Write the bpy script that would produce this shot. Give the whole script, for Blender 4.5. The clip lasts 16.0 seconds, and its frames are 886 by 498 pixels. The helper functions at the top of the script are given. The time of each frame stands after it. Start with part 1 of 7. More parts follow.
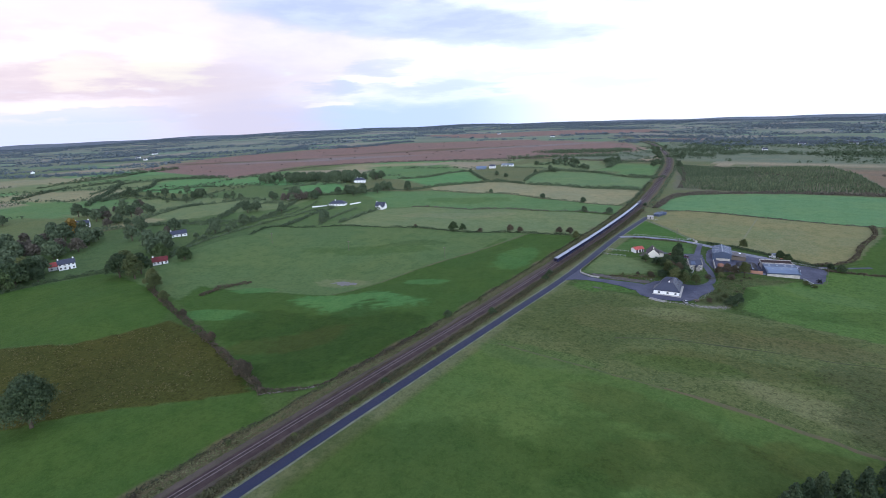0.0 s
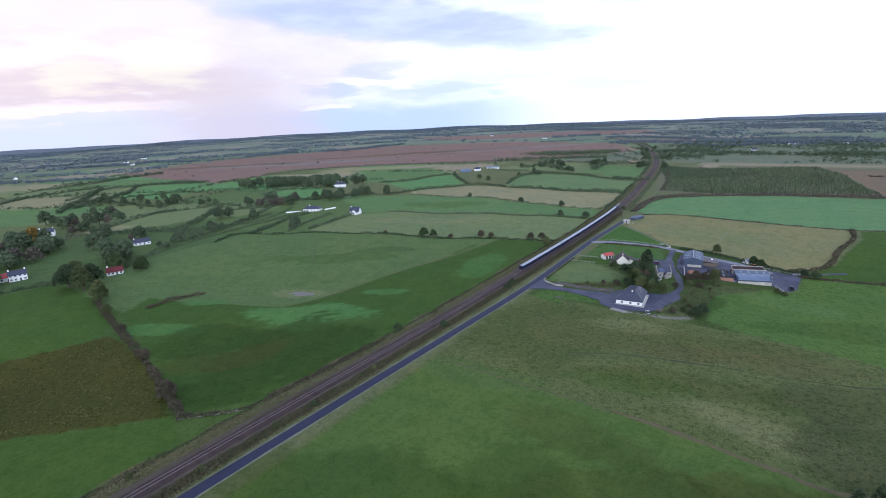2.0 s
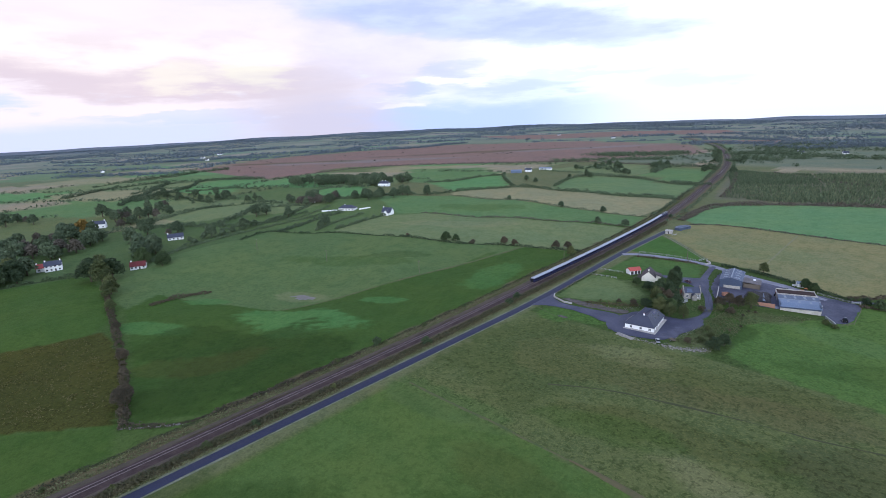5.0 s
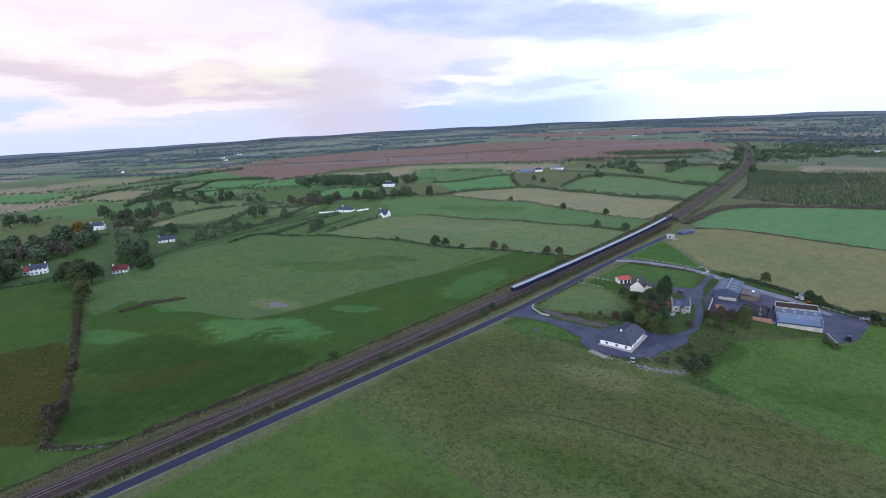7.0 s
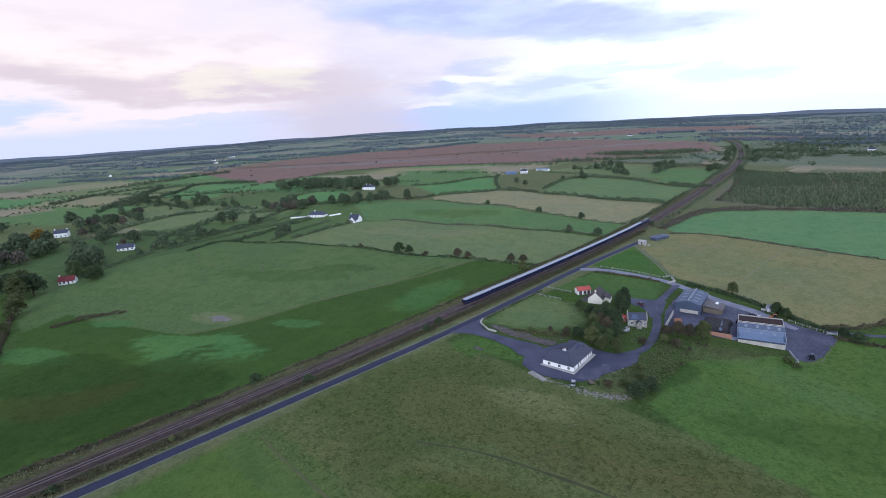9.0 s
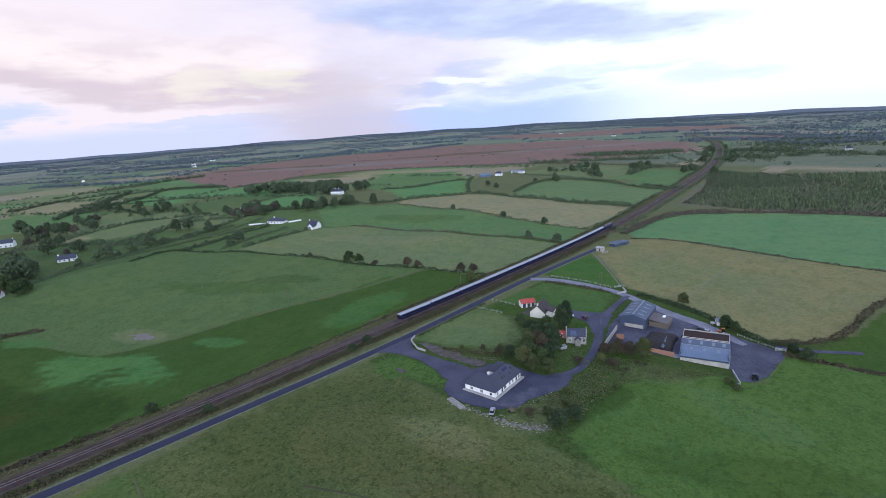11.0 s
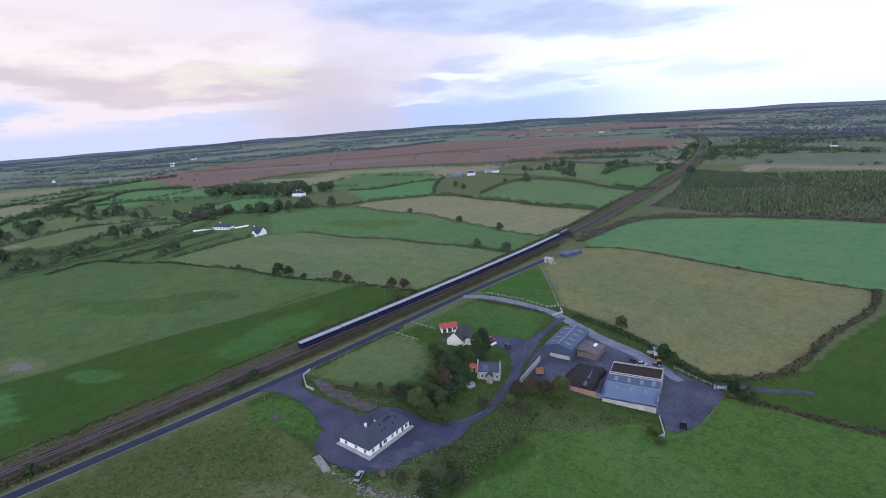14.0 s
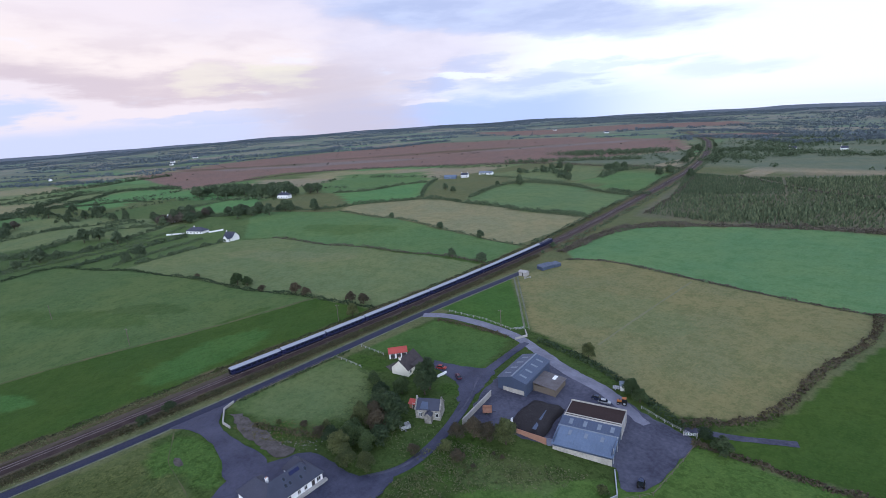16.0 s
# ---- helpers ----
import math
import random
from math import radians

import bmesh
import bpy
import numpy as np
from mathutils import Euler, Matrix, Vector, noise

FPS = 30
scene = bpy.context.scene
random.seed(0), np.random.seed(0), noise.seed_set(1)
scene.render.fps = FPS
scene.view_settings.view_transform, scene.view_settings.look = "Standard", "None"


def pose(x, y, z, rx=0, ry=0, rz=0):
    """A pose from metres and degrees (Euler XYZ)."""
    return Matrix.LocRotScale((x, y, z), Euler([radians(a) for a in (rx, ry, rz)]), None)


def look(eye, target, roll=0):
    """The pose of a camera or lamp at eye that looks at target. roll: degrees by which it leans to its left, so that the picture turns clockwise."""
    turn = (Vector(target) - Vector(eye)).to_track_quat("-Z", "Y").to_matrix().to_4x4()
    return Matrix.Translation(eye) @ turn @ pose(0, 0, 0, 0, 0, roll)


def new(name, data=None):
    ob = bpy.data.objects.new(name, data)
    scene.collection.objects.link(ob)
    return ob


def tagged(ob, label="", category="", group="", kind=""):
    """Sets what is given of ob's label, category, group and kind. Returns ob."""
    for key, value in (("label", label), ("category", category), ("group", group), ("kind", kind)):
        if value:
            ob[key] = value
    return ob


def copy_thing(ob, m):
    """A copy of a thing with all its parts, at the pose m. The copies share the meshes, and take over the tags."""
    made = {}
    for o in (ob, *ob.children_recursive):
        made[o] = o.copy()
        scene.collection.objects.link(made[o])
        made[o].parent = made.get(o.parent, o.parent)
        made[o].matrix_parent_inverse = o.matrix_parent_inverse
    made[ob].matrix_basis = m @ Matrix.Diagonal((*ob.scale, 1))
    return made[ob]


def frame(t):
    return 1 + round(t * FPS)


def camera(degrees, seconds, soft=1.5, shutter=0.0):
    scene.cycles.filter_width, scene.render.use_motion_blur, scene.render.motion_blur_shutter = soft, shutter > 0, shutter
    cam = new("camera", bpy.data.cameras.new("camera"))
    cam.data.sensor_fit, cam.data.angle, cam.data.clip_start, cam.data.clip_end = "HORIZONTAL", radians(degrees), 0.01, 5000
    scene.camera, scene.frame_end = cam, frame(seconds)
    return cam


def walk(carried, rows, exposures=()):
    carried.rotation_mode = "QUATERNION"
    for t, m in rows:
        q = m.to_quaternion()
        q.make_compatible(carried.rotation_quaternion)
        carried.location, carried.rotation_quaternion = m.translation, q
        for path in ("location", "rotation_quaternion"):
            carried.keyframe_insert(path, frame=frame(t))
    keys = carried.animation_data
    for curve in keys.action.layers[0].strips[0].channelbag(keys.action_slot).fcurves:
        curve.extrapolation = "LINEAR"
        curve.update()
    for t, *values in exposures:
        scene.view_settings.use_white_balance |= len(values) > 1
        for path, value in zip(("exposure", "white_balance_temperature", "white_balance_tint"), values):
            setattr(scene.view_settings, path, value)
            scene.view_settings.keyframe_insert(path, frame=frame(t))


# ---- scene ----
cam = camera(80.5, 16.0, soft=0.9)
METRES, EYE, TILT, LEAN, TURN = 268.0, 105.5, 0.0, 0.45, 35.8
ROWS = [
    (0.0, 0.0, 0.0, 0.0, -0.46, -14.86, 1.73),
    (0.5, 0.0216, 0.0128, -0.0003, -0.51, -14.79, 1.82),
    (1.0, 0.0462, 0.0262, -0.0004, -0.57, -14.73, 1.93),
    (1.5, 0.0691, 0.038, -0.0005, -0.64, -14.68, 2.03),
    (2.0, 0.0944, 0.0507, -0.0011, -0.72, -14.66, 2.12),
    (2.5, 0.1184, 0.0628, -0.0014, -0.77, -14.64, 2.16),
    (3.0, 0.1434, 0.0759, -0.0019, -0.2, -14.61, 2.16),
    (3.5, 0.1675, 0.089, -0.0023, 0.73, -14.6, 2.13),
    (4.0, 0.1929, 0.104, -0.0028, 2.62, -14.59, 2.09),
    (4.5, 0.2164, 0.1195, -0.0037, 4.96, -14.56, 2.05),
    (5.0, 0.2421, 0.1376, -0.0043, 7.1, -14.55, 2.06),
    (7.5, 0.3657, 0.2373, -0.0072, 9.83, -14.6, 2.57),
    (8.0, 0.3915, 0.2594, -0.0076, 9.9, -14.58, 2.71),
    (8.5, 0.4156, 0.2798, -0.0079, 9.98, -14.56, 2.86),
    (11.0, 0.5409, 0.3871, -0.0117, 8.93, -14.46, 3.26),
    (11.5, 0.5637, 0.4083, -0.0118, 8.61, -14.54, 3.36),
    (12.0, 0.5876, 0.4318, -0.0119, 8.11, -14.63, 3.45),
    (12.5, 0.6092, 0.4545, -0.0121, 7.91, -14.71, 3.53),
    (13.0, 0.6319, 0.4805, -0.0127, 7.93, -14.77, 3.59),
    (13.5, 0.6522, 0.5054, -0.0131, 8.18, -14.82, 3.58),
    (14.0, 0.6736, 0.5328, -0.0137, 8.52, -14.88, 3.51),
    (14.5, 0.693, 0.5584, -0.014, 8.78, -14.94, 3.49),
    (15.0, 0.7138, 0.5868, -0.0145, 9.07, -14.96, 3.44),
    (15.5, 0.7325, 0.6128, -0.0148, 9.31, -14.98, 3.39),
    (16.0, 0.7527, 0.6414, -0.0153, 9.54, -14.91, 3.29),
]
walk(cam, [(t, pose(0, 0, EYE, TILT, LEAN, TURN) @ pose(METRES * x, METRES * y, METRES * z, 90 + pitch, roll, yaw)) for t, x, y, z, yaw, pitch, roll in ROWS],
     [(0.0, 0.25, 5250, 9), (8.0, 0.13, 5250, 9), (16.0, 0.02, 5250, 9)])

# ---- light: bright broken overcast near dusk, the low sun veiled behind the camera ----
SUN_AZ, SUN_EL = radians(222), radians(20)          # azimuth to the left of +y: low, behind the camera
sun = new("sun", bpy.data.lights.new("sun", "SUN"))
sun.data.energy, sun.data.angle, sun.data.color = 1.7, radians(30), (1.0, 0.95, 0.90)
sun.matrix_world = look((0, 0, 300), (math.sin(SUN_AZ) * 100, -math.cos(SUN_AZ) * 100, 300 - 100 * math.tan(SUN_EL)))


class Nodes:
    """Short-hand for node trees."""

    def __init__(self, tree):
        self.tree = tree
        tree.nodes.clear()

    def add(self, kind, **given):
        n = self.tree.nodes.new(kind)
        if "operation" in given:
            n.operation = given["operation"]
        if "blend_type" in given:
            n.data_type, n.blend_type = given["data_type"], given["blend_type"]
        if "sky_type" in given:
            n.sky_type, n.sun_disc = given["sky_type"], given["sun_disc"]
            n.sun_elevation, n.sun_rotation = given["sun_elevation"], given["sun_rotation"]
        if "attribute_name" in given:
            n.attribute_name = given["attribute_name"]
        if "interpolation_type" in given:
            n.interpolation_type = given["interpolation_type"]
        return n

    def put(self, value, socket):
        if isinstance(value, bpy.types.NodeSocket):
            self.tree.links.new(value, socket)
        else:
            socket.default_value = value

    def math(self, op, a, b=0.0, c=0.0):
        n = self.add("ShaderNodeMath", operation=op)
        for v, s in zip((a, b, c), n.inputs):
            self.put(v, s)
        return n.outputs[0]

    def mix(self, fac, a, b, mode="MIX"):
        n = self.add("ShaderNodeMix", data_type="RGBA", blend_type=mode)
        self.put(fac, n.inputs[0]), self.put(a, n.inputs[6]), self.put(b, n.inputs[7])
        return n.outputs[2]

    def noise(self, where, scale, detail=4.0, rough=0.55):
        n = self.add("ShaderNodeTexNoise")
        self.put(where, n.inputs["Vector"])
        n.inputs["Scale"].default_value, n.inputs["Detail"].default_value, n.inputs["Roughness"].default_value = scale, detail, rough
        return n.outputs["Fac"]

    def span(self, value, a, b, lo=0.0, hi=1.0):
        n = self.add("ShaderNodeMapRange", interpolation_type="SMOOTHSTEP")
        for v, s in zip((value, a, b, lo, hi), n.inputs):
            self.put(v, s)
        return n.outputs[0]

    def scaled(self, where, sx, sy, sz):
        n = self.add("ShaderNodeMapping")
        self.put(where, n.inputs[0])
        n.inputs["Scale"].default_value = (sx, sy, sz)
        return n.outputs[0]


def rgb(r, g, b):
    return (r, g, b, 1.0)


world = bpy.data.worlds.new("sky")
world.use_nodes = True
scene.world = world
W = Nodes(world.node_tree)
way = W.add("ShaderNodeTexCoord").outputs["Generated"]
sky = W.add("ShaderNodeTexSky", sky_type="NISHITA", sun_disc=False, sun_elevation=SUN_EL, sun_rotation=-SUN_AZ)
clear = W.mix(1.0, sky.outputs[0], rgb(0.1, 0.1, 0.1), "MULTIPLY")
xyz = W.add("ShaderNodeSeparateXYZ")
W.put(way, xyz.inputs[0])
height = xyz.outputs[2]
azim = W.math("ARCTAN2", W.math("MULTIPLY", xyz.outputs[0], -1.0), xyz.outputs[1])


def streaks(flatten, scale, detail):
    place = W.add("ShaderNodeCombineXYZ")
    W.put(azim, place.inputs[0]), W.put(W.math("MULTIPLY", height, flatten), place.inputs[1])
    return W.noise(place.outputs[0], scale, detail, 0.55)


big, fine = streaks(2.6, 3.2, 8.0), streaks(4.0, 8.0, 8.0)
wisp = streaks(6.0, 14.0, 7.0)
ragged = W.math("ADD", W.math("MULTIPLY_ADD", fine, 0.06, -0.03), W.math("MULTIPLY_ADD", wisp, 0.022, -0.011))
lift = W.math("ADD", height, ragged)
drift_az = W.math("ADD", azim, W.math("ADD", W.math("MULTIPLY_ADD", big, 0.30, -0.15), W.math("MULTIPLY_ADD", wisp, 0.12, -0.06)))


def cloud_patch(az, up, wide, tall, slope=0.0, soft=0.7):
    """A ragged lens of cloud about one direction of the sky."""
    da = W.math("SUBTRACT", drift_az, az)
    u = W.math("DIVIDE", da, wide)
    v = W.math("DIVIDE", W.math("SUBTRACT", W.math("SUBTRACT", lift, up), W.math("MULTIPLY", da, slope)), tall)
    r = W.math("ADD", W.math("MULTIPLY", u, u), W.math("MULTIPLY", v, v))
    return W.span(r, 1.0 + soft * 0.5, 1.0 - soft)


def laid(fac, strength, over):
    return W.mix(W.math("MULTIPLY", fac, strength), cloud, over)


cloud = W.mix(W.span(azim, 0.45, 1.05), rgb(1.14, 1.08, 1.04), rgb(1.04, 0.815, 0.72))
# lavender mass high in the middle, blue-grey cloud running out of it
cloud = laid(W.math("MULTIPLY", W.math("MULTIPLY", W.span(drift_az, 0.55, 0.78), W.span(drift_az, 1.30, 0.95)), W.span(lift, 0.03, 0.08)), 0.85, W.mix(W.span(big, 0.35, 0.62), rgb(0.78, 0.65, 0.66), rgb(0.97, 0.80, 0.77)))
cloud = laid(cloud_patch(0.66, 0.155, 0.36, 0.040, 0.106), 0.95, W.mix(W.span(fine, 0.35, 0.65), rgb(0.56, 0.56, 0.69), rgb(0.70, 0.68, 0.78)))
cloud = laid(cloud_patch(0.35, 0.185, 0.30, 0.022, 0.05), 0.45, rgb(0.66, 0.67, 0.82))
# the warm-lit bank with a ragged dark foot, peach above
foot = W.math("SUBTRACT", lift, W.math("MULTIPLY_ADD", W.math("MAXIMUM", W.math("SUBTRACT", azim, 1.30), 0.0), 0.22, 0.040))
side = W.span(drift_az, 0.92, 1.10)
cloud = laid(W.math("MULTIPLY", W.math("MULTIPLY", W.span(foot, 0.0, 0.03), W.span(foot, 0.15, 0.05)), side), 0.85, W.mix(W.span(fine, 0.36, 0.60), rgb(0.94, 0.71, 0.60), rgb(1.14, 0.88, 0.70)))
cloud = laid(W.math("MULTIPLY", W.math("MULTIPLY", W.span(foot, -0.006, 0.010), W.span(foot, 0.060, 0.015)), side), 0.85, rgb(0.79, 0.58, 0.53))
cloud = laid(cloud_patch(1.09, 0.080, 0.055, 0.022, 0.0, 0.95), 0.8, rgb(1.08, 0.90, 0.60))
cloud = laid(cloud_patch(1.20, 0.075, 0.060, 0.022, 0.0, 0.95), 0.6, rgb(1.08, 0.88, 0.62))
# lilac and blue air under the clouds
low = W.math("MULTIPLY", W.span(lift, 0.052, 0.0), W.math("MULTIPLY", W.span(azim, 0.30, 0.62), W.span(azim, 1.12, 1.0)))
cloud = laid(low, 0.95, rgb(0.58, 0.63, 0.85))
cloud = laid(W.math("MULTIPLY", W.span(W.math("MULTIPLY_ADD", ragged, 0.35, height), 0.022, -0.004), W.span(azim, 0.95, 1.15)), 0.9, rgb(0.72, 0.69, 0.80))
cloud = laid(cloud_patch(1.50, 0.040, 0.13, 0.022), 0.8, rgb(0.64, 0.66, 0.80))
cloud = laid(cloud_patch(1.18, 0.012, 0.16, 0.010), 0.6, rgb(0.68, 0.67, 0.80))
for az, up, wide, tall, strength in ((0.80, 0.046, 0.07, 0.014, 0.75), (0.62, 0.042, 0.12, 0.014, 0.65), (0.50, 0.058, 0.16, 0.007, 0.35), (0.29, 0.037, 0.11, 0.015, 0.35), (0.72, 0.076, 0.06, 0.014, 0.45)):
    cloud = laid(cloud_patch(az, up, wide, tall, 0.0, 1.0), strength, rgb(0.54, 0.57, 0.75))
cloud = laid(cloud_patch(0.82, 0.020, 0.06, 0.009), 0.85, rgb(1.04, 0.90, 0.88))
cloud = laid(cloud_patch(0.72, 0.058, 0.07, 0.006), 0.8, rgb(1.08, 1.00, 0.98))
# rain falling from the end of the bank
rain = W.math("MULTIPLY", W.math("MULTIPLY", W.span(drift_az, 0.74, 0.96), W.span(drift_az, 1.22, 1.0)), W.span(lift, 0.125, 0.05))
cloud = laid(rain, 0.8, rgb(0.74, 0.58, 0.55))
# pale pink haze low on the bright side
cloud = laid(W.math("MULTIPLY", W.span(height, 0.012, -0.02), W.span(azim, 0.5, 0.3)), 0.5, rgb(0.86, 0.82, 0.92))
# overhead the cloud is thinner and bluer
cloud = W.mix(W.span(height, 0.24, 0.75, 0.0, 0.8), cloud, rgb(0.60, 0.66, 0.90))
gap = W.span(fine, 0.60, 0.75, 0.02, 0.12)
air = W.mix(gap, cloud, W.mix(1.0, clear, rgb(0.6, 0.74, 0.98), "ADD"))
ground_side = W.span(height, -0.12, -0.02)
air = W.mix(ground_side, rgb(0.08, 0.09, 0.08), air)
back = W.add("ShaderNodeBackground")
W.put(air, back.inputs[0])
back.inputs[1].default_value = 1.0
W.put(back.outputs[0], W.add("ShaderNodeOutputWorld").inputs[0])

# ---- materials ----


def material(name, base, rough=0.8, spread=0.25, scales=(0.3, 3.0), bump=0.3, metal=0.0, second=None, grain=20.0, island=0.0, per_object=0.0):
    """A plain surface that varies at two scales towards a second colour, with a fine relief."""
    m = bpy.data.materials.new(name)
    m.use_nodes = True
    n = Nodes(m.node_tree)
    where = n.add("ShaderNodeNewGeometry").outputs["Position"]
    a, b = n.noise(where, scales[0], 5.0), n.noise(where, scales[1], 4.0)
    both = n.math("ADD", n.math("MULTIPLY", a, 0.55), n.math("MULTIPLY", b, 0.45))
    second = second or tuple(c * 0.55 for c in base)
    col = n.mix(n.span(both, 0.5 - spread, 0.5 + spread), rgb(*second), rgb(*base))
    if island:
        r = n.add("ShaderNodeNewGeometry").outputs["Random Per Island"]
        k = n.math("ADD", n.math("MULTIPLY", r, island), 1.0 - island * 0.5)
        col = n.mix(1.0, col, k, "MULTIPLY")
    if per_object:
        r = n.add("ShaderNodeObjectInfo").outputs["Random"]
        col = n.mix(1.0, col, n.math("ADD", n.math("MULTIPLY", r, per_object), 1.0 - per_object * 0.5), "MULTIPLY")
    bs = n.add("ShaderNodeBsdfPrincipled")
    n.put(col, bs.inputs["Base Color"])
    n.put(n.span(b, 0.2, 0.8, max(rough - 0.12, 0.04), min(rough + 0.12, 1.0)), bs.inputs["Roughness"])
    bs.inputs["Metallic"].default_value = metal
    bs.inputs["Specular IOR Level"].default_value = 0.4 if rough < 0.65 else 0.22 if rough < 0.75 else 0.12
    if bump:
        bp = n.add("ShaderNodeBump")
        bp.inputs["Strength"].default_value, bp.inputs["Distance"].default_value = bump, 0.15
        n.put(n.noise(where, grain, 3.0), bp.inputs["Height"])
        n.put(bp.outputs[0], bs.inputs["Normal"])
    n.put(bs.outputs[0], n.add("ShaderNodeOutputMaterial").inputs[0])
    return m


def foliage(name, base, second, spread=0.5):
    m = bpy.data.materials.new(name)
    m.use_nodes = True
    n = Nodes(m.node_tree)
    g = n.add("ShaderNodeNewGeometry")
    info = n.add("ShaderNodeObjectInfo").outputs["Random"]
    patch = n.noise(g.outputs["Position"], 0.35, 3.0)
    t = n.math("ADD", n.math("MULTIPLY", g.outputs["Random Per Island"], 0.45), n.math("ADD", n.math("MULTIPLY", info, 0.35), n.math("MULTIPLY", n.math("SUBTRACT", patch, 0.5), 0.9)))
    col = n.mix(n.span(t, 0.1, 0.8), rgb(*base), rgb(*second))
    bs = n.add("ShaderNodeBsdfPrincipled")
    n.put(col, bs.inputs["Base Color"])
    bs.inputs["Roughness"].default_value = 0.75
    bs.inputs["Specular IOR Level"].default_value = 0.25
    tr = n.add("ShaderNodeBsdfTranslucent")
    n.put(col, tr.inputs[0])
    mx = n.add("ShaderNodeMixShader")
    mx.inputs[0].default_value = 0.2
    n.put(bs.outputs[0], mx.inputs[1]), n.put(tr.outputs[0], mx.inputs[2])
    n.put(mx.outputs[0], n.add("ShaderNodeOutputMaterial").inputs[0])
    return m


def grass_material():
    """Pasture: the sward colour, blued by painted haze far off, with drifts, tussocks, grazing lines and blades."""
    m = bpy.data.materials.new("pasture")
    m.use_nodes = True
    n = Nodes(m.node_tree)
    where = n.add("ShaderNodeNewGeometry").outputs["Position"]
    paint = n.add("ShaderNodeAttribute", attribute_name="sward")
    at = paint.outputs["Color"]
    coarse = paint.outputs["Alpha"]
    drift = n.noise(where, 0.018, 6.0, 0.65)
    mottle = n.noise(where, 0.10, 7.0, 0.68)
    clump = n.noise(where, 0.42, 5.0, 0.72)
    tuft = n.noise(where, 1.1, 4.0, 0.7)
    streak = n.noise(n.scaled(where, 0.30, 0.07, 1.0), 1.4, 5.0, 0.62)
    col = n.mix(n.span(drift, 0.36, 0.64, 0.0, 0.75), at, n.mix(1.0, at, rgb(1.30, 1.10, 0.98), "MULTIPLY"))
    col = n.mix(n.span(mottle, 0.36, 0.56, 0.5, 0.0), col, n.mix(1.0, at, rgb(0.64, 0.74, 0.60), "MULTIPLY"))
    col = n.mix(n.math("MULTIPLY", n.span(clump, 0.53, 0.40), n.math("MULTIPLY_ADD", coarse, 0.7, 0.18)), col, n.mix(1.0, at, rgb(0.58, 0.60, 0.48), "MULTIPLY"))
    col = n.mix(n.span(streak, 0.52, 0.70, 0.0, 0.35), col, n.mix(1.0, at, rgb(1.36, 1.24, 1.14), "MULTIPLY"))
    col = n.mix(n.math("MULTIPLY", n.span(tuft, 0.46, 0.64), n.math("MULTIPLY_ADD", coarse, 0.65, 0.2)), col, n.mix(1.0, at, rgb(1.50, 1.34, 1.22), "MULTIPLY"))
    bs = n.add("ShaderNodeBsdfPrincipled")
    n.put(col, bs.inputs["Base Color"])
    bs.inputs["Roughness"].default_value = 0.9
    bs.inputs["Specular IOR Level"].default_value = 0.06
    bp = n.add("ShaderNodeBump")
    bp.inputs["Strength"].default_value, bp.inputs["Distance"].default_value = 0.7, 0.6
    n.put(n.math("MULTIPLY", n.math("ADD", tuft, n.math("MULTIPLY", clump, 1.6)), n.math("MULTIPLY_ADD", coarse, 0.8, 0.3)), bp.inputs["Height"])
    n.put(bp.outputs[0], bs.inputs["Normal"])
    n.put(bs.outputs[0], n.add("ShaderNodeOutputMaterial").inputs[0])
    return m


M_GRASS = grass_material()
M_LEAF = foliage("leaf_green", (0.040, 0.064, 0.024), (0.092, 0.128, 0.046))
M_LEAF_OLIVE = foliage("leaf_olive", (0.060, 0.078, 0.028), (0.125, 0.138, 0.050))
M_LEAF_RUST = foliage("leaf_rust", (0.056, 0.050, 0.032), (0.110, 0.088, 0.054))
M_LEAF_AMBER = foliage("leaf_amber", (0.13, 0.085, 0.020), (0.22, 0.15, 0.035))
M_LEAF_DARK = foliage("leaf_dark", (0.032, 0.052, 0.024), (0.074, 0.102, 0.044))
M_FIR = foliage("fir_needle", (0.080, 0.112, 0.062), (0.215, 0.250, 0.135))
# horizon foliage: air haze is painted in as a blue-grey base colour
M_FAR = foliage("hazed_far_wood", (0.100, 0.126, 0.146), (0.138, 0.166, 0.182))
# paler, cooler leaf copies for mid-distance plants: haze put into their colour
M_MID_LEAF = foliage("hazed_tree_leaf", (0.060, 0.086, 0.046), (0.125, 0.160, 0.085))
M_MID_RUST = foliage("hazed_thorn_leaf", (0.080, 0.072, 0.056), (0.140, 0.122, 0.090))
M_BRACKEN = foliage("bracken", (0.058, 0.056, 0.028), (0.112, 0.100, 0.050))
M_SCRUB = foliage("bank_scrub", (0.040, 0.046, 0.022), (0.088, 0.088, 0.042))
M_RUSH = foliage("rush", (0.085, 0.080, 0.024), (0.135, 0.124, 0.042))
M_WEED = foliage("weed", (0.080, 0.100, 0.036), (0.165, 0.165, 0.080))
M_BARK = material("bark", (0.10, 0.08, 0.06), 0.9, scales=(1.0, 8.0))
M_ROAD = material("asphalt", (0.024, 0.028, 0.056), 0.7, 0.3, (0.15, 1.5), 0.15, second=(0.019, 0.021, 0.042))
M_LANE = material("worn_tarmac", (0.076, 0.078, 0.118), 0.65, 0.24, (0.10, 0.9), 0.3, second=(0.022, 0.023, 0.044))
M_SPOIL = material("bare_spoil", (0.125, 0.112, 0.105), 0.9, 0.2, (0.35, 2.0), 0.6, second=(0.055, 0.048, 0.042))
M_GRAVEL = material("gravel_yard", (0.112, 0.113, 0.150), 0.75, 0.24, (0.09, 0.8), 0.5, second=(0.034, 0.034, 0.054))
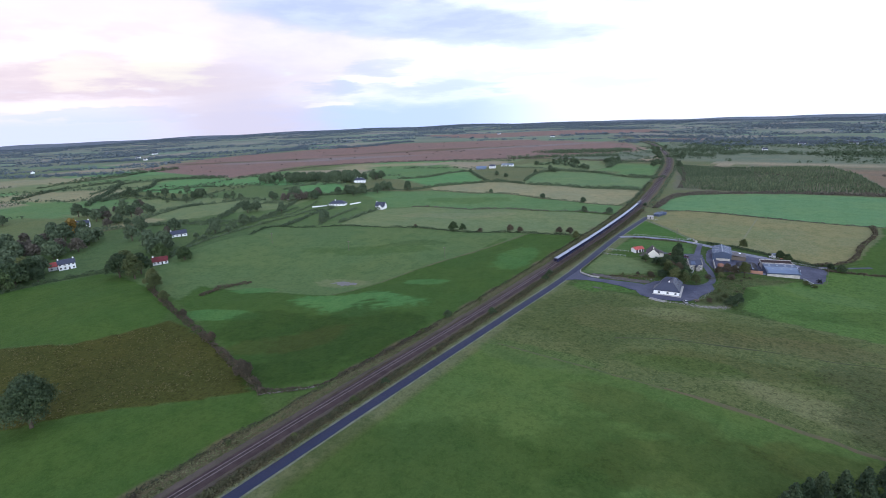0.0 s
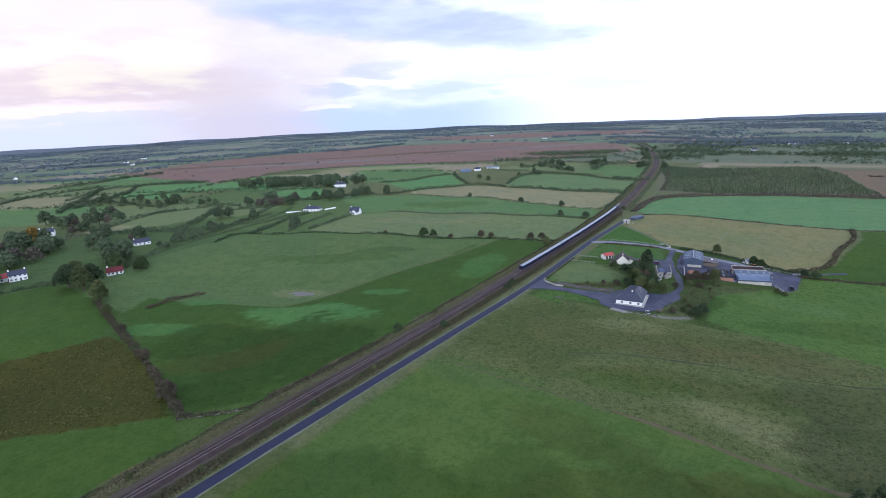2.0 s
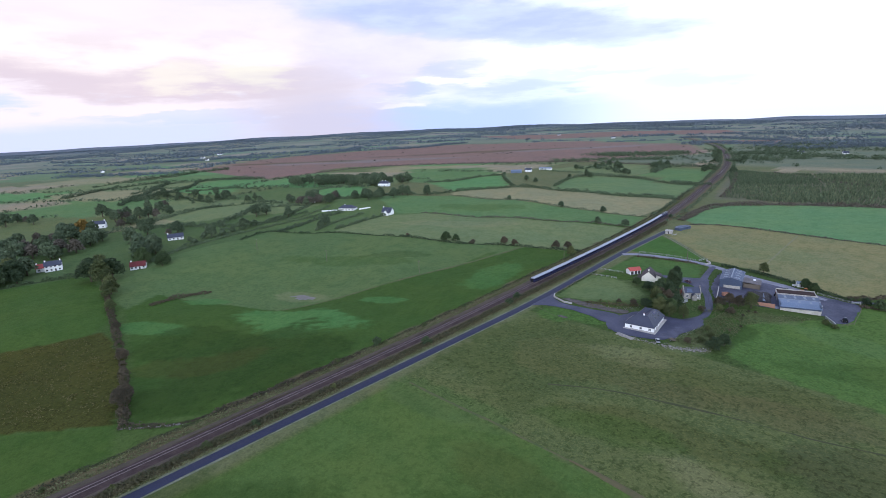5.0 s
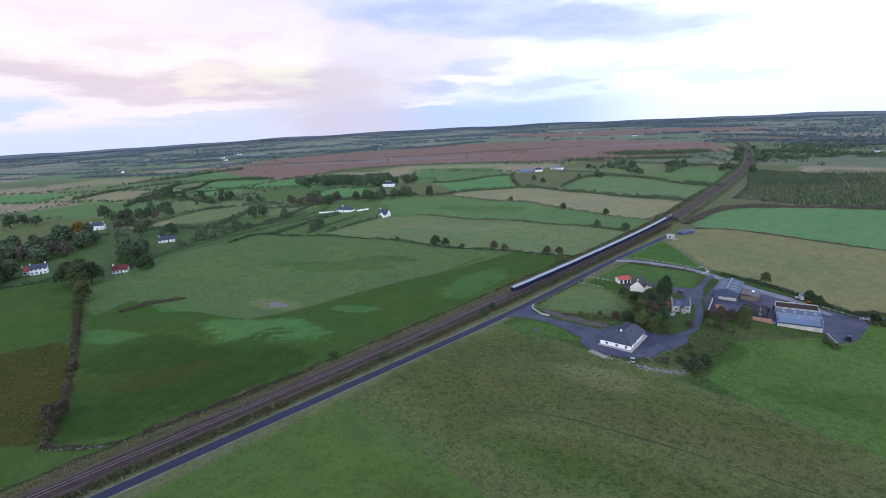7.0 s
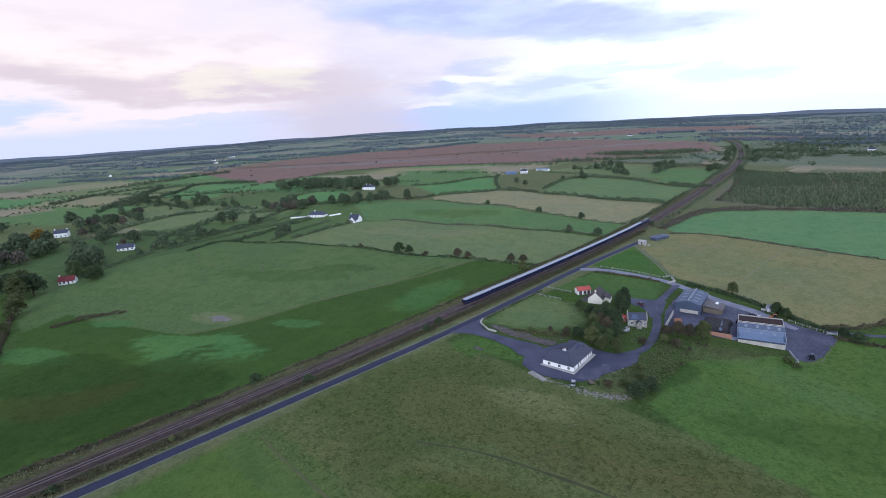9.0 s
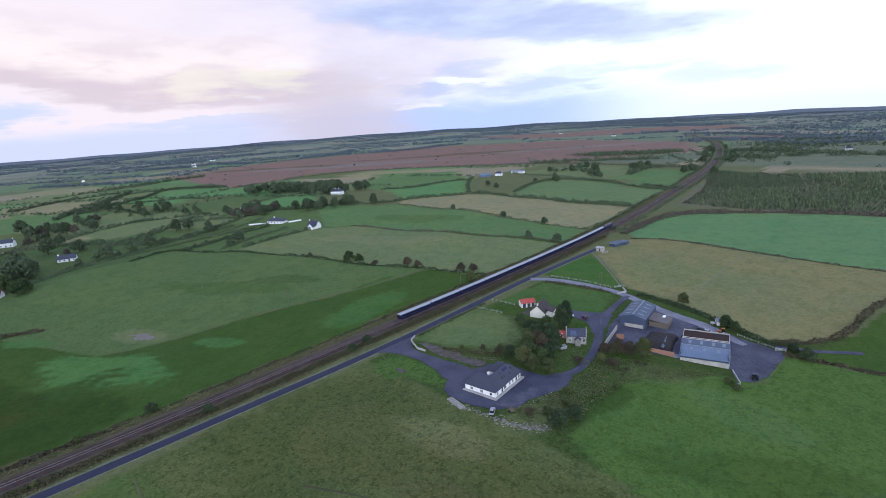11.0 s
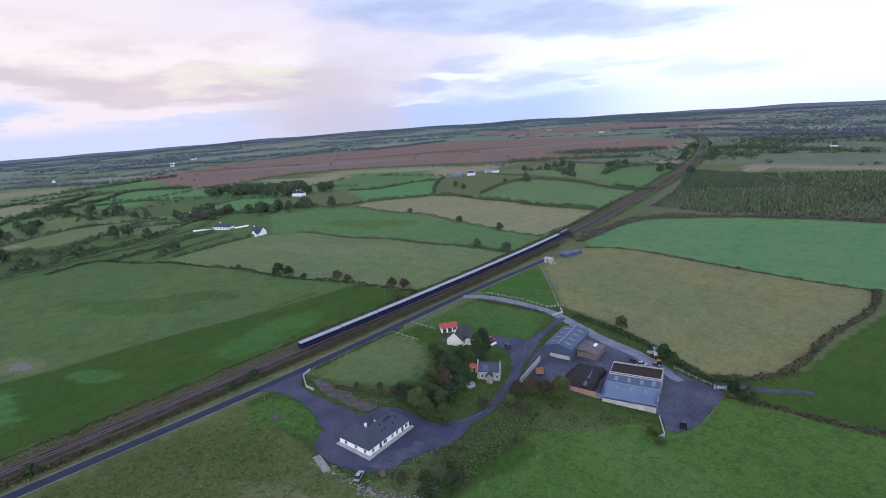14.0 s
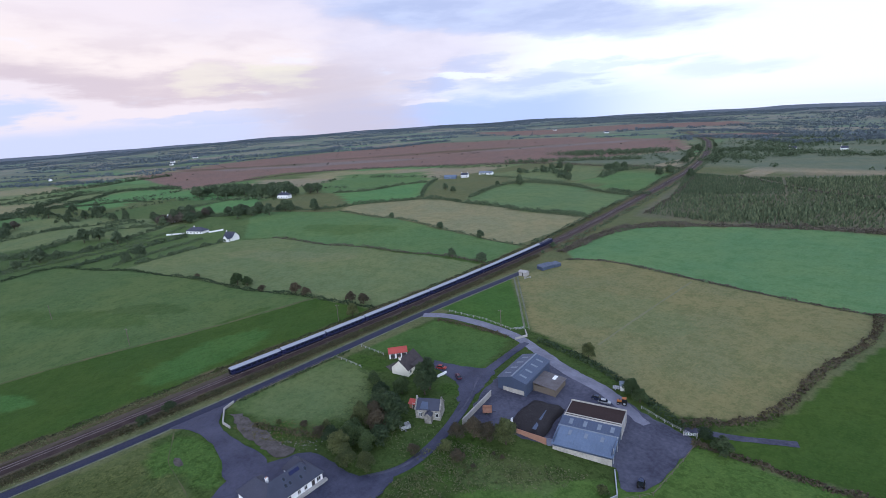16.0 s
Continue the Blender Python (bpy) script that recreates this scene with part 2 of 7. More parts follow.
M_PALEGRAVEL = material("pale_wet_gravel", (0.20, 0.20, 0.25), 0.6, 0.2, (0.15, 0.9), 0.4, second=(0.10, 0.10, 0.135))
M_BALLAST = material("ballast", (0.080, 0.057, 0.052), 0.9, 0.2, (0.25, 2.5), 0.8, second=(0.036, 0.025, 0.025))
M_SLEEPER = material("tarred_sleeper", (0.085, 0.066, 0.066), 0.85, 0.3, (0.5, 4.0), island=0.5)
M_RAIL = material("rail_steel", (0.22, 0.175, 0.172), 0.5, 0.3, (0.4, 5.0), 0.05, metal=0.4)
M_RENDER = material("white_render", (0.86, 0.86, 0.86), 0.8, 0.45, (0.25, 2.0), 0.1, second=(0.74, 0.74, 0.73))
M_CREAM = material("cream_render", (0.80, 0.77, 0.67), 0.8, 0.4, (0.3, 2.0), 0.1, second=(0.66, 0.63, 0.54))
M_STAINED = material("stained_plaster", (0.56, 0.53, 0.47), 0.85, 0.25, (0.25, 1.5), 0.2, second=(0.26, 0.245, 0.22))
M_SLATE = material("slate_roof", (0.050, 0.055, 0.085), 0.55, 0.3, (0.4, 4.0), 0.3, second=(0.030, 0.033, 0.052))
M_TILE = material("dark_tile_roof", (0.075, 0.06, 0.06), 0.7, 0.3, (0.5, 4.0), 0.4, second=(0.035, 0.03, 0.032))
M_REDROOF = material("red_tin_roof", (0.42, 0.07, 0.05), 0.5, 0.3, (0.5, 3.0), 0.2, second=(0.26, 0.05, 0.04))
M_TIN = material("blue_grey_sheeting", (0.080, 0.102, 0.162), 0.45, 0.3, (0.15, 1.2), 0.1, metal=0.15, second=(0.058, 0.074, 0.115))
M_TIN2 = material("pale_blue_sheeting", (0.145, 0.190, 0.275), 0.45, 0.3, (0.15, 1.2), 0.1, metal=0.15, second=(0.095, 0.125, 0.185))
M_OLDTIN = material("weathered_tin", (0.150, 0.140, 0.150), 0.6, 0.25, (0.3, 1.5), 0.2, metal=0.1, second=(0.085, 0.070, 0.066))
M_ROOFLIGHT = material("clear_sheeting", (0.21, 0.245, 0.30), 0.4, 0.4, (0.5, 3.0), 0.05)
M_CONCRETE = material("concrete", (0.45, 0.43, 0.40), 0.85, 0.3, (0.2, 2.0), 0.3, second=(0.26, 0.25, 0.24))
M_RUSTWALL = material("rusty_wall", (0.40, 0.22, 0.15), 0.8, 0.3, (0.3, 2.0), 0.3, second=(0.25, 0.14, 0.10))
M_SILAGE = material("silage_cover", (0.028, 0.024, 0.026), 0.7, 0.3, (0.3, 2.0), 0.5)
M_PEAT = material("peaty_fill", (0.048, 0.032, 0.030), 0.9, 0.3, (0.25, 2.0), 0.6, second=(0.035, 0.024, 0.022))
M_STONE = material("field_stone", (0.40, 0.38, 0.35), 0.9, 0.2, (0.8, 3.0), 0.5, second=(0.15, 0.14, 0.12), per_object=0.5)
M_GLASS = material("window_glass", (0.02, 0.024, 0.032), 0.08, 0.4, (0.5, 2.0), 0.0)
M_FRAME = material("white_frame", (0.75, 0.75, 0.75), 0.5, 0.4, (1, 5), 0.0)
M_SOLAR = material("solar_glass", (0.012, 0.016, 0.075), 0.12, 0.4, (0.5, 3.0), 0.0)
M_DOOR = material("painted_door", (0.07, 0.06, 0.06), 0.5, 0.4, (1, 5), 0.0)
M_WOOD = material("weathered_wood", (0.15, 0.125, 0.10), 0.85, 0.3, (0.6, 6.0), 0.3, second=(0.13, 0.11, 0.09))
M_GALV = material("galvanised_steel", (0.55, 0.57, 0.60), 0.4, 0.4, (0.5, 4.0), 0.05, metal=0.6)
M_NAVY = material("navy_coach_paint", (0.018, 0.020, 0.065), 0.3, 0.4, (0.3, 2.0), 0.02, second=(0.012, 0.014, 0.045))
M_COACHROOF = material("grey_coach_roof", (0.33, 0.34, 0.40), 0.55, 0.35, (0.25, 2.0), 0.05, second=(0.27, 0.28, 0.32))
M_BLACK = material("underframe_black", (0.02, 0.02, 0.022), 0.7, 0.4, (0.5, 3.0), 0.1)
M_TYRE = material("tyre_rubber", (0.02, 0.02, 0.02), 0.9, 0.4, (2, 8), 0.1)
M_RED = material("red_machine_paint", (0.35, 0.05, 0.035), 0.45, 0.4, (0.8, 4.0), 0.05)
M_ORANGE = material("orange_machine_paint", (0.45, 0.16, 0.04), 0.5, 0.4, (0.8, 4.0), 0.05)
M_BLUECAR = material("dark_blue_car_paint", (0.03, 0.04, 0.09), 0.25, 0.4, (0.8, 4.0), 0.0)
M_SILVER = material("silver_car_paint", (0.5, 0.51, 0.53), 0.3, 0.4, (0.8, 4.0), 0.0, metal=0.4)
M_WATER = material("muddy_water", (0.12, 0.115, 0.10), 0.5, 0.3, (0.2, 1.5), 0.05)

# ---- the lie of the land ----
rng = np.random.default_rng(7)


LINE_Y = np.arange(-400.0, 2200.0, 10.0)
LINE_X = np.convolve(np.pad(np.interp(LINE_Y, (-400, 380, 480, 560, 660, 760, 850, 960, 1080, 1205, 1390, 1580, 1925, 2200), (-140.9, -140.9, -144, -149.5, -162, -177, -190, -209, -236, -270, -327, -395, -573, -720)), 4, mode="edge"), np.ones(9) / 9, "valid")


def rail_x(y):
    return float(np.interp(y, LINE_Y, LINE_X))


def rail_lean(y):
    return (rail_x(y + 5) - rail_x(y - 5)) / 10


def land(x, y):
    """Ground height: flat country with two shallow hollows and soft swells in the pastures; far off it drops, more to
    the sides, to fit the skyline in the camera's view.
    """
    x, y = np.asarray(x, float), np.asarray(y, float)
    h = -6 * np.exp(-((x - 25) / 80) ** 2 - ((y - 385) / 90) ** 2) - 6 * np.exp(-((x + 255) / 90) ** 2 - ((y - 235) / 90) ** 2)
    far = np.hypot(x, y)
    roll = 5 * np.sin(x / 310 + 0.7) * np.sin(y / 270 + 1.9) + 3 * np.sin((x + y) / 190)
    west = np.clip((-162 - x) / 45, 0, 1) * np.clip((1100 - far) / 250, 0, 1)
    h = h + 1.7 * west * np.sin(x / 41 + 0.8 * np.sin(y / 57)) * np.sin(y / 36 + 1.0 + 0.5 * np.sin(x / 63)) + 0.6 * west * np.sin((x + 0.6 * y) / 15.0)
    east = np.clip((x + 112) / 15, 0, 1) * np.clip((284 - y) / 20, 0, 1)
    h = h + 0.45 * east * np.sin(x / 13 + np.sin(y / 21)) * np.sin(y / 11 + 0.8 * np.sin(x / 17))
    side = np.arctan2(-x, y)
    fall = 33 + 22 * np.clip((0.6 - side) / 0.5, 0, 1) + 20 * np.clip((side - 0.95) / 0.4, 0, 1)
    return h - fall * np.clip((far - 900) / 3800, 0, 1.3) + roll * np.clip((far - 1500) / 1800, 0, 1)


def z_at(x, y):
    return float(land(x, y))


def inside(px, py, poly):
    hit = np.zeros(np.shape(px), bool)
    for (x0, y0), (x1, y1) in zip(poly, poly[1:] + poly[:1]):
        if y0 != y1:
            hit ^= ((y0 > py) != (y1 > py)) & (px < (x1 - x0) * (py - y0) / (y1 - y0) + x0)
    return hit


MID, DARK, BRIGHT = (0.048, 0.088, 0.018), (0.028, 0.054, 0.010), (0.068, 0.150, 0.042)
DULL, OLIVE, TAN = (0.122, 0.160, 0.072), (0.050, 0.056, 0.013), (0.200, 0.200, 0.112)
# the heath tone is bluish grey, with distance haze mixed into it
BOG, HAZY_HEATH, VERGE, HAY = (0.172, 0.120, 0.104), (0.172, 0.190, 0.196), (0.094, 0.086, 0.048), (0.22, 0.20, 0.135)
FRESH, WORN, LEY, ROUGH = (0.044, 0.083, 0.017), (0.104, 0.120, 0.056), (0.102, 0.188, 0.080), (0.094, 0.122, 0.050)
LUSH = (0.092, 0.158, 0.060)
HAYFIELD = (0.160, 0.165, 0.078)
FAR_BRIGHT = (0.094, 0.190, 0.070)
PASTURE, FARM, SHEEP = (0.084, 0.107, 0.039), (0.070, 0.124, 0.030), (0.068, 0.112, 0.028)
COARSE = {PASTURE: 1.0, OLIVE: 1.0, FARM: 0.6, SHEEP: 0.3, LEY: 0.15, TAN: 0.3, BOG: 0.7, ROUGH: 0.9}

FIELDS = [
    (FARM, [(-24, 299), (-7, 290), (34, 283), (110, 251), (260, 260), (260, 418), (53, 410), (12, 408), (4, 378), (-4, 372), (-26, 346)]),
    (SHEEP, [(-117, 192), (-79, 193), (-48, 192), (-11, 189), (15, 186), (60, 178), (90, 60), (-20, -40), (-114, -40)]),
    (PASTURE, [(-117, 193), (-79, 194), (-48, 193), (-11, 190), (15, 187), (60, 180), (110, 250), (34, 282), (-7, 289), (-45, 287), (-76, 285), (-112, 292)]),
    (HAYFIELD, [(-124, 496), (-120, 542), (-95, 555), (-39, 546), (7, 541), (41, 539), (42, 510), (30, 472), (28, 445), (21, 428), (3, 419), (-15, 425), (-42, 435), (-72, 440)]),
    (LEY, [(-130, 560), (-131, 648), (-79, 676), (-28, 697), (25, 705), (260, 730), (260, 560), (41, 541), (7, 543), (-39, 548), (-95, 557), (-118, 547)]),
    (MID, [(46, 540), (260, 560), (260, 420), (53, 412), (12, 410), (28, 430), (36, 470), (48, 515)]),
    ((0.052, 0.108, 0.024), [(-124, 432), (-126, 492), (-74, 440), (-80, 434)]),
    ((0.060, 0.110, 0.030), [(-119, 377), (-116, 420), (-75, 427), (-65, 396), (-87, 390)]),
    ((0.078, 0.118, 0.042), [(-120, 318), (-121, 365), (-106, 366), (-98, 364), (-86, 346), (-78, 328), (-95, 321)]),
    (TAN, [(-433, 578), (-338, 572), (-170, 558), (-172, 660), (-222, 661), (-336, 682), (-413, 655), (-452, 600)]),
    (LUSH, [(-372, 476), (-317, 478), (-158, 511), (-166, 556), (-261, 563), (-338, 568), (-433, 574), (-515, 512), (-400, 450)]),
    (DULL, [(-378, 347), (-326, 362), (-152, 411), (-152, 506), (-234, 490), (-372, 470), (-402, 438), (-395, 407), (-387, 381)]),
    ((0.080, 0.124, 0.045), [(-417, 276), (-435, 322), (-326, 360), (-198, 402), (-203, 370), (-222, 300), (-231, 246), (-246, 214), (-300, 185), (-400, 200)]),
    (FRESH, [(-231, 246), (-222, 300), (-203, 370), (-197, 402), (-155, 409), (-150, 250), (-150, 140), (-170, 112), (-240, 132), (-310, 150), (-330, 175), (-300, 185), (-246, 214)]),
    (MID, [(-318, 66), (-292, 88), (-282, 124), (-300, 139), (-345, 150), (-415, 157), (-428, 94), (-420, 40)]),
    (OLIVE, [(-330, 40), (-318, 64), (-292, 86), (-284, 132), (-240, 128), (-196, 116), (-176, 106), (-216, 58), (-240, 20)]),
    (MID, [(-240, 20), (-216, 58), (-174, 107), (-156, 100), (-152, -60), (-240, -60)]),
    (FAR_BRIGHT, [(-893, 383), (-983, 504), (-914, 558), (-824, 520), (-753, 405)]),
    (FAR_BRIGHT, [(-641, 489), (-663, 588), (-558, 541), (-549, 495)]),
    (DULL, [(-567, 289), (-516, 395), (-536, 477), (-604, 391), (-661, 297)]),
    (LUSH, [(-551, 646), (-517, 718), (-502, 790), (-620, 870), (-740, 800), (-640, 650)]),
    (FAR_BRIGHT, [(-500, 776), (-410, 676), (-450, 605), (-548, 646), (-515, 716)]),
    ((0.108, 0.165, 0.072), [(-356, 706), (-340, 686), (-222, 664), (-172, 664), (-185, 786), (-341, 830), (-372, 780)]),
    (LUSH, [(-300, 850), (-190, 800), (-205, 960), (-300, 985)]),
    (DULL, [(-486, 873), (-305, 835), (-300, 985), (-420, 1000)]),
    (BOG, [(-1330, 600), (-871, 562), (-930, 770), (-805, 877), (-495, 1053), (-340, 1330), (-485, 1640), (-890, 1800), (-1349, 1450), (-1500, 900)]),
    ((0.115, 0.140, 0.098), [(-340, 1040), (-245, 1040), (-330, 1330), (-480, 1060)]),
    (HAY, [(-210, 1010), (-235, 1090), (-290, 1130), (-290, 1030)]),
    (HAY, [(-140, 985), (-8, 1015), (260, 1010), (260, 1060), (-160, 1050)]),
    ((0.120, 0.122, 0.078), [(-145, 692), (-168, 813), (-202, 964), (-9, 1011), (260, 1005), (260, 735), (25, 712), (-83, 682)]),
    ((0.150, 0.118, 0.080), [(16, 985), (48, 900), (64, 780), (70, 738), (260, 752), (260, 960), (110, 975)]),
    ((0.118, 0.142, 0.096), [(-255, 1056), (300, 1060), (700, 1750), (-390, 1700), (-290, 1300)]),
    (BOG, [(-1250, 1900), (-500, 2350), (-700, 2750), (-1800, 2250)]),
    (BOG, [(-420, 1660), (-250, 1700), (-330, 1900), (-520, 1850)]),
]
# soft drifts of other grass: place, half-width along and across, turn, colour, strength
DRIFTS = [
    (-216, 208, 36, 20, 20, BRIGHT, 1.0), (-203, 258, 13, 6, 25, BRIGHT, 0.7), (-291, 193, 14, 6, 40, BRIGHT, 0.7), (-268, 150, 20, 9, 30, BRIGHT, 0.7), (-92, 299, 14, 4, -5, FRESH, 0.9), (-66, 378, 5, 4, 0, FRESH, 0.9), (-268, 328, 30, 7, 38, DARK, 0.35), (-100, 345, 18, 22, 0, DULL, 0.5), (-205, 330, 5, 60, 5, FRESH, 0.6), (-185, 165, 32, 50, 10, DARK, 0.8), (-230, 160, 30, 20, 30, DARK, 0.7), (-1050, 900, 260, 40, 40, HAZY_HEATH, 0.4), (-900, 1250, 300, 35, 50, OLIVE, 0.5), (-1250, 800, 200, 25, 35, OLIVE, 0.5), (-700, 1450, 250, 40, 55, HAZY_HEATH, 0.4), (-205, 150, 30, 12, 60, OLIVE, 0.5),
    (-175, 330, 14, 30, 10, BRIGHT, 0.5), (-257, 238, 18, 9, 20, TAN, 0.3), (-290, 300, 50, 10, 30, FRESH, 0.4),
    (-70, 100, 55, 35, 0, DARK, 0.5), (-30, 262, 55, 14, 15, OLIVE, 0.3), (-88, 248, 34, 40, 10, (0.062, 0.084, 0.027), 0.75), (-92, 192, 26, 10, 0, (0.068, 0.108, 0.033), 0.8), (-20, 225, 40, 9, 10, OLIVE, 0.35), (10, 205, 30, 8, -15, TAN, 0.3), (-40, 172, 30, 10, -10, OLIVE, 0.3), (15, 172, 20, 10, 10, OLIVE, 0.45), (24, 232, 22, 10, 20, DARK, 0.35), (-55, 270, 20, 8, 10, TAN, 0.25), (-36, 215, 22, 8, 10, MID, 0.5), (-20, 150, 26, 16, 30, OLIVE, 0.35), (-50, 140, 18, 20, 30, DARK, 0.4), (42, 205, 26, 26, 20, (0.050, 0.062, 0.024), 0.75), (2, 258, 46, 9, 14, (0.084, 0.086, 0.038), 0.5), (-70, 252, 30, 16, 5, (0.086, 0.098, 0.036), 0.6), (38, 240, 26, 16, 20, (0.062, 0.072, 0.030), 0.6), (-104, 292, 9, 7, -25, (0.060, 0.112, 0.026), 0.95), (-90, 297, 14, 5, -8, (0.060, 0.112, 0.026), 0.95), (-106, 372, 11, 5.5, 3, FRESH, 0.95),
    (40, 320, 40, 14, 20, FRESH, 0.5), (10, 352, 24, 10, -20, LUSH, 0.3), (90, 330, 40, 16, 10, LUSH, 0.3), (-8, 150, 14, 40, 50, DARK, 0.3),
    (-37, 304, 9, 16, -10, ROUGH, 0.9), (-27, 322, 6, 18, -10, DARK, 0.6), (-88, 318, 5, 12, 30, MID, 0.8), (-40, 350, 10, 12, 0, FRESH, 0.7), (-20, 358, 16, 7, 30, ROUGH, 0.5),
    (-60, 480, 40, 22, 10, DULL, 0.35), (-340, 520, 50, 15, 20, MID, 0.4), (-300, 440, 60, 16, 20, TAN, 0.25),
]
CELL_U, CELL_V, SKEW = 190.0, 125.0, radians(28)


def warp(x, y):
    return 45 * np.sin(y / 240 + 1.0) + 22 * np.sin(x / 130), 40 * np.sin(x / 260 + 2.0) + 18 * np.sin(y / 110)


def cell_of(x, y):
    """The far fields: staggered, wandering strips."""
    wx, wy = warp(x, y)
    u, v = (x + wx) * math.cos(SKEW) + (y + wy) * math.sin(SKEW), -(x + wx) * math.sin(SKEW) + (y + wy) * math.cos(SKEW)
    row = np.floor(v / CELL_V)
    col = np.floor(u / CELL_U + 0.37 * np.mod(row * 7.13, 2.7))
    return row, col


def wild(x, y):
    """Where the country is laid out by rule and not by hand."""
    return (x < -580) | (y > 1060) | ((y > 700) & (x < -510)) | (y < -80) | (x > 270)


def steps(lo, hi, core_lo, core_hi, fine, most):
    out, s, p = [], fine, core_lo
    side = [core_lo]
    while p > lo:
        s = min(s * 1.09, most)
        p -= s
        side.append(p)
    out = side[::-1] + list(np.arange(core_lo + fine, core_hi, fine))
    p, s = out[-1], fine
    while p < hi:
        s = min(s * 1.09, most)
        p += s
        out.append(p)
    return np.array(out)


def make_ground():
    xs, ys = steps(-6200, 3200, -480, 70, 2.2, 60), steps(-700, 6200, 20, 560, 2.2, 60)
    gx, gy = np.meshgrid(xs, ys)
    x, y = gx.ravel(), gy.ravel()
    col = np.tile(np.array(WORN), (len(x), 1))
    row, c = cell_of(x, y)
    pick = np.mod(np.abs(row * 12.9898 + c * 78.233 + 4.1) * 0.618034 * 7.31, 1.0)
    palette = np.array([LUSH, DULL, FAR_BRIGHT, ROUGH, LUSH, HAY, DULL, ROUGH, TAN, (0.078, 0.120, 0.046)])
    w = wild(x, y)
    col[w] = palette[(pick[w] * 10).astype(int) % 10]
    near = ~w & (y < 520) & (x < -150)
    col[near] = (0.055, 0.092, 0.024)
    col[near & (x < -300) & (y > 150)] = (0.080, 0.124, 0.045)
    col[near & (x < -420) & (y < 330)] = (0.066, 0.104, 0.038)
    col[~w & (y < 300) & (x > -118)] = PASTURE
    farm = ~w & (y > 290) & (y < 440) & (x > -118) & (x < 30)
    col[farm] = (0.050, 0.080, 0.023)
    coarse = np.where(farm, 0.9, np.where(w, 0.35, 0.45))
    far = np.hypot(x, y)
    # painted air haze: ground turns bluer with distance, most at the rim
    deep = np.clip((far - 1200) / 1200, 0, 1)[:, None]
    col = col * (1 - 0.55 * deep) + np.array(HAZY_HEATH) * 0.55 * deep
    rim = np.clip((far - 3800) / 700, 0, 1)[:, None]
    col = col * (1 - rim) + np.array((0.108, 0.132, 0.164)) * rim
    for colour, poly in FIELDS:
        here = inside(x, y, poly)
        col[here] = colour
        coarse[here] = COARSE.get(colour, 0.3)
    for cx, cy, a, b, turn, colour, k in DRIFTS:
        ct, st = math.cos(radians(turn)), math.sin(radians(turn))
        u, v = ((x - cx) * ct + (y - cy) * st) / a, (-(x - cx) * st + (y - cy) * ct) / b
        wob = 0.25 * np.sin(x * 0.13 + y * 0.05) + 0.2 * np.sin(y * 0.17 - x * 0.07) + 0.16 * np.sin(x * 0.61 + 2 * np.sin(y * 0.37)) + 0.12 * np.sin(y * 0.83 - 1.5 * np.sin(x * 0.5))
        f = k * np.clip((1.25 - (u * u + v * v) + wob) * 2.6, 0, 1)[:, None]
        col = col * (1 - f) + np.array(colour) * f
    # rough verges along the line and the road
    line = np.interp(y, LINE_Y, LINE_X)
    off = np.abs(x - line + 1.0) + 1.6 * np.sin(y * 0.21) + 1.1 * np.sin(y * 0.07)
    f = np.clip((12.6 - off) / 2.0, 0, 1)[:, None] * np.where((y > -200) & (y < 2000), 1, 0)[:, None]
    col = col * (1 - f) + np.array(VERGE) * f
    n, m = len(xs), len(ys)
    mesh = bpy.data.meshes.new("ground")
    i = np.arange(m - 1)[:, None] * n + np.arange(n - 1)[None, :]
    quads = np.stack([i, i + 1, i + n + 1, i + n], -1).reshape(-1, 4)
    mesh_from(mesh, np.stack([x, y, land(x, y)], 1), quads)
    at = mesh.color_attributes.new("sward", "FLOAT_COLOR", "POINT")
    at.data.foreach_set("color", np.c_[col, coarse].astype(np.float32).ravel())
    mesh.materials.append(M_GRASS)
    return tagged(new("ground", mesh), "green patchwork of pasture fields reaching the horizon", "ground", kind="structure")


def mesh_from(mesh, verts, quads):
    """Fills a mesh from arrays of corners and faces of one size."""
    k = quads.shape[1]
    mesh.vertices.add(len(verts))
    mesh.vertices.foreach_set("co", np.asarray(verts, np.float32).ravel())
    mesh.loops.add(quads.size)
    mesh.loops.foreach_set("vertex_index", quads.astype(np.int32).ravel())
    mesh.polygons.add(len(quads))
    mesh.polygons.foreach_set("loop_start", np.arange(0, quads.size, k, dtype=np.int32))
    mesh.update(calc_edges=True)
    return mesh


make_ground()


def smooth_line(pts, step=4.0):
    """A polyline rounded at its corners and cut into even steps."""
    p = np.array(pts, float)
    for _ in range(3):
        q = np.empty((2 * len(p) - 2, 2))
        q[0::2], q[1::2] = 0.75 * p[:-1] + 0.25 * p[1:], 0.25 * p[:-1] + 0.75 * p[1:]
        p = np.vstack([p[:1], q, p[-1:]])
    d = np.r_[0, np.cumsum(np.hypot(*np.diff(p, axis=0).T))]
    s = np.linspace(0, d[-1], max(2, int(d[-1] / step) + 1))
    return np.c_[np.interp(s, d, p[:, 0]), np.interp(s, d, p[:, 1])]


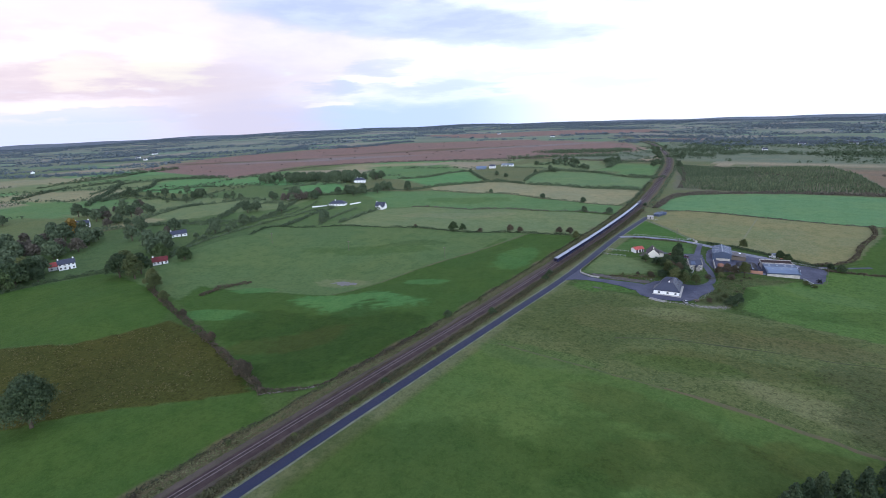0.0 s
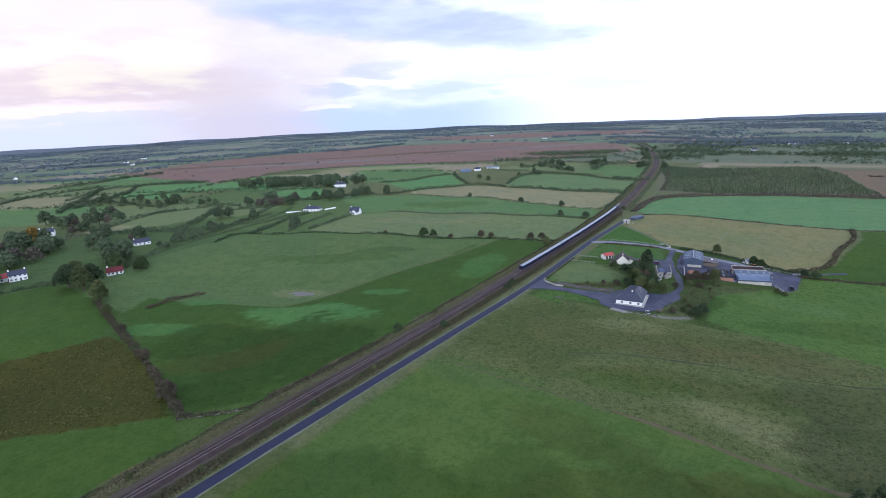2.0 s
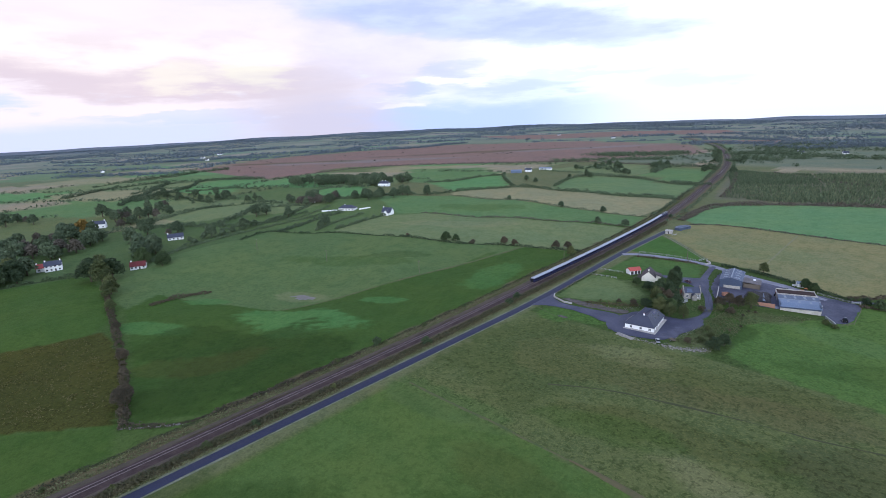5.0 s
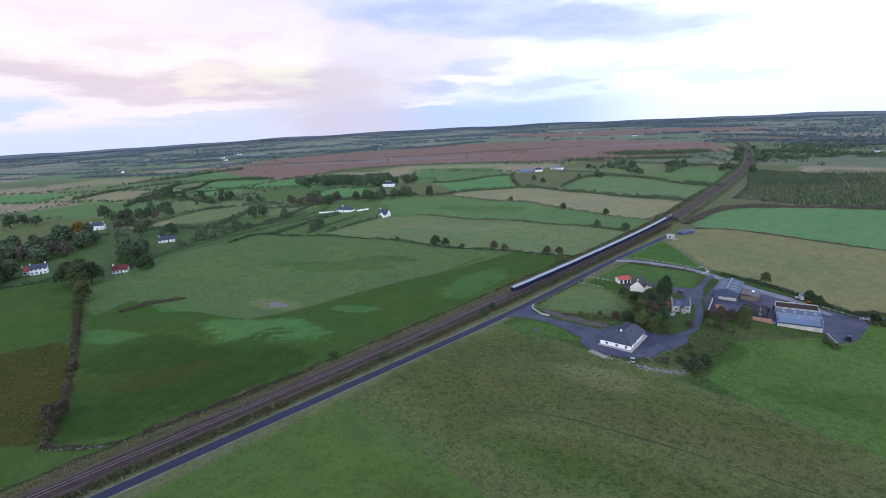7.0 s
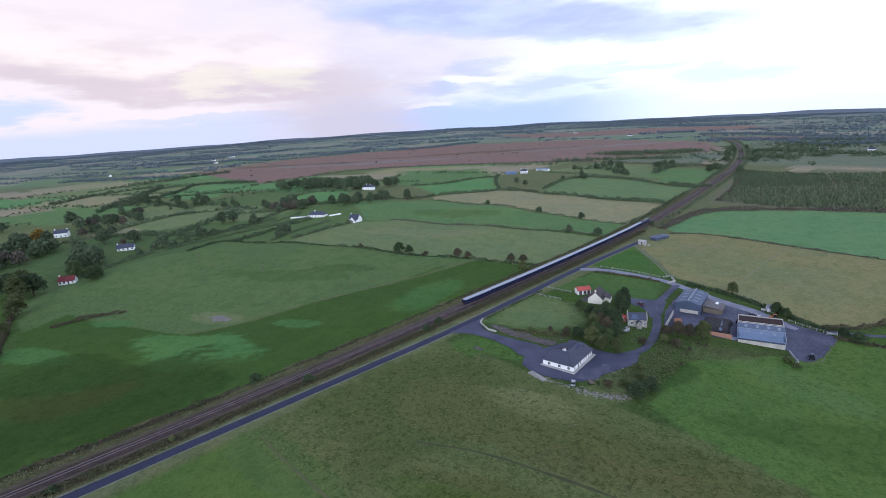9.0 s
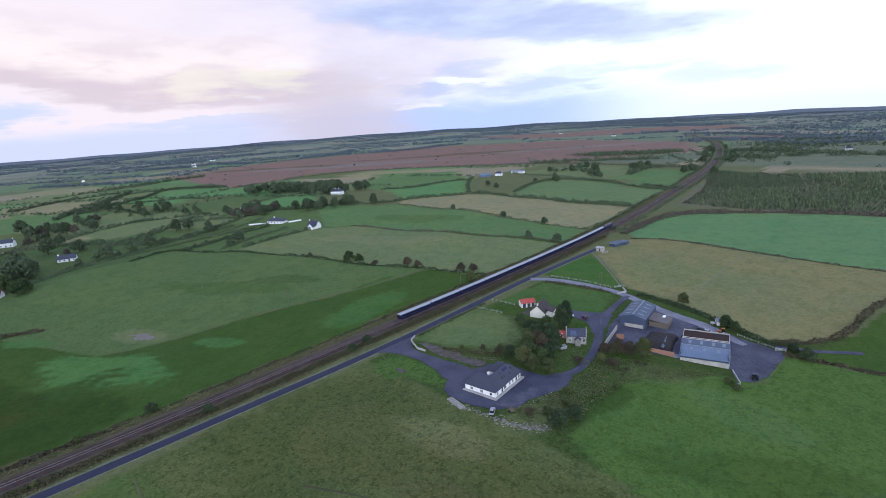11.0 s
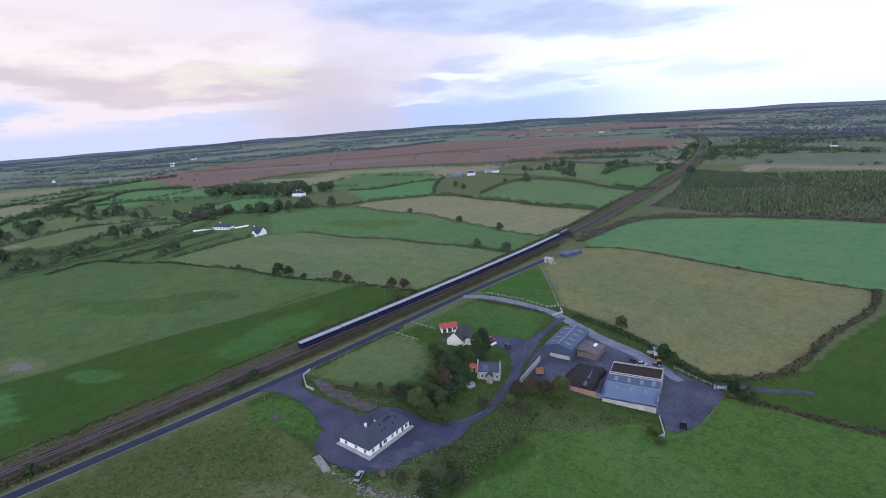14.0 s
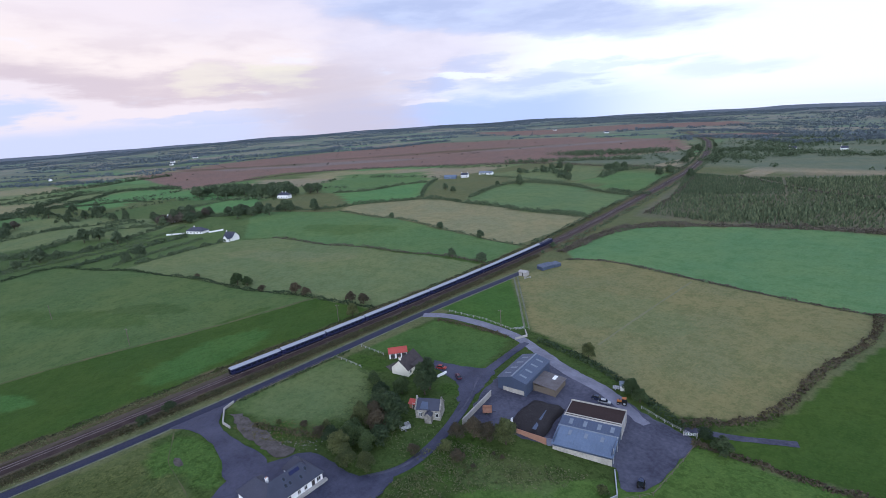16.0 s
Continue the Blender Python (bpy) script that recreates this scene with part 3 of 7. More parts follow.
def strip(name, pts, profile, mat, step=4.0, rough_edge=0.0):
    """A ribbon along a line: profile holds (offset to the right, height) from one edge to the other."""
    p = smooth_line(pts, step)
    t = np.gradient(p, axis=0)
    t /= np.hypot(t[:, 0], t[:, 1])[:, None]
    right = np.c_[t[:, 1], -t[:, 0]]
    k = len(profile)
    v = np.zeros((len(p), k, 3))
    for j, (o, h) in enumerate(profile):
        e = rough_edge * 2.2 * np.convolve(rng.uniform(-1, 1, len(p) + 8), np.ones(9) / 9, "valid") if j in (0, k - 1) else 0.0
        v[:, j, :2] = p + right * (o + np.reshape(e, (-1, 1)))
        v[:, j, 2] = land(p[:, 0], p[:, 1]) + h
    i = np.arange(len(p) - 1)[:, None] * k + np.arange(k - 1)[None, :]
    q = np.stack([i + k, i + k + 1, i + 1, i], -1).reshape(-1, 4)
    mesh = mesh_from(bpy.data.meshes.new(name), v.reshape(-1, 3), q[:, ::-1])
    mesh.materials.append(mat)
    return mesh


ROAD = [(-129, -80), (-127, 60), (-126.6, 108), (-125.8, 180), (-124.8, 240), (-123.4, 285), (-123.6, 320), (-124.7, 350), (-126.2, 380), (-127.4, 410), (-128, 440), (-127.7, 470), (-127.2, 508)]


def structure(name, mesh, label, category):
    return tagged(new(name, mesh), label, category, kind="structure")


structure("road", strip("road", ROAD, [(-2.2, 0.02), (-2.0, 0.07), (0, 0.11), (2.0, 0.07), (2.2, 0.02)], M_ROAD), "narrow dark tarmac country road beside the railway", "road")
M_EDGE = material("pale_verge", (0.185, 0.185, 0.140), 0.9, 0.25, (0.2, 1.5), 0.3, second=(0.080, 0.096, 0.048))
structure("road_verge", strip("road_verge", [(x + 2.75, y) for x, y in ROAD], [(-0.5, 0.06), (0.3, 0.04)], M_EDGE, 3.0, 0.25), "pale gravelly grass verge along the road", "verge")
structure("road_verge", strip("road_verge", [(x - 3.0, y) for x, y in ROAD], [(-0.35, 0.04), (0.7, 0.05)], M_EDGE, 3.0, 0.25), "pale gravelly grass verge along the road", "verge")
SIDE = [(-126, 421), (-116, 428), (-96, 431), (-77, 431), (-66, 428), (-47, 421), (-28, 417), (-12, 412), (4, 404)]
structure("farm_lane", strip("farm_lane", SIDE, [(-2.6, 0.03), (-2.2, 0.13), (2.2, 0.13), (2.6, 0.03)], M_PALEGRAVEL, 2.0, 0.3), "worn grey tarmac lane leading to the farmyard", "lane")
structure("farm_track", strip("farm_track", [(-67, 428), (-65, 407), (-63, 391), (-57, 380), (-50, 364), (-45.5, 348), (-45, 336), (-50, 326)], [(-2.0, 0.03), (-1.7, 0.16), (1.7, 0.16), (2.0, 0.03)], M_LANE, 2.0, 0.35), "patchy grey tarmac track past the stone cottage", "lane")


def paved(name, poly, mat, label, category, lift=0.15, wobble=0.5):
    """A flat yard: an outline with an uneven edge, a grid of points inside it, draped on the ground."""
    edge = smooth_line(poly + poly[:1], 2.0)[:-1]
    edge = edge + rng.uniform(-wobble, wobble, edge.shape)
    bm = bmesh.new()
    top = [bm.verts.new((x, y, z_at(x, y) + lift)) for x, y in edge]
    low = [bm.verts.new((x, y, z_at(x, y) - 0.3)) for x, y in edge]
    for i in range(len(top)):
        j = (i + 1) % len(top)
        bm.faces.new((top[i], low[i], low[j], top[j]))
    face = bm.faces.new(top)
    bmesh.ops.triangulate(bm, faces=[face])
    bmesh.ops.recalc_face_normals(bm, faces=bm.faces)
    mesh = bpy.data.meshes.new(name)
    bm.to_mesh(mesh)
    bm.free()
    mesh.materials.append(mat)
    return structure(name, mesh, label, category)


paved("driveway", [(-121.8, 297), (-117, 301), (-110, 303), (-100.6, 303.8), (-90, 302.5), (-80, 298.5), (-76, 301), (-75, 311), (-82, 312.5), (-92, 310.5), (-103, 309.2), (-110, 309.6), (-116, 312.5), (-119.5, 317), (-121.8, 324)], M_LANE, "dark tarmac driveway curving to the bungalow", "driveway", 0.17, 0.25)
paved("spoil_bank", [(-113, 315.5), (-110, 318.5), (-98, 318.5), (-83, 318.5), (-77, 321), (-75.5, 315), (-87, 313.2), (-100, 312.6)], M_SPOIL, "bare grey-brown spoil beside the driveway", "spoil", 0.22, 0.8)
paved("forecourt", [(-80, 303), (-77, 312), (-73, 324), (-60, 325), (-50, 327), (-45, 336), (-42, 330), (-41, 322), (-45, 311), (-46, 303), (-50, 295), (-58, 292), (-68, 290), (-76, 293)], M_LANE, "dark tarmac forecourt round the white bungalow", "forecourt", 0.2)
paved("farmyard", [(-57, 391), (-58, 400), (-61, 420), (-44, 421), (-26, 418), (-10, 414), (4, 411), (13, 410), (12, 396), (11, 379), (6, 374), (2, 379), (-1, 384), (-18, 378), (-26, 375), (-34, 374), (-46, 366), (-52, 376)], M_GRAVEL, "dirty gravel and concrete farmyard between the sheds", "yard", 0.14)
paved("concrete_apron", [(-28, 395), (-24, 397), (-21, 388), (-18, 378), (-22.5, 376), (-24.5, 384)], material("wet_concrete", (0.22, 0.23, 0.29), 0.6, 0.25, (0.2, 1.5), 0.2, second=(0.12, 0.125, 0.16)), "pale wet concrete apron between the clamp and the shed", "apron", 0.2, 0.3)
paved("gravel_patch", [(-53, 296), (-47, 298.5), (-45.5, 308), (-46.5, 318), (-50, 315), (-52, 305)], M_GRAVEL, "patch of grey gravel on the forecourt", "gravel", 0.25, 1.0)
structure("track_wear", strip("track_wear", [(-63.5, 392), (-57.5, 380.5), (-50.6, 364), (-46.2, 348), (-46, 337), (-50, 329)], [(-0.8, 0.175), (-0.3, 0.185)], M_GRAVEL, 1.5, 0.6), "pale worn wheel track on the lane", "lane")
structure("yard_lane", strip("yard_lane", [(-62, 426), (-47, 421.5), (-28, 417.5), (-14, 412.5), (-3, 407)], [(-2.8, 0.17), (-1.8, 0.22), (1.8, 0.22), (2.8, 0.17)], M_PALEGRAVEL, 1.2, 0.9), "pale wet gravel lane through the farmyard", "lane")
paved("cottage_path", [(-98, 374), (-97, 386), (-92, 388), (-88, 386), (-90, 372.5)], M_SPOIL, "grey-brown gravel between the cottage and the garage", "yard", 0.08, 0.4)
paved("cottage_yard", [(-86, 391), (-76, 393), (-68, 398), (-62, 402), (-58, 392), (-55, 378), (-58, 374), (-64, 383), (-76, 386), (-84, 386)], M_LANE, "dark tarmac yard beside the cottage", "yard", 0.12)


# ---- small builders and the yard lane ----
def finish(bm, name, mat, smooth=False):
    mesh = bpy.data.meshes.new(name)
    bmesh.ops.recalc_face_normals(bm, faces=bm.faces)
    bm.to_mesh(mesh)
    bm.free()
    for m in (mat if isinstance(mat, (list, tuple)) else [mat]):
        mesh.materials.append(m)
    if smooth:
        mesh.polygons.foreach_set("use_smooth", [True] * len(mesh.polygons))
    return mesh


def part(name, bm, mat, parent, label="", smooth=False):
    ob = new(name, bm if isinstance(bm, bpy.types.Mesh) else finish(bm, name, mat, smooth))
    ob.parent = parent
    if label:
        tagged(ob, label)
    return ob


def thing(name, x, y, turn, label, category, group="", z=None):
    e = new(name)
    e.empty_display_size = 0.5
    e.matrix_basis = pose(x, y, z_at(x, y) if z is None else z, 0, 0, turn)
    return tagged(e, label, category, group)


def box(x0, x1, y0, y1, z0, z1, bm=None, bevel=0.0):
    bm = bm or bmesh.new()
    v = [bm.verts.new(p) for p in ((x0, y0, z0), (x1, y0, z0), (x1, y1, z0), (x0, y1, z0), (x0, y0, z1), (x1, y0, z1), (x1, y1, z1), (x0, y1, z1))]
    fs = [bm.faces.new([v[i] for i in f]) for f in ((3, 2, 1, 0), (4, 5, 6, 7), (0, 1, 5, 4), (1, 2, 6, 5), (2, 3, 7, 6), (3, 0, 4, 7))]
    if bevel:
        bmesh.ops.bevel(bm, geom=list({e for f in fs for e in f.edges}), offset=bevel, segments=1, affect="EDGES")
    return bm


def gable_walls(L, Wd, eave, ridge, skew=0.0, x0=None, y0=None):
    """Walls of a house with gables at both ends of its length."""
    bm = bmesh.new()
    a, b = L / 2, Wd / 2
    ring = []
    for x in (-a, a):
        ring.append([bm.verts.new(p) for p in ((x, -b, -1.5), (x, b, -1.5), (x, b, eave), (x, skew, ridge), (x, -b, eave))])
    for r in ring:
        bm.faces.new(r)
    for i, j in ((0, 1), (1, 2), (4, 0), (2, 3), (3, 4)):
        bm.faces.new((ring[0][i], ring[0][j], ring[1][j], ring[1][i]))
    return bm


def slab(corners, thick, bm=None):
    """A sheet with thickness from four corners in order."""
    bm = bm or bmesh.new()
    up = [Vector(c) for c in corners]
    n = (up[1] - up[0]).cross(up[2] - up[0]).normalized() * thick
    if n.z < 0:
        n = -n
    hi, lo = [bm.verts.new(p + n) for p in up], [bm.verts.new(p) for p in up]
    bm.faces.new(hi), bm.faces.new(lo[::-1])
    k = len(up)
    for i in range(k):
        bm.faces.new((hi[i], lo[i], lo[(i + 1) % k], hi[(i + 1) % k]))
    return bm


def gable_roof(L, Wd, eave, ridge, over=0.35, thick=0.16, skew=0.0):
    a, b = L / 2 + over, Wd / 2
    out = []
    for s in (-1, 1):
        slope = (ridge - eave) / (b + s * -skew)
        e = eave - slope * over
        out.append(slab([(-a, s * (b + over), e + 0.02), (a, s * (b + over), e + 0.02), (a, skew, ridge + 0.02), (-a, skew, ridge + 0.02)], thick))
    return out


def hip_roof(L, Wd, eave, ridge, over=0.4, bm=None, cx=0.0, cy=0.0, along_y=False):
    """A hipped roof as a closed shell; its ridge runs along the longer side."""
    bm = bm or bmesh.new()
    a, b = L / 2 + over, Wd / 2 + over
    if along_y:
        r = max(b - a, 0.05)
        top = [(0, -r), (0, r)]
        quads = (((-a, -b), (a, -b), 0, None), ((a, -b), (a, b), 1, 0), ((a, b), (-a, b), 1, None), ((-a, b), (-a, -b), 0, 1))
    else:
        r = max(a - b, 0.05)
        top = [(-r, 0), (r, 0)]
        quads = (((-a, -b), (a, -b), 1, 0), ((a, -b), (a, b), 1, None), ((a, b), (-a, b), 0, 1), ((-a, b), (-a, -b), 0, None))
    z0, z1 = eave - 0.05, ridge
    t = [bm.verts.new((cx + x, cy + y, z1)) for x, y in top]
    ring = {}
    for z in (z0, z0 - 0.18):
        for p in ((-a, -b), (a, -b), (a, b), (-a, b)):
            ring[p, z] = bm.verts.new((cx + p[0], cy + p[1], z))
    for p, q, i, j in quads:
        bm.faces.new([ring[p, z0], ring[q, z0], t[i]] + ([t[j]] if j is not None else []))
        bm.faces.new([ring[p, z0], ring[p, z0 - 0.18], ring[q, z0 - 0.18], ring[q, z0]])
    bm.faces.new([ring[p, z0 - 0.18] for p in ((-a, -b), (-a, b), (a, b), (a, -b))])
    return bm


def window(parent, x, y, z, w, h, face, name="window"):
    """A window set in a wall: face is the wall's outward way, in degrees in the house's own plan."""
    m = pose(x, y, z, 0, 0, face - 90)
    fr = bmesh.new()
    for x0, x1, z0, z1 in ((-w / 2 - 0.06, -w / 2 + 0.05, 0, h), (w / 2 - 0.05, w / 2 + 0.06, 0, h), (-w / 2, w / 2, -0.08, 0.05), (-w / 2, w / 2, h - 0.05, h + 0.06), (-0.04, 0.04, 0, h)):
        box(x0, x1, -0.05, 0.07, z0, z1, fr)
    bmesh.ops.transform(fr, matrix=m, verts=fr.verts)
    f = part(name, fr, M_FRAME, parent, "white window frame")
    g = box(-w / 2, w / 2, -0.04, 0.03, 0, h)
    bmesh.ops.transform(g, matrix=m, verts=g.verts)
    part("pane", g, M_GLASS, f, "dark glass pane")
    s = box(-w / 2 - 0.12, w / 2 + 0.12, -0.02, 0.14, -0.16, -0.08)
    bmesh.ops.transform(s, matrix=m, verts=s.verts)
    part("sill", s, M_CONCRETE, f)


def door(parent, x, y, z, w, h, face, mat=None):
    m = pose(x, y, z, 0, 0, face - 90)
    fr = bmesh.new()
    for x0, x1, z0, z1 in ((-w / 2 - 0.1, -w / 2, 0, h), (w / 2, w / 2 + 0.1, 0, h), (-w / 2 - 0.1, w / 2 + 0.1, h, h + 0.1)):
        box(x0, x1, -0.04, 0.06, z0, z1, fr)
    bmesh.ops.transform(fr, matrix=m, verts=fr.verts)
    f = part("door", fr, M_FRAME, parent, "door frame")
    g = box(-w / 2, w / 2, -0.04, 0.04, 0, h)
    bmesh.ops.transform(g, matrix=m, verts=g.verts)
    part("leaf", g, mat or M_DOOR, f)


def chimney(parent, x, y, z0, z1, mat, w=0.9):
    c = box(x - w / 2, x + w / 2, y - 0.3, y + 0.3, z0, z1)
    box(x - w / 2 - 0.08, x + w / 2 + 0.08, y - 0.38, y + 0.38, z1, z1 + 0.14, c)
    ch = part("chimney", c, mat, parent)
    for dx in (-0.22, 0.22):
        p = bmesh.new()
        bmesh.ops.create_cone(p, cap_ends=True, segments=10, radius1=0.13, radius2=0.1, depth=0.45, matrix=pose(x + dx, y, z1 + 0.36))
        part("chimney_pot", p, M_RUSTWALL, ch)


def house(x, y, turn, L, Wd, eave, ridge, label, walls=None, roof=None, hip=False, chimneys=1, windows=4, storeys=1, name="house", z=None):
    """A small dwelling: rendered walls, a pitched roof, windows on both long sides, a door and chimneys."""
    walls, roof = walls or M_RENDER, roof or M_SLATE
    h = thing(name, x, y, turn, label, "house", z=z)
    part("wall", box(-L / 2, L / 2, -Wd / 2, Wd / 2, -1.5, eave) if hip else gable_walls(L, Wd, eave, ridge), walls, h)
    if hip:
        part("roof", hip_roof(L, Wd, eave + 0.1, ridge), roof, h)
    else:
        for half in gable_roof(L, Wd, eave, ridge):
            part("roof", half, roof, h)
        part("ridge", box(-L / 2 - 0.3, L / 2 + 0.3, -0.14, 0.14, ridge + 0.1, ridge + 0.26), roof, h)
    for s in (-1, 1):
        for st in range(storeys):
            for i in range(windows):
                px = -L / 2 + L * (i + 0.5) / windows
                if s < 0 and st == 0 and i == windows // 2:
                    door(h, px, s * Wd / 2, 0.1, 1.0, 2.05, 90 * s)
                else:
                    window(h, px, s * Wd / 2, 0.95 + 2.7 * st, 1.25, 1.2, 90 * s)
    for i in range(chimneys):
        px = (-1, 1)[i % 2] * (L / 2 - 0.7) * (0.35 if hip else 1)
        chimney(h, px, 0, ridge - 0.8, ridge + 1.0, walls)
    return h


# ---- railway ----
RAIL = [(rail_x(v), v) for v in list(range(-160, 2000, 40))]
track = thing("railway_track", rail_x(200), 200, 0, "single railway track on brown ballast with steel rails", "railway track", z=0)


def at_origin(mesh):
    mesh.transform(Matrix.Translation((-rail_x(200), -200, 0)))
    return mesh


part("ballast", at_origin(strip("ballast", RAIL, [(-3.2, 0.02), (-2.1, 0.42), (2.1, 0.42), (3.2, 0.02)], M_BALLAST, 3.0, 0.35)), None, track, "brown stone ballast bed")
for s in (-0.8, 0.8):
    part("rail", at_origin(strip("rail", RAIL, [(s - 0.07, 0.5), (s - 0.05, 0.70), (s + 0.05, 0.70), (s + 0.07, 0.5)], M_RAIL, 4.0)), None, track)
M_CESS = material("cess_gravel", (0.098, 0.078, 0.064), 0.9, 0.22, (0.12, 1.6), 0.6, second=(0.056, 0.050, 0.032))
part("cess", at_origin(strip("cess", RAIL, [(3.1, 0.03), (3.3, 0.14), (4.6, 0.12), (5.2, 0.02)], M_CESS, 3.0, 0.45)), None, track, "brown gravel walkway beside the ballast")
part("cess", at_origin(strip("cess", RAIL, [(-5.4, 0.03), (-4.8, 0.12), (-3.3, 0.14), (-3.1, 0.03)], M_CESS, 3.0, 0.8)), None, track, "brown gravel walkway beside the ballast")


def make_sleepers():
    v, q = [], []
    unit = np.array([(a, b, c) for c in (0.36, 0.56) for a, b in ((-1.3, -0.13), (1.3, -0.13), (1.3, 0.13), (-1.3, 0.13))])
    faces = np.array([(4, 5, 6, 7), (0, 1, 5, 4), (1, 2, 6, 5), (2, 3, 7, 6), (3, 0, 4, 7)])
    for k, yy in enumerate(np.arange(20, 900, 0.75)):
        slope = rail_lean(yy)
        p = unit.copy()
        p[:, 1] += p[:, 0] * -slope
        v.append(p + (rail_x(yy), yy, z_at(rail_x(yy), yy)))
        q.append(faces + 8 * k)
    mesh = mesh_from(bpy.data.meshes.new("sleepers"), np.vstack(v), np.vstack(q))
    mesh.materials.append(M_SLEEPER)
    return at_origin(mesh)


tagged(part("sleeper_bed", make_sleepers(), None, track, "dark tarred timber sleepers in a row"), kind="stuff")


def loft(sections, xs, bm=None, caps=True):
    bm = bm or bmesh.new()
    rings = [[bm.verts.new((x, p[0], p[1])) for p in s] for x, s in zip(xs, sections)]
    for r0, r1 in zip(rings, rings[1:]):
        for i in range(len(r0)):
            j = (i + 1) % len(r0)
            bm.faces.new((r0[i], r0[j], r1[j], r1[i]))
    if caps:
        bm.faces.new(rings[0]), bm.faces.new(rings[-1][::-1])
    return bm


def bogie(parent, x):
    b = box(x - 1.6, x + 1.6, -1.05, -0.85, 0.45, 0.75)
    box(x - 1.6, x + 1.6, 0.85, 1.05, 0.45, 0.75, b)
    box(x - 0.3, x + 0.3, -0.9, 0.9, 0.5, 0.95, b)
    bg = part("bogie", b, M_BLACK, parent)
    for dx in (-1.25, 1.25):
        for s in (-0.8, 0.8):
            w = bmesh.new()
            bmesh.ops.create_cone(w, cap_ends=True, segments=16, radius1=0.45, radius2=0.45, depth=0.13, matrix=pose(x + dx, s, 0.45, 90))
            part("wheel", w, M_RAIL, bg)


def make_coach():
    L = 22.3
    c = thing("coach", 0, 0, 0, "dark navy railway coach with a pale grey roof on the track", "railway coach", "coaches of the train", z=0)
    lower = [(-1.36, 0.95), (-1.38, 1.9), (-1.36, 2.7), (-1.28, 3.1), (1.28, 3.1), (1.36, 2.7), (1.38, 1.9), (1.36, 0.95)]
    part("body", loft([lower, lower], (-L / 2, L / 2)), M_NAVY, c, "navy blue painted body")
    arc = [(1.30 * math.cos(a), 3.1 + 0.72 * math.sin(a)) for a in np.linspace(0, math.pi, 13)]
    ends = [[(p[0] * 0.94, 3.1 + (p[1] - 3.1) * 0.75) for p in arc], arc, arc, [(p[0] * 0.94, 3.1 + (p[1] - 3.1) * 0.75) for p in arc]]
    r = part("roof", loft(ends, (-L / 2, -L / 2 + 0.5, L / 2 - 0.5, L / 2)), M_COACHROOF, c, "pale grey ribbed roof")
    for px in np.linspace(-8.5, 8.5, 6):
        part("roof_vent", box(px - 0.35, px + 0.35, -0.3, 0.3, 3.78, 3.9, bevel=0.03), M_COACHROOF, r)
    for s in (-1, 1):
        for px in np.linspace(-8.4, 8.4, 8):
            part("window", box(px - 0.85, px + 0.85, s * 1.383 - 0.02, s * 1.383 + 0.02, 1.95, 2.7), M_GLASS, c, "dark tinted coach window")
        for px in (-10.2, 10.2):
            part("door", box(px - 0.42, px + 0.42, s * 1.37 - 0.03, s * 1.37 + 0.03, 1.1, 2.95), M_NAVY, c)
    part("underframe", box(-7, 7, -1.1, 1.1, 0.5, 0.95), M_BLACK, c)
    for px in (-8, 8):
        bogie(c, px)
    for s in (-1, 1):
        part("gangway", box(s * (L / 2 + 0.18) - 0.2, s * (L / 2 + 0.18) + 0.2, -0.5, 0.5, 1.1, 3.1), M_BLACK, c)
    return c


def make_loco():
    L = 17.6
    c = thing("locomotive", 0, 0, 0, "dark diesel locomotive with cabs at both ends, leading the coaches", "locomotive", z=0)
    s0 = [(-1.34, 0.95), (-1.36, 2.0), (-1.30, 2.9), (-0.9, 3.65), (0.9, 3.65), (1.30, 2.9), (1.36, 2.0), (1.34, 0.95)]
    nose = [(p[0] * 0.9, min(p[1], 2.3)) for p in s0]
    cab = [(p[0] * 0.97, p[1]) for p in s0]
    part("body", loft([nose, cab, s0, s0, cab, nose], (-L / 2, -L / 2 + 1.2, -L / 2 + 2.5, L / 2 - 2.5, L / 2 - 1.2, L / 2)), M_NAVY, c)
    part("roof", box(-6.2, 6.2, -0.85, 0.85, 3.62, 3.8, bevel=0.05), M_BLACK, c, "sooty black roof panels")
    for px in (-3.5, 0.5, 3.8):
        part("fan_grille", box(px - 0.8, px + 0.8, -0.6, 0.6, 3.8, 3.9, bevel=0.03), M_GALV, c)
    for s in (-1, 1):
        for e in (-1, 1):
            part("window", box(e * 7.0 - 0.4, e * 7.0 + 0.4, s * 1.33 - 0.03, s * 1.33 + 0.03, 2.2, 2.8), M_GLASS, c)
    part("fuel_tank", box(-3, 3, -1.1, 1.1, 0.4, 0.95), M_BLACK, c)
    for px in (-5.5, 5.5):
        bogie(c, px)
    return c


TRAIN_TAIL = 327.0


def on_rail(y):
    slope = rail_lean(y)
    x = rail_x(y)
    return pose(x, y, z_at(x, y) + 0.7, 0, 0, 90 - math.degrees(math.atan(slope)))


coach = make_coach()
coach.matrix_basis = on_rail(TRAIN_TAIL + 11.3)
for i in range(1, 10):
    copy_thing(coach, on_rail(TRAIN_TAIL + 11.3 + 22.8 * i))
make_loco().matrix_basis = on_rail(TRAIN_TAIL + 228 + 9.2)


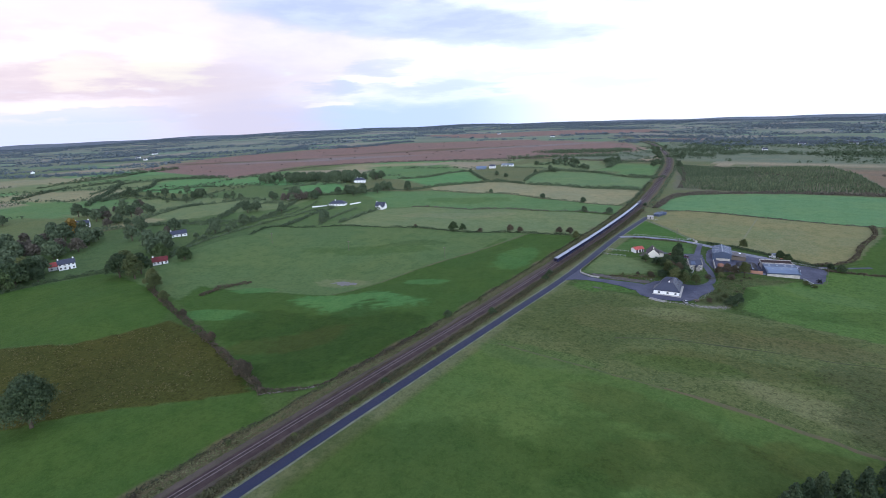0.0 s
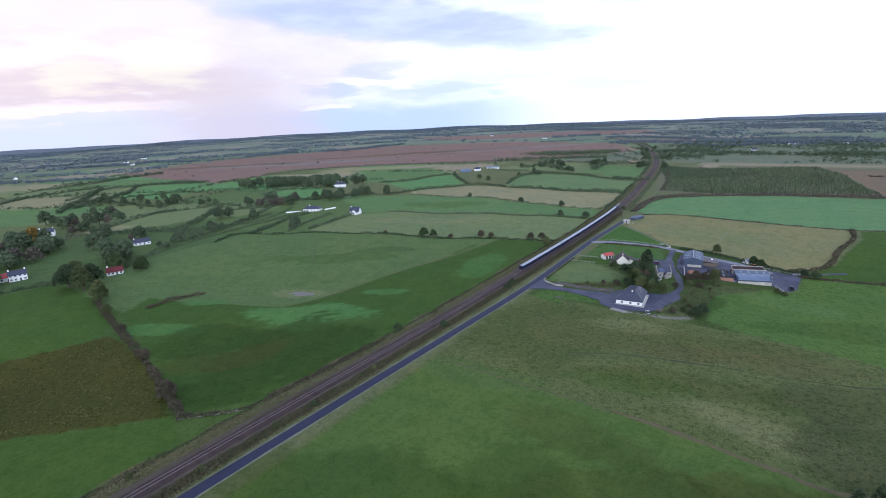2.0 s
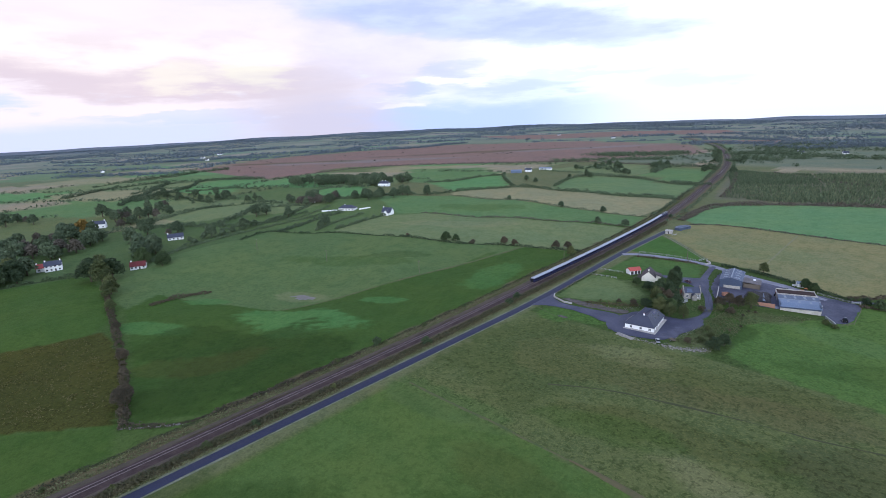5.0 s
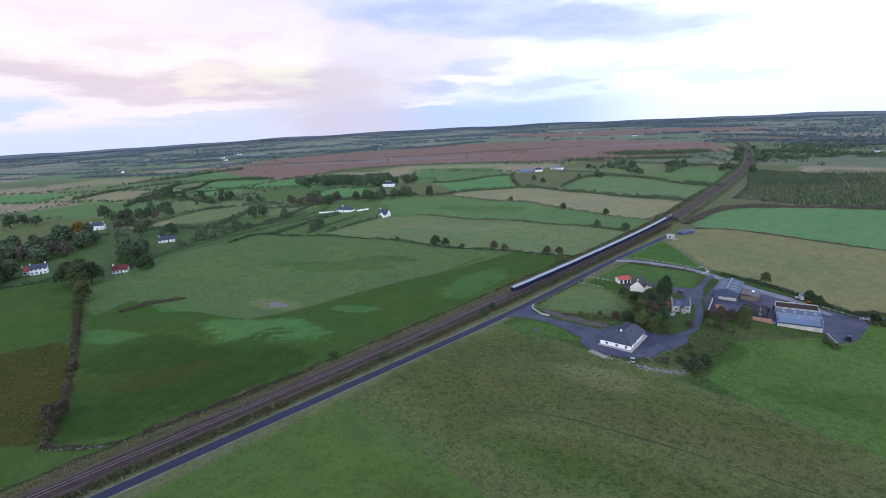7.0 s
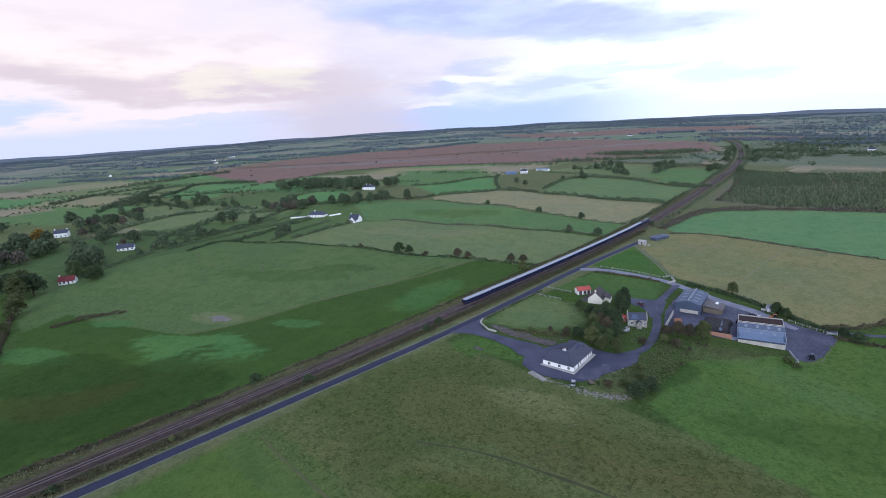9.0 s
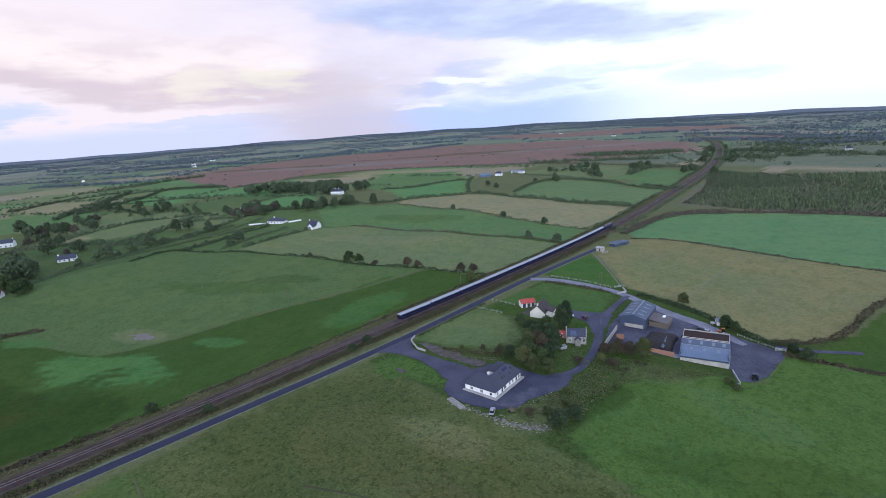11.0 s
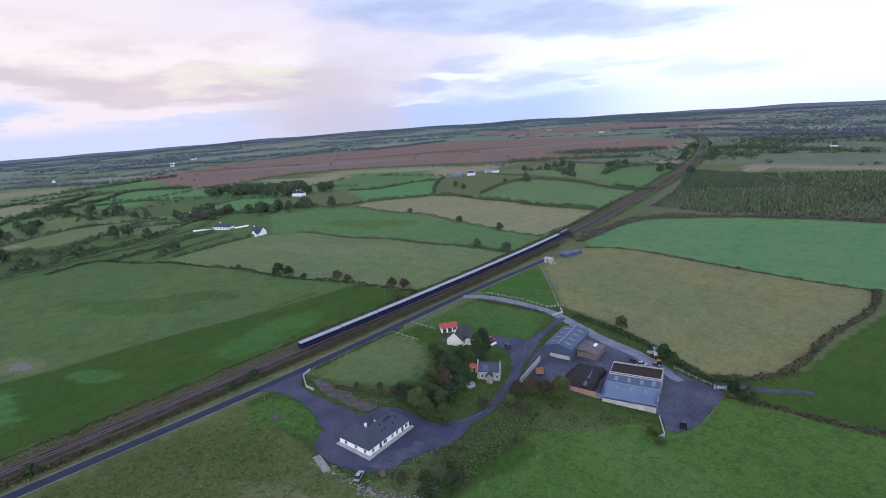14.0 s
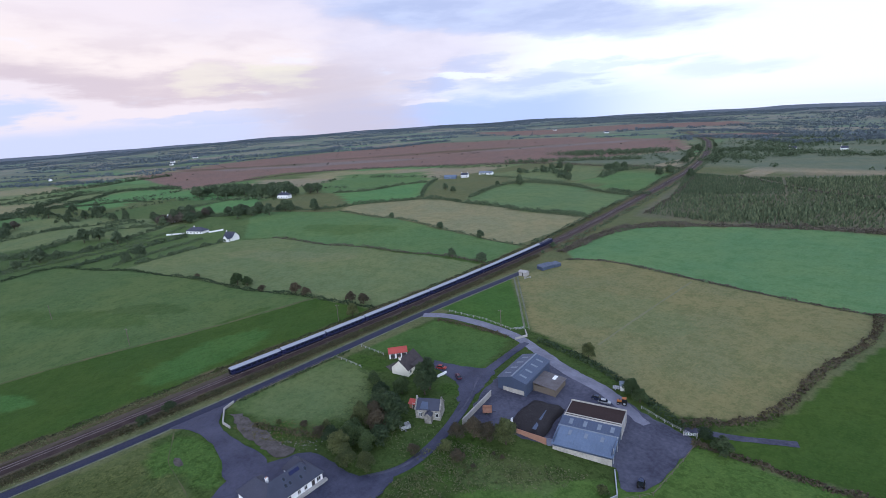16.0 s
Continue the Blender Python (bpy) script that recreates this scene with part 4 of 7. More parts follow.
# ---- the white bungalow ----
def make_bungalow():
    h = thing("bungalow", -63.3, 308.7, 97.0, "white rendered bungalow with dark slate hipped roof and rooflights", "house")
    w = box(-9.3, 9.3, -6.8, 1.4, -1, 2.8)
    part("wall", w, M_RENDER, h)
    part("wall", box(-9.297, -1.8, 1.4, 6.8, -1, 2.797), M_RENDER, h)
    part("wall", box(4.0, 9.297, 1.4, 4.6, -1, 2.797), M_RENDER, h)
    part("roof", hip_roof(18.6, 8.2, 2.9, 7.1, 0.45, cy=-2.7), M_SLATE, h, "dark slate main roof")
    part("roof", hip_roof(7.5, 13.6, 2.93, 6.9, 0.45, cx=-5.55, cy=0.0, along_y=True), M_SLATE, h, "dark slate wing roof")
    part("roof", hip_roof(5.3, 11.0, 2.96, 6.5, 0.45, cx=6.65, cy=-1.0, along_y=True), M_SLATE, h, "dark slate wing roof")
    for px, ww in ((-7.6, 0.9), (-2.2, 1.5), (1.2, 0.9), (3.4, 0.9), (7.9, 1.3)):
        window(h, px, -6.8, 1.0, ww, 1.15, -90)
    door(h, 6.0, -6.8, 0.1, 1.0, 2.1, -90)
    door(h, -4.3, -6.8, 0.1, 1.0, 2.1, -90)
    for py in (-5.0, -0.8, 3.8):
        window(h, -9.3, py, 1.05, 1.1, 1.05, 180)
    for py in (-4.5, -1.0):
        window(h, 9.3, py, 0.95, 1.4, 1.2, 0)
    chimney(h, -4.4, -0.8, 4.8, 7.2, M_RENDER, 0.7)
    slope = math.atan2(4.2, 4.55)
    for px, py in ((-1.6, -5.2), (-0.2, -5.2), (-1.2, -3.9), (3.2, -5.4), (5.5, -4.4)):
        z = 2.9 + (py + 7.25) * math.tan(slope)
        bm = box(-0.42, 0.42, -0.6, 0.6, 0.0, 0.1)
        bmesh.ops.transform(bm, matrix=pose(px, py, z, math.degrees(slope)), verts=bm.verts)
        f = part("rooflight", bm, M_TIN, h, "grey metal rooflight frame")
        bm = box(-0.34, 0.34, -0.5, 0.5, 0.1, 0.13)
        bmesh.ops.transform(bm, matrix=pose(px, py, z, math.degrees(slope)), verts=bm.verts)
        part("pane", bm, M_GLASS, f)
    for px in (1.6, 3.3):
        bm = box(-0.8, 0.8, -0.55, 0.55, 0.06, 0.12)
        bmesh.ops.transform(bm, matrix=pose(px, -3.6, 2.9 + 3.65 * math.tan(slope), math.degrees(slope)), verts=bm.verts)
        part("solar_panel", bm, M_SOLAR, h, "dark blue solar panel on the roof")
    h.scale = (1.0, 0.98, 0.97)
    part("path", box(-10.6, 10.2, -8.0, -6.8, -0.5, 0.45), M_CONCRETE, h, "pale concrete path along the wall")
    part("path", box(-10.6, -9.3, -6.8, 7.3, -0.5, 0.60), M_CONCRETE, h, "pale concrete path along the wall")


make_bungalow()


# ---- farm buildings ----
def ribbed(corners, ribs, mat, parent, name="roof", label="", thick=0.08):
    """Profiled sheeting: a sheet with raised ribs running down its slope (first edge to the opposite one)."""
    bm = bmesh.new()
    a, b, c, d = [Vector(p) for p in corners]
    n = (b - a).cross(c - a).normalized()
    n = n if n.z > 0 else -n
    w = 0.08 / (b - a).length
    line = [(0.0, thick)]
    for i in range(1, ribs):
        t = i / ribs
        line += [(t - 1.4 * w, thick), (t - w, thick + 0.07), (t + w, thick + 0.07), (t + 1.4 * w, thick)]
    line += [(1.0, thick), (1.0, 0.0), (0.0, 0.0)]
    rows = [[bm.verts.new(p.lerp(q, t) + n * h) for t, h in line] for p, q in ((a, b), (d, c))]
    for i in range(len(line)):
        j = (i + 1) % len(line)
        bm.faces.new((rows[0][i], rows[0][j], rows[1][j], rows[1][i]))
    bm.faces.new(rows[0][::-1]), bm.faces.new(rows[1])
    return part(name, bm, mat, parent, label)


def make_barn():
    L, Wd, e, r = 20.5, 11.6, 4.8, 6.4
    h = thing("barn", -49.0, 403.0, 100.0, "large blue-grey steel-clad farm barn with a gabled roof", "barn")
    part("wall", gable_walls(L, Wd, e, r), M_TIN, h, "dark blue-grey sheeted walls")
    part("plinth", box(-L / 2 - 0.12, -L / 2 - 0.004, -Wd / 2 + 0.8, Wd / 2 - 2.2, 0, 1.7), M_STAINED, h, "pale concrete plinth wall")
    for s in (-1, 1):
        b = Wd / 2 + 0.3
        ribbed([(-L / 2 - 0.3, s * b, e), (L / 2 + 0.3, s * b, e), (L / 2 + 0.3, 0, r + 0.06), (-L / 2 - 0.3, 0, r + 0.06)], 24, M_TIN, h)
        for px in (-7, -2.4, 2.4, 7):
            k = (r - e) / b
            ya, yb = s * b * 0.72, s * b * 0.28
            part("rooflight", slab([(px - 0.5, ya, e + (b - abs(ya)) * k + 0.15), (px + 0.5, ya, e + (b - abs(ya)) * k + 0.15), (px + 0.5, yb, e + (b - abs(yb)) * k + 0.15), (px - 0.5, yb, e + (b - abs(yb)) * k + 0.15)], 0.05), M_ROOFLIGHT, h, "cloudy plastic rooflight")
    part("ridge_cap", box(-L / 2 - 0.3, L / 2 + 0.3, -0.3, 0.3, r + 0.12, r + 0.28), M_ROOFLIGHT, h)
    part("door", box(L / 2 - 0.05, L / 2 + 0.1, -2.4, 2.4, 0, 4.2), M_GALV, h)


def make_lean_to():
    h = thing("lean_to", -38.7, 405.0, 100.5, "low grey tin lean-to with timber front", "shed")
    part("wall", box(-5, 4.5, -4.2, 4.2, -1, 2.7), M_WOOD, h, "weathered timber boards")
    ribbed([(-5.4, -4.6, 2.75), (4.9, -4.6, 2.75), (4.9, 4.6, 3.7), (-5.4, 4.6, 3.7)], 14, M_OLDTIN, h, label="weathered grey-brown tin roof")
    part("rooflight", slab([(1.0, -1.6, 3.25), (4.0, -1.6, 3.25), (4.0, -0.3, 3.4), (1.0, -0.3, 3.4)], 0.06), M_RENDER, h, "white roof sheet")
    part("post", box(-5.3, -5.05, -4.3, -4.0, -1, 2.8), M_WOOD, h)
    part("post", box(-5.3, -5.05, 4.0, 4.3, -1, 3.5), M_WOOD, h)


def make_cattle_shed():
    """Two roofs in steps and an open pit behind, in one block."""
    h = thing("cattle_shed", -13.4, 390.3, 17.0, "long cattle shed with stepped pale blue tin roofs", "shed")
    part("wall", box(-9, 9, -11.4, -11.1, -1.5, 1.6), M_STAINED, h, "cream concrete front wall")
    part("wall", box(-9, -8.75, -11.1, 2.5, -1.5, 4.0), M_TIN, h)
    part("wall", box(8.75, 9, -11.1, 2.5, -1.5, 4.0), M_TIN, h)
    part("wall", box(-9, 9, 2.5, 2.75, -1.5, 4.6), M_CONCRETE, h)
    part("front_cladding", box(-8.7, 8.7, -11.35, -11.2, 1.6, 2.5), M_TIN, h)
    ribbed([(-9.4, -11.9, 2.5), (9.4, -11.9, 2.5), (9.4, -7.6, 3.5), (-9.4, -7.6, 3.5)], 20, M_TIN2, h, label="pale blue tin roof")
    ribbed([(-9.4, -7.6, 3.5), (9.4, -7.6, 3.5), (9.4, -3.6, 4.0), (-9.4, -3.6, 4.0)], 20, M_TIN2, h, label="pale blue tin roof")
    part("gutter", box(-9.4, 9.4, -3.6, -3.0, 3.9, 4.15), M_ROOFLIGHT, h, "pale metal valley gutter")
    ribbed([(-9.4, -3.0, 4.0), (9.4, -3.0, 4.0), (9.4, 1.6, 4.7), (-9.4, 1.6, 4.7)], 20, M_TIN, h, label="blue-grey tin roof")
    for px in (-6, -1.5, 3, 7):
        part("rooflight", slab([(px - 0.6, -1.9, 4.28), (px + 0.6, -1.9, 4.28), (px + 0.6, 0.6, 4.66), (px - 0.6, 0.6, 4.66)], 0.06), M_ROOFLIGHT, h)
    for px in (-5, 0, 5):
        part("rooflight", slab([(px - 0.5, -7.0, 3.7), (px + 0.5, -7.0, 3.7), (px + 0.5, -4.8, 3.95), (px - 0.5, -4.8, 3.95)], 0.06), M_ROOFLIGHT, h)
    # the open pit
    part("pit_wall", box(-9.2, -8.9, 2.9, 11.5, -1.5, 4.4), M_CONCRETE, h, "stained concrete pit wall")
    part("pit_wall", box(8.9, 9.2, 2.9, 11.5, -1.5, 4.4), M_CONCRETE, h, "stained concrete pit wall")
    part("pit_wall", box(-9.2, 9.2, 11.5, 11.8, -1.5, 4.6), M_CONCRETE, h, "stained concrete pit wall")
    part("pit_rim", box(-9.2, 9.2, 1.7, 2.4, 4.4, 4.75), M_STAINED, h, "pale pit edge")
    part("pit_fill", slab([(-8.9, 2.9, 4.1), (8.9, 2.9, 4.1), (8.9, 11.5, 4.2), (-8.9, 11.5, 4.2)], 0.3), M_PEAT, h, "dark brown covered silage")
    for py in (3.0, 11.6):
        part("rail", box(-9.2, 9.2, py - 0.12, py + 0.12, 4.75, 5.0), M_STAINED, h)
    for py in (-10, -4, 2, 7):
        part("stanchion", box(9.05, 9.3, py - 0.15, py + 0.15, -1.5, 4.6), M_GALV, h)


def make_silage():
    h = thing("silage_clamp", -31.5, 386.5, 100.0, "black sheeted silage heap between concrete walls", "silage clamp")
    bm = bmesh.new()
    nx, ny = 21, 15
    g = []
    for v in np.linspace(-1, 1, ny):
        row = []
        for u in np.linspace(-1, 1, nx):
            edge = 1 + 0.05 * math.sin(5 * u + 2 * v) + 0.04 * math.sin(7 * v - u)
            x, y = 10.2 * u * edge * (1 - 0.04 * v * v), 6.6 * v * edge * (1 - 0.04 * u * u)
            z = 0.15 + 2.3 * max(0, 1 - abs(v) ** 6) * max(0, 1 - abs(u) ** 5) + 0.14 * math.sin(1.7 * x) * math.cos(1.3 * y)
            row.append(bm.verts.new((x, y, z)))
        g.append(row)
    for j in range(ny - 1):
        for i in range(nx - 1):
            bm.faces.new((g[j][i], g[j][i + 1], g[j + 1][i + 1], g[j + 1][i]))
    part("cover", bm, M_SILAGE, h, "crumpled black plastic cover", True)
    part("wall", box(-11.2, -10.9, -8.5, 2.0, -1.5, 1.7), M_RUSTWALL, h, "rust-stained front wall")
    part("wall", box(-12.5, -7.5, 5.2, 5.5, -1.5, 2.8), M_RENDER, h, "whitewashed side wall")
    part("torn_sheet", slab([(-9.0, -3.9, 1.95), (2.0, -2.7, 2.75), (2.0, -2.4, 2.78), (-9.0, -2.6, 2.05)], 0.05), M_TIN, h, "pale torn plastic sheet")


make_barn(), make_lean_to(), make_cattle_shed(), make_silage()

# dwellings near the farm
COT = house(-89.5, 378.5, 108.0, 11.0, 7.6, 2.8, 6.2, "cream cottage with a dark tiled gabled roof", M_CREAM, M_TILE, chimneys=1, windows=3, name="cottage")
part("annex_wall", box(-2.5, 3.5, -7.0, -3.8, -1, 2.6), M_CREAM, COT)
part("annex_roof", slab([(-2.8, -7.3, 2.6), (3.8, -7.3, 2.6), (3.8, -3.4, 3.9), (-2.8, -3.4, 3.9)], 0.15), M_TILE, COT)
GARAGE = house(-101.5, 383.5, 55.0, 7.5, 5.0, 2.5, 3.8, "small white garage with a bright red roof", M_RENDER, M_REDROOF, chimneys=0, windows=0, name="garage")
for px in (-2.3, 0.2, 2.5):
    door(GARAGE, px, -2.5, 0.05, 1.7, 2.1, -90)


def make_ruin():
    h = thing("stone_cottage", -59.5, 363.0, 32.0, "old grey stone cottage with a broken slate roof", "cottage")
    part("wall", gable_walls(8.7, 6.2, 3.4, 6.0), M_STONE, h, "rough grey rubble stone walls")
    a, b = gable_roof(8.5, 6.2, 3.4, 6.0, 0.1, 0.14)
    part("roof", a, M_SLATE, h), part("roof", b, M_SLATE, h)
    for s in (-1, 1):
        part("gable_coping", box(s * 4.35 - 0.25, s * 4.35 + 0.25, -0.35, 0.35, 5.6, 6.9), M_STONE, h)
        for k in (-1, 1):
            part("gable_coping", slab([(s * 4.35 - 0.25, k * 3.3, 3.35), (s * 4.35 + 0.25, k * 3.3, 3.35), (s * 4.35 + 0.25, 0.0, 6.15), (s * 4.35 - 0.25, 0.0, 6.15)], 0.3), M_STONE, h)
    part("porch", gable_walls(2.6, 2.4, 2.6, 3.6), M_STONE, h).matrix_basis = pose(0.6, -4.2, 0, 0, 0, 90)
    for half in gable_roof(2.6, 2.4, 2.6, 3.6, 0.1, 0.1):
        part("porch_roof", half, M_SLATE, h).matrix_basis = pose(0.6, -4.2, 0, 0, 0, 90)
    for px in (-2.6, 3.2):
        window(h, px, -3.1, 1.0, 1.0, 1.4, -90)
    part("roof_patch", slab([(-2.8, -2.9, 3.75), (0.2, -2.9, 3.75), (-0.2, -1.0, 5.35), (-2.4, -1.0, 5.35)], 0.05), M_TIN, h, "blue sheeting over the hole")


make_ruin()
house(-17.5, 422.5, 30, 4.0, 3.0, 2.2, 3.0, "small white hut with a tin roof beside the ditch", M_RENDER, M_ROOFLIGHT, chimneys=0, windows=1, name="hut")
house(-122.5, 501, 8, 5, 4, 2.4, 3.1, "small grey block shed by the railway", M_CONCRETE, M_CONCRETE, chimneys=0, windows=1, name="shed")


def make_far_shed():
    h = thing("tin_shed", -120.0, 519.0, 78.0, "low blue tin shed at the field corner", "shed")
    part("wall", box(-4, 5.9, -2.5, 2.5, -0.5, 2.0), M_TIN, h)
    ribbed([(-4.4, -2.9, 2.05), (6.0, -2.9, 2.05), (6.0, 2.9, 2.6), (-4.4, 2.9, 2.6)], 13, M_TIN, h)
    part("annex", box(6, 11, -3.0, 1.8, -0.5, 1.8), M_TIN, h)
    ribbed([(6.1, -3.3, 1.85), (11.3, -3.3, 1.85), (11.3, 2.1, 2.2), (6.1, 2.1, 2.2)], 6, M_TIN, h, "annex_roof")


make_far_shed()

# houses of the countryside
house(-463, 145, 75, 11, 6.5, 4.8, 7.6, "white two-storey farmhouse among trees", chimneys=2, windows=4, storeys=2)
house(-470, 139, 75, 8, 5.5, 3.2, 5.8, "white annex with a dull red roof behind the farmhouse", roof=M_REDROOF, chimneys=1, windows=2, name="annex")
house(-406, 188, 62, 10.5, 6.5, 2.6, 5.4, "white cottage with a dark red tiled roof", roof=material("dark_red_tiles", (0.15, 0.035, 0.035), 0.7), chimneys=1, windows=4)
house(-484, 245, 70, 13.5, 7.5, 2.7, 5.4, "white bungalow with a dark slate roof by the lane", chimneys=1, windows=4)
house(-628, 219, 60, 13, 7, 4.6, 7.6, "white house behind the trees", chimneys=2, windows=3, storeys=1)
house(-404, 440, 20, 11, 8, 3.0, 7.0, "white house with a steep slate roof in the open field", chimneys=1, windows=3)
house(-400.5, 436.5, 110, 9, 5.5, 2.8, 5.8, "white gabled wing of the house in the field", chimneys=0, windows=2, name="house_wing")
house(-467, 433, 25, 20, 9, 2.8, 6.0, "white bungalow with a dark hipped roof and garden walls", hip=True, chimneys=1, windows=5)
house(-558, 441, 35, 15, 8, 3.6, 7.4, "white house with a grey roof among rust-brown shrubs", chimneys=2, windows=3)
house(-581, 588, 25, 17, 8, 4.4, 7.8, "white house below a belt of tall trees", chimneys=2, windows=4, hip=True)
house(-503, 824, 30, 18, 9, 3.4, 5.4, "pale blue-grey farm shed", M_TIN2, M_TIN2, chimneys=0, windows=1, name="shed")
house(-490, 842, 20, 11, 7, 3.8, 6.4, "white farmhouse far off", chimneys=2, windows=3)
house(-478, 878, 15, 22, 7, 3.0, 4.8, "long white farm building", M_RENDER, M_ROOFLIGHT, chimneys=0, windows=3, name="shed")
for hx, hy, hl in ((-1727, 811, 20), (-1900, 870, 28), (-172, 1340, 18), (-100, 1345, 16), (-2050, 1000, 30), (-40, 1560, 26), (60, 1600, 34), (-1620, 480, 16), (-880, 1990, 26), (-1300, 2300, 24)):
    house(hx, hy, hx % 60, hl * 0.62, 7, 3.6, 6.4, "white house in the distance", chimneys=1, windows=3)


def wall_run(name, pts, height, thick, mat, label, category="wall"):
    """A free-standing wall along a line, with a coping."""
    w = thing(name, *pts[0], 0, label, category)
    x0, y0, z0 = w.matrix_basis.translation
    for (ax, ay), (bx, by) in zip(pts, pts[1:]):
        d = math.hypot(bx - ax, by - ay)
        za, zb = z_at(ax, ay) - z0, z_at(bx, by) - z0
        m = pose(ax - x0, ay - y0, 0, 0, 0, math.degrees(math.atan2(by - ay, bx - ax)))
        for nm, t, lo, hi in (("run", thick, -0.6, height), ("coping", thick + 0.1, height, height + 0.1)):
            bm = bmesh.new()
            v = [bm.verts.new(m @ Vector((s * d, o * t / 2, (za, zb)[s] + h))) for s in (0, 1) for o, h in ((-1, lo), (1, lo), (1, hi), (-1, hi))]
            for f in ((0, 1, 2, 3), (7, 6, 5, 4), (0, 4, 5, 1), (1, 5, 6, 2), (2, 6, 7, 3), (3, 7, 4, 0)):
                bm.faces.new([v[i] for i in f])
            part(nm, bm, mat, w)
    return w


wall_run("yard_wall", [(-47.0, 366), (-51.5, 386)], 2.2, 0.3, M_CONCRETE, "tall pale concrete wall along the farm track")
wall_run("garden_wall", [(-487, 410), (-476, 424)], 1.3, 0.4, M_RENDER, "white garden wall beside the bungalow")
wall_run("garden_wall", [(-452, 438), (-446, 450)], 1.3, 0.4, M_RENDER, "white garden wall beside the bungalow")
wall_run("entrance_wall", [(-120.4, 319.5), (-118.2, 315), (-109.4, 310.9), (-104.7, 311.4)], 0.8, 0.35, M_CONCRETE, "pale entrance wall at the road")
wall_run("entrance_wall", [(-72, 427), (-70, 433), (-74, 437)], 1.0, 0.35, M_CONCRETE, "pale entrance wall at the lane")
wall_run("garden_wall", [(-75.4, 380), (-75, 386.5)], 0.9, 0.25, M_RENDER, "low white garden wall beside the cottage")
wall_run("pen_wall", [(0.5, 380), (6.0, 371), (5, 368)], 1.3, 0.2, M_GALV, "grey steel sheeted pen side by the shed", "fence")
wall_run("terrace_slab", [(-68.5, 289.5), (-60, 287.8)], 0.35, 2.2, M_STONE, "broken pale concrete slab at the forecourt edge", "slab")

pond = paved("pond", [(-267, 234), (-262, 243), (-256, 241), (-249, 243), (-246, 239), (-252, 237), (-256, 232), (-262, 236)], M_WATER, "muddy rain pond in the pasture", "pond", 0.03, 1.2)


# ---- plants ----
def leaf_arrays(centres, out, size, tall=1.0):
    """Small bent leaf sprays: one four-cornered blade for each centre, facing roughly outwards."""
    n = len(centres)
    nrm = out + rng.normal(0, 0.75, (n, 3))
    nrm /= np.linalg.norm(nrm, axis=1)[:, None] + 1e-9
    a = np.cross(nrm, rng.normal(0, 1, (n, 3)))
    a /= np.linalg.norm(a, axis=1)[:, None] + 1e-9
    b = np.cross(nrm, a)
    s = (size * rng.uniform(0.6, 1.4, n))[:, None]
    v = np.stack([centres + a * s, centres + b * s * 0.7 + nrm * s * 0.15, centres - a * s, centres - b * s * 0.7 + nrm * s * 0.15], 1)
    return v.reshape(-1, 3)


def leaf_mesh(name, centres, out, size, mat):
    v = leaf_arrays(np.asarray(centres, float), np.asarray(out, float), size)
    mesh = mesh_from(bpy.data.meshes.new(name), v, np.arange(len(v)).reshape(-1, 4))
    mesh.materials.append(mat)
    return mesh


def crown_points(lobes, per, squash=0.85):
    """Points in shells of lobes, thinned in places, so that the crown has gaps and an uneven outline."""
    c, o = [], []
    for lx, ly, lz, r in lobes:
        k = int(per * r * r)
        d = rng.normal(0, 1, (k, 3))
        d /= np.linalg.norm(d, axis=1)[:, None]
        d[:, 2] = np.where(d[:, 2] < -0.5, -d[:, 2], d[:, 2])
        rad = r * rng.uniform(0.62, 1.08, k) * (1 + 0.16 * np.sin(5 * d[:, 0] + 3 * d[:, 1]) + 0.1 * np.sin(9 * d[:, 2] + lx))
        c.append(d * rad[:, None] * (1, 1, squash) + (lx, ly, lz))
        o.append(d)
    return np.vstack(c), np.vstack(o)


def tube(bm, p, q, r0, r1, seg=7):
    p, q = Vector(p), Vector(q)
    m = (q - p).to_track_quat("Z", "Y").to_matrix()
    ring = [[bm.verts.new(c + m @ Vector((r * math.cos(6.2832 * i / seg), r * math.sin(6.2832 * i / seg), 0))) for i in range(seg)] for c, r in ((p, r0), (q, r1))]
    for i in range(seg):
        j = (i + 1) % seg
        bm.faces.new((ring[0][i], ring[0][j], ring[1][j], ring[1][i]))
    bm.faces.new(ring[1])


def make_tree(label, mat, height, spread, lobes, stem=0.28, leaf=0.42, per=42, name="tree"):
    """A tapered trunk with limbs and a crown of lobes, base at the origin."""
    t = thing(name, 0, 0, 0, label, name, z=0)
    bm = bmesh.new()
    top = height * 0.55
    tube(bm, (0, 0, -0.4), (0, 0, height * stem), height * 0.032 + 0.06, height * 0.022 + 0.04, 9)
    tube(bm, (0, 0, height * stem), (0.2, 0.1, top), height * 0.022 + 0.04, height * 0.01)
    spec = []
    for i in range(lobes):
        a, k = 2.4 * i + rng.uniform(-0.4, 0.4), i / max(lobes - 1, 1)
        rr = spread * (0.72 - 0.5 * k * k) * rng.uniform(0.75, 1.1)
        lz = height * (0.26 + 0.56 * k) + rng.uniform(-0.05, 0.05) * height
        spec.append((rr * math.cos(a), rr * math.sin(a), lz, spread * rng.uniform(0.36, 0.54) * (1 - 0.2 * k)))
        tube(bm, (0, 0, height * (stem + 0.2 * k)), (rr * 0.8 * math.cos(a), rr * 0.8 * math.sin(a), lz), height * 0.014, height * 0.004, 5)
    spec += [(0, 0, height * 0.72, spread * 0.5), (0, 0, height * 0.45, spread * 0.62)]
    part("trunk", bm, M_BARK, t)
    c, o = crown_points(spec, per)
    part("crown", leaf_mesh("crown", c, o, leaf, mat), None, t)
    return t


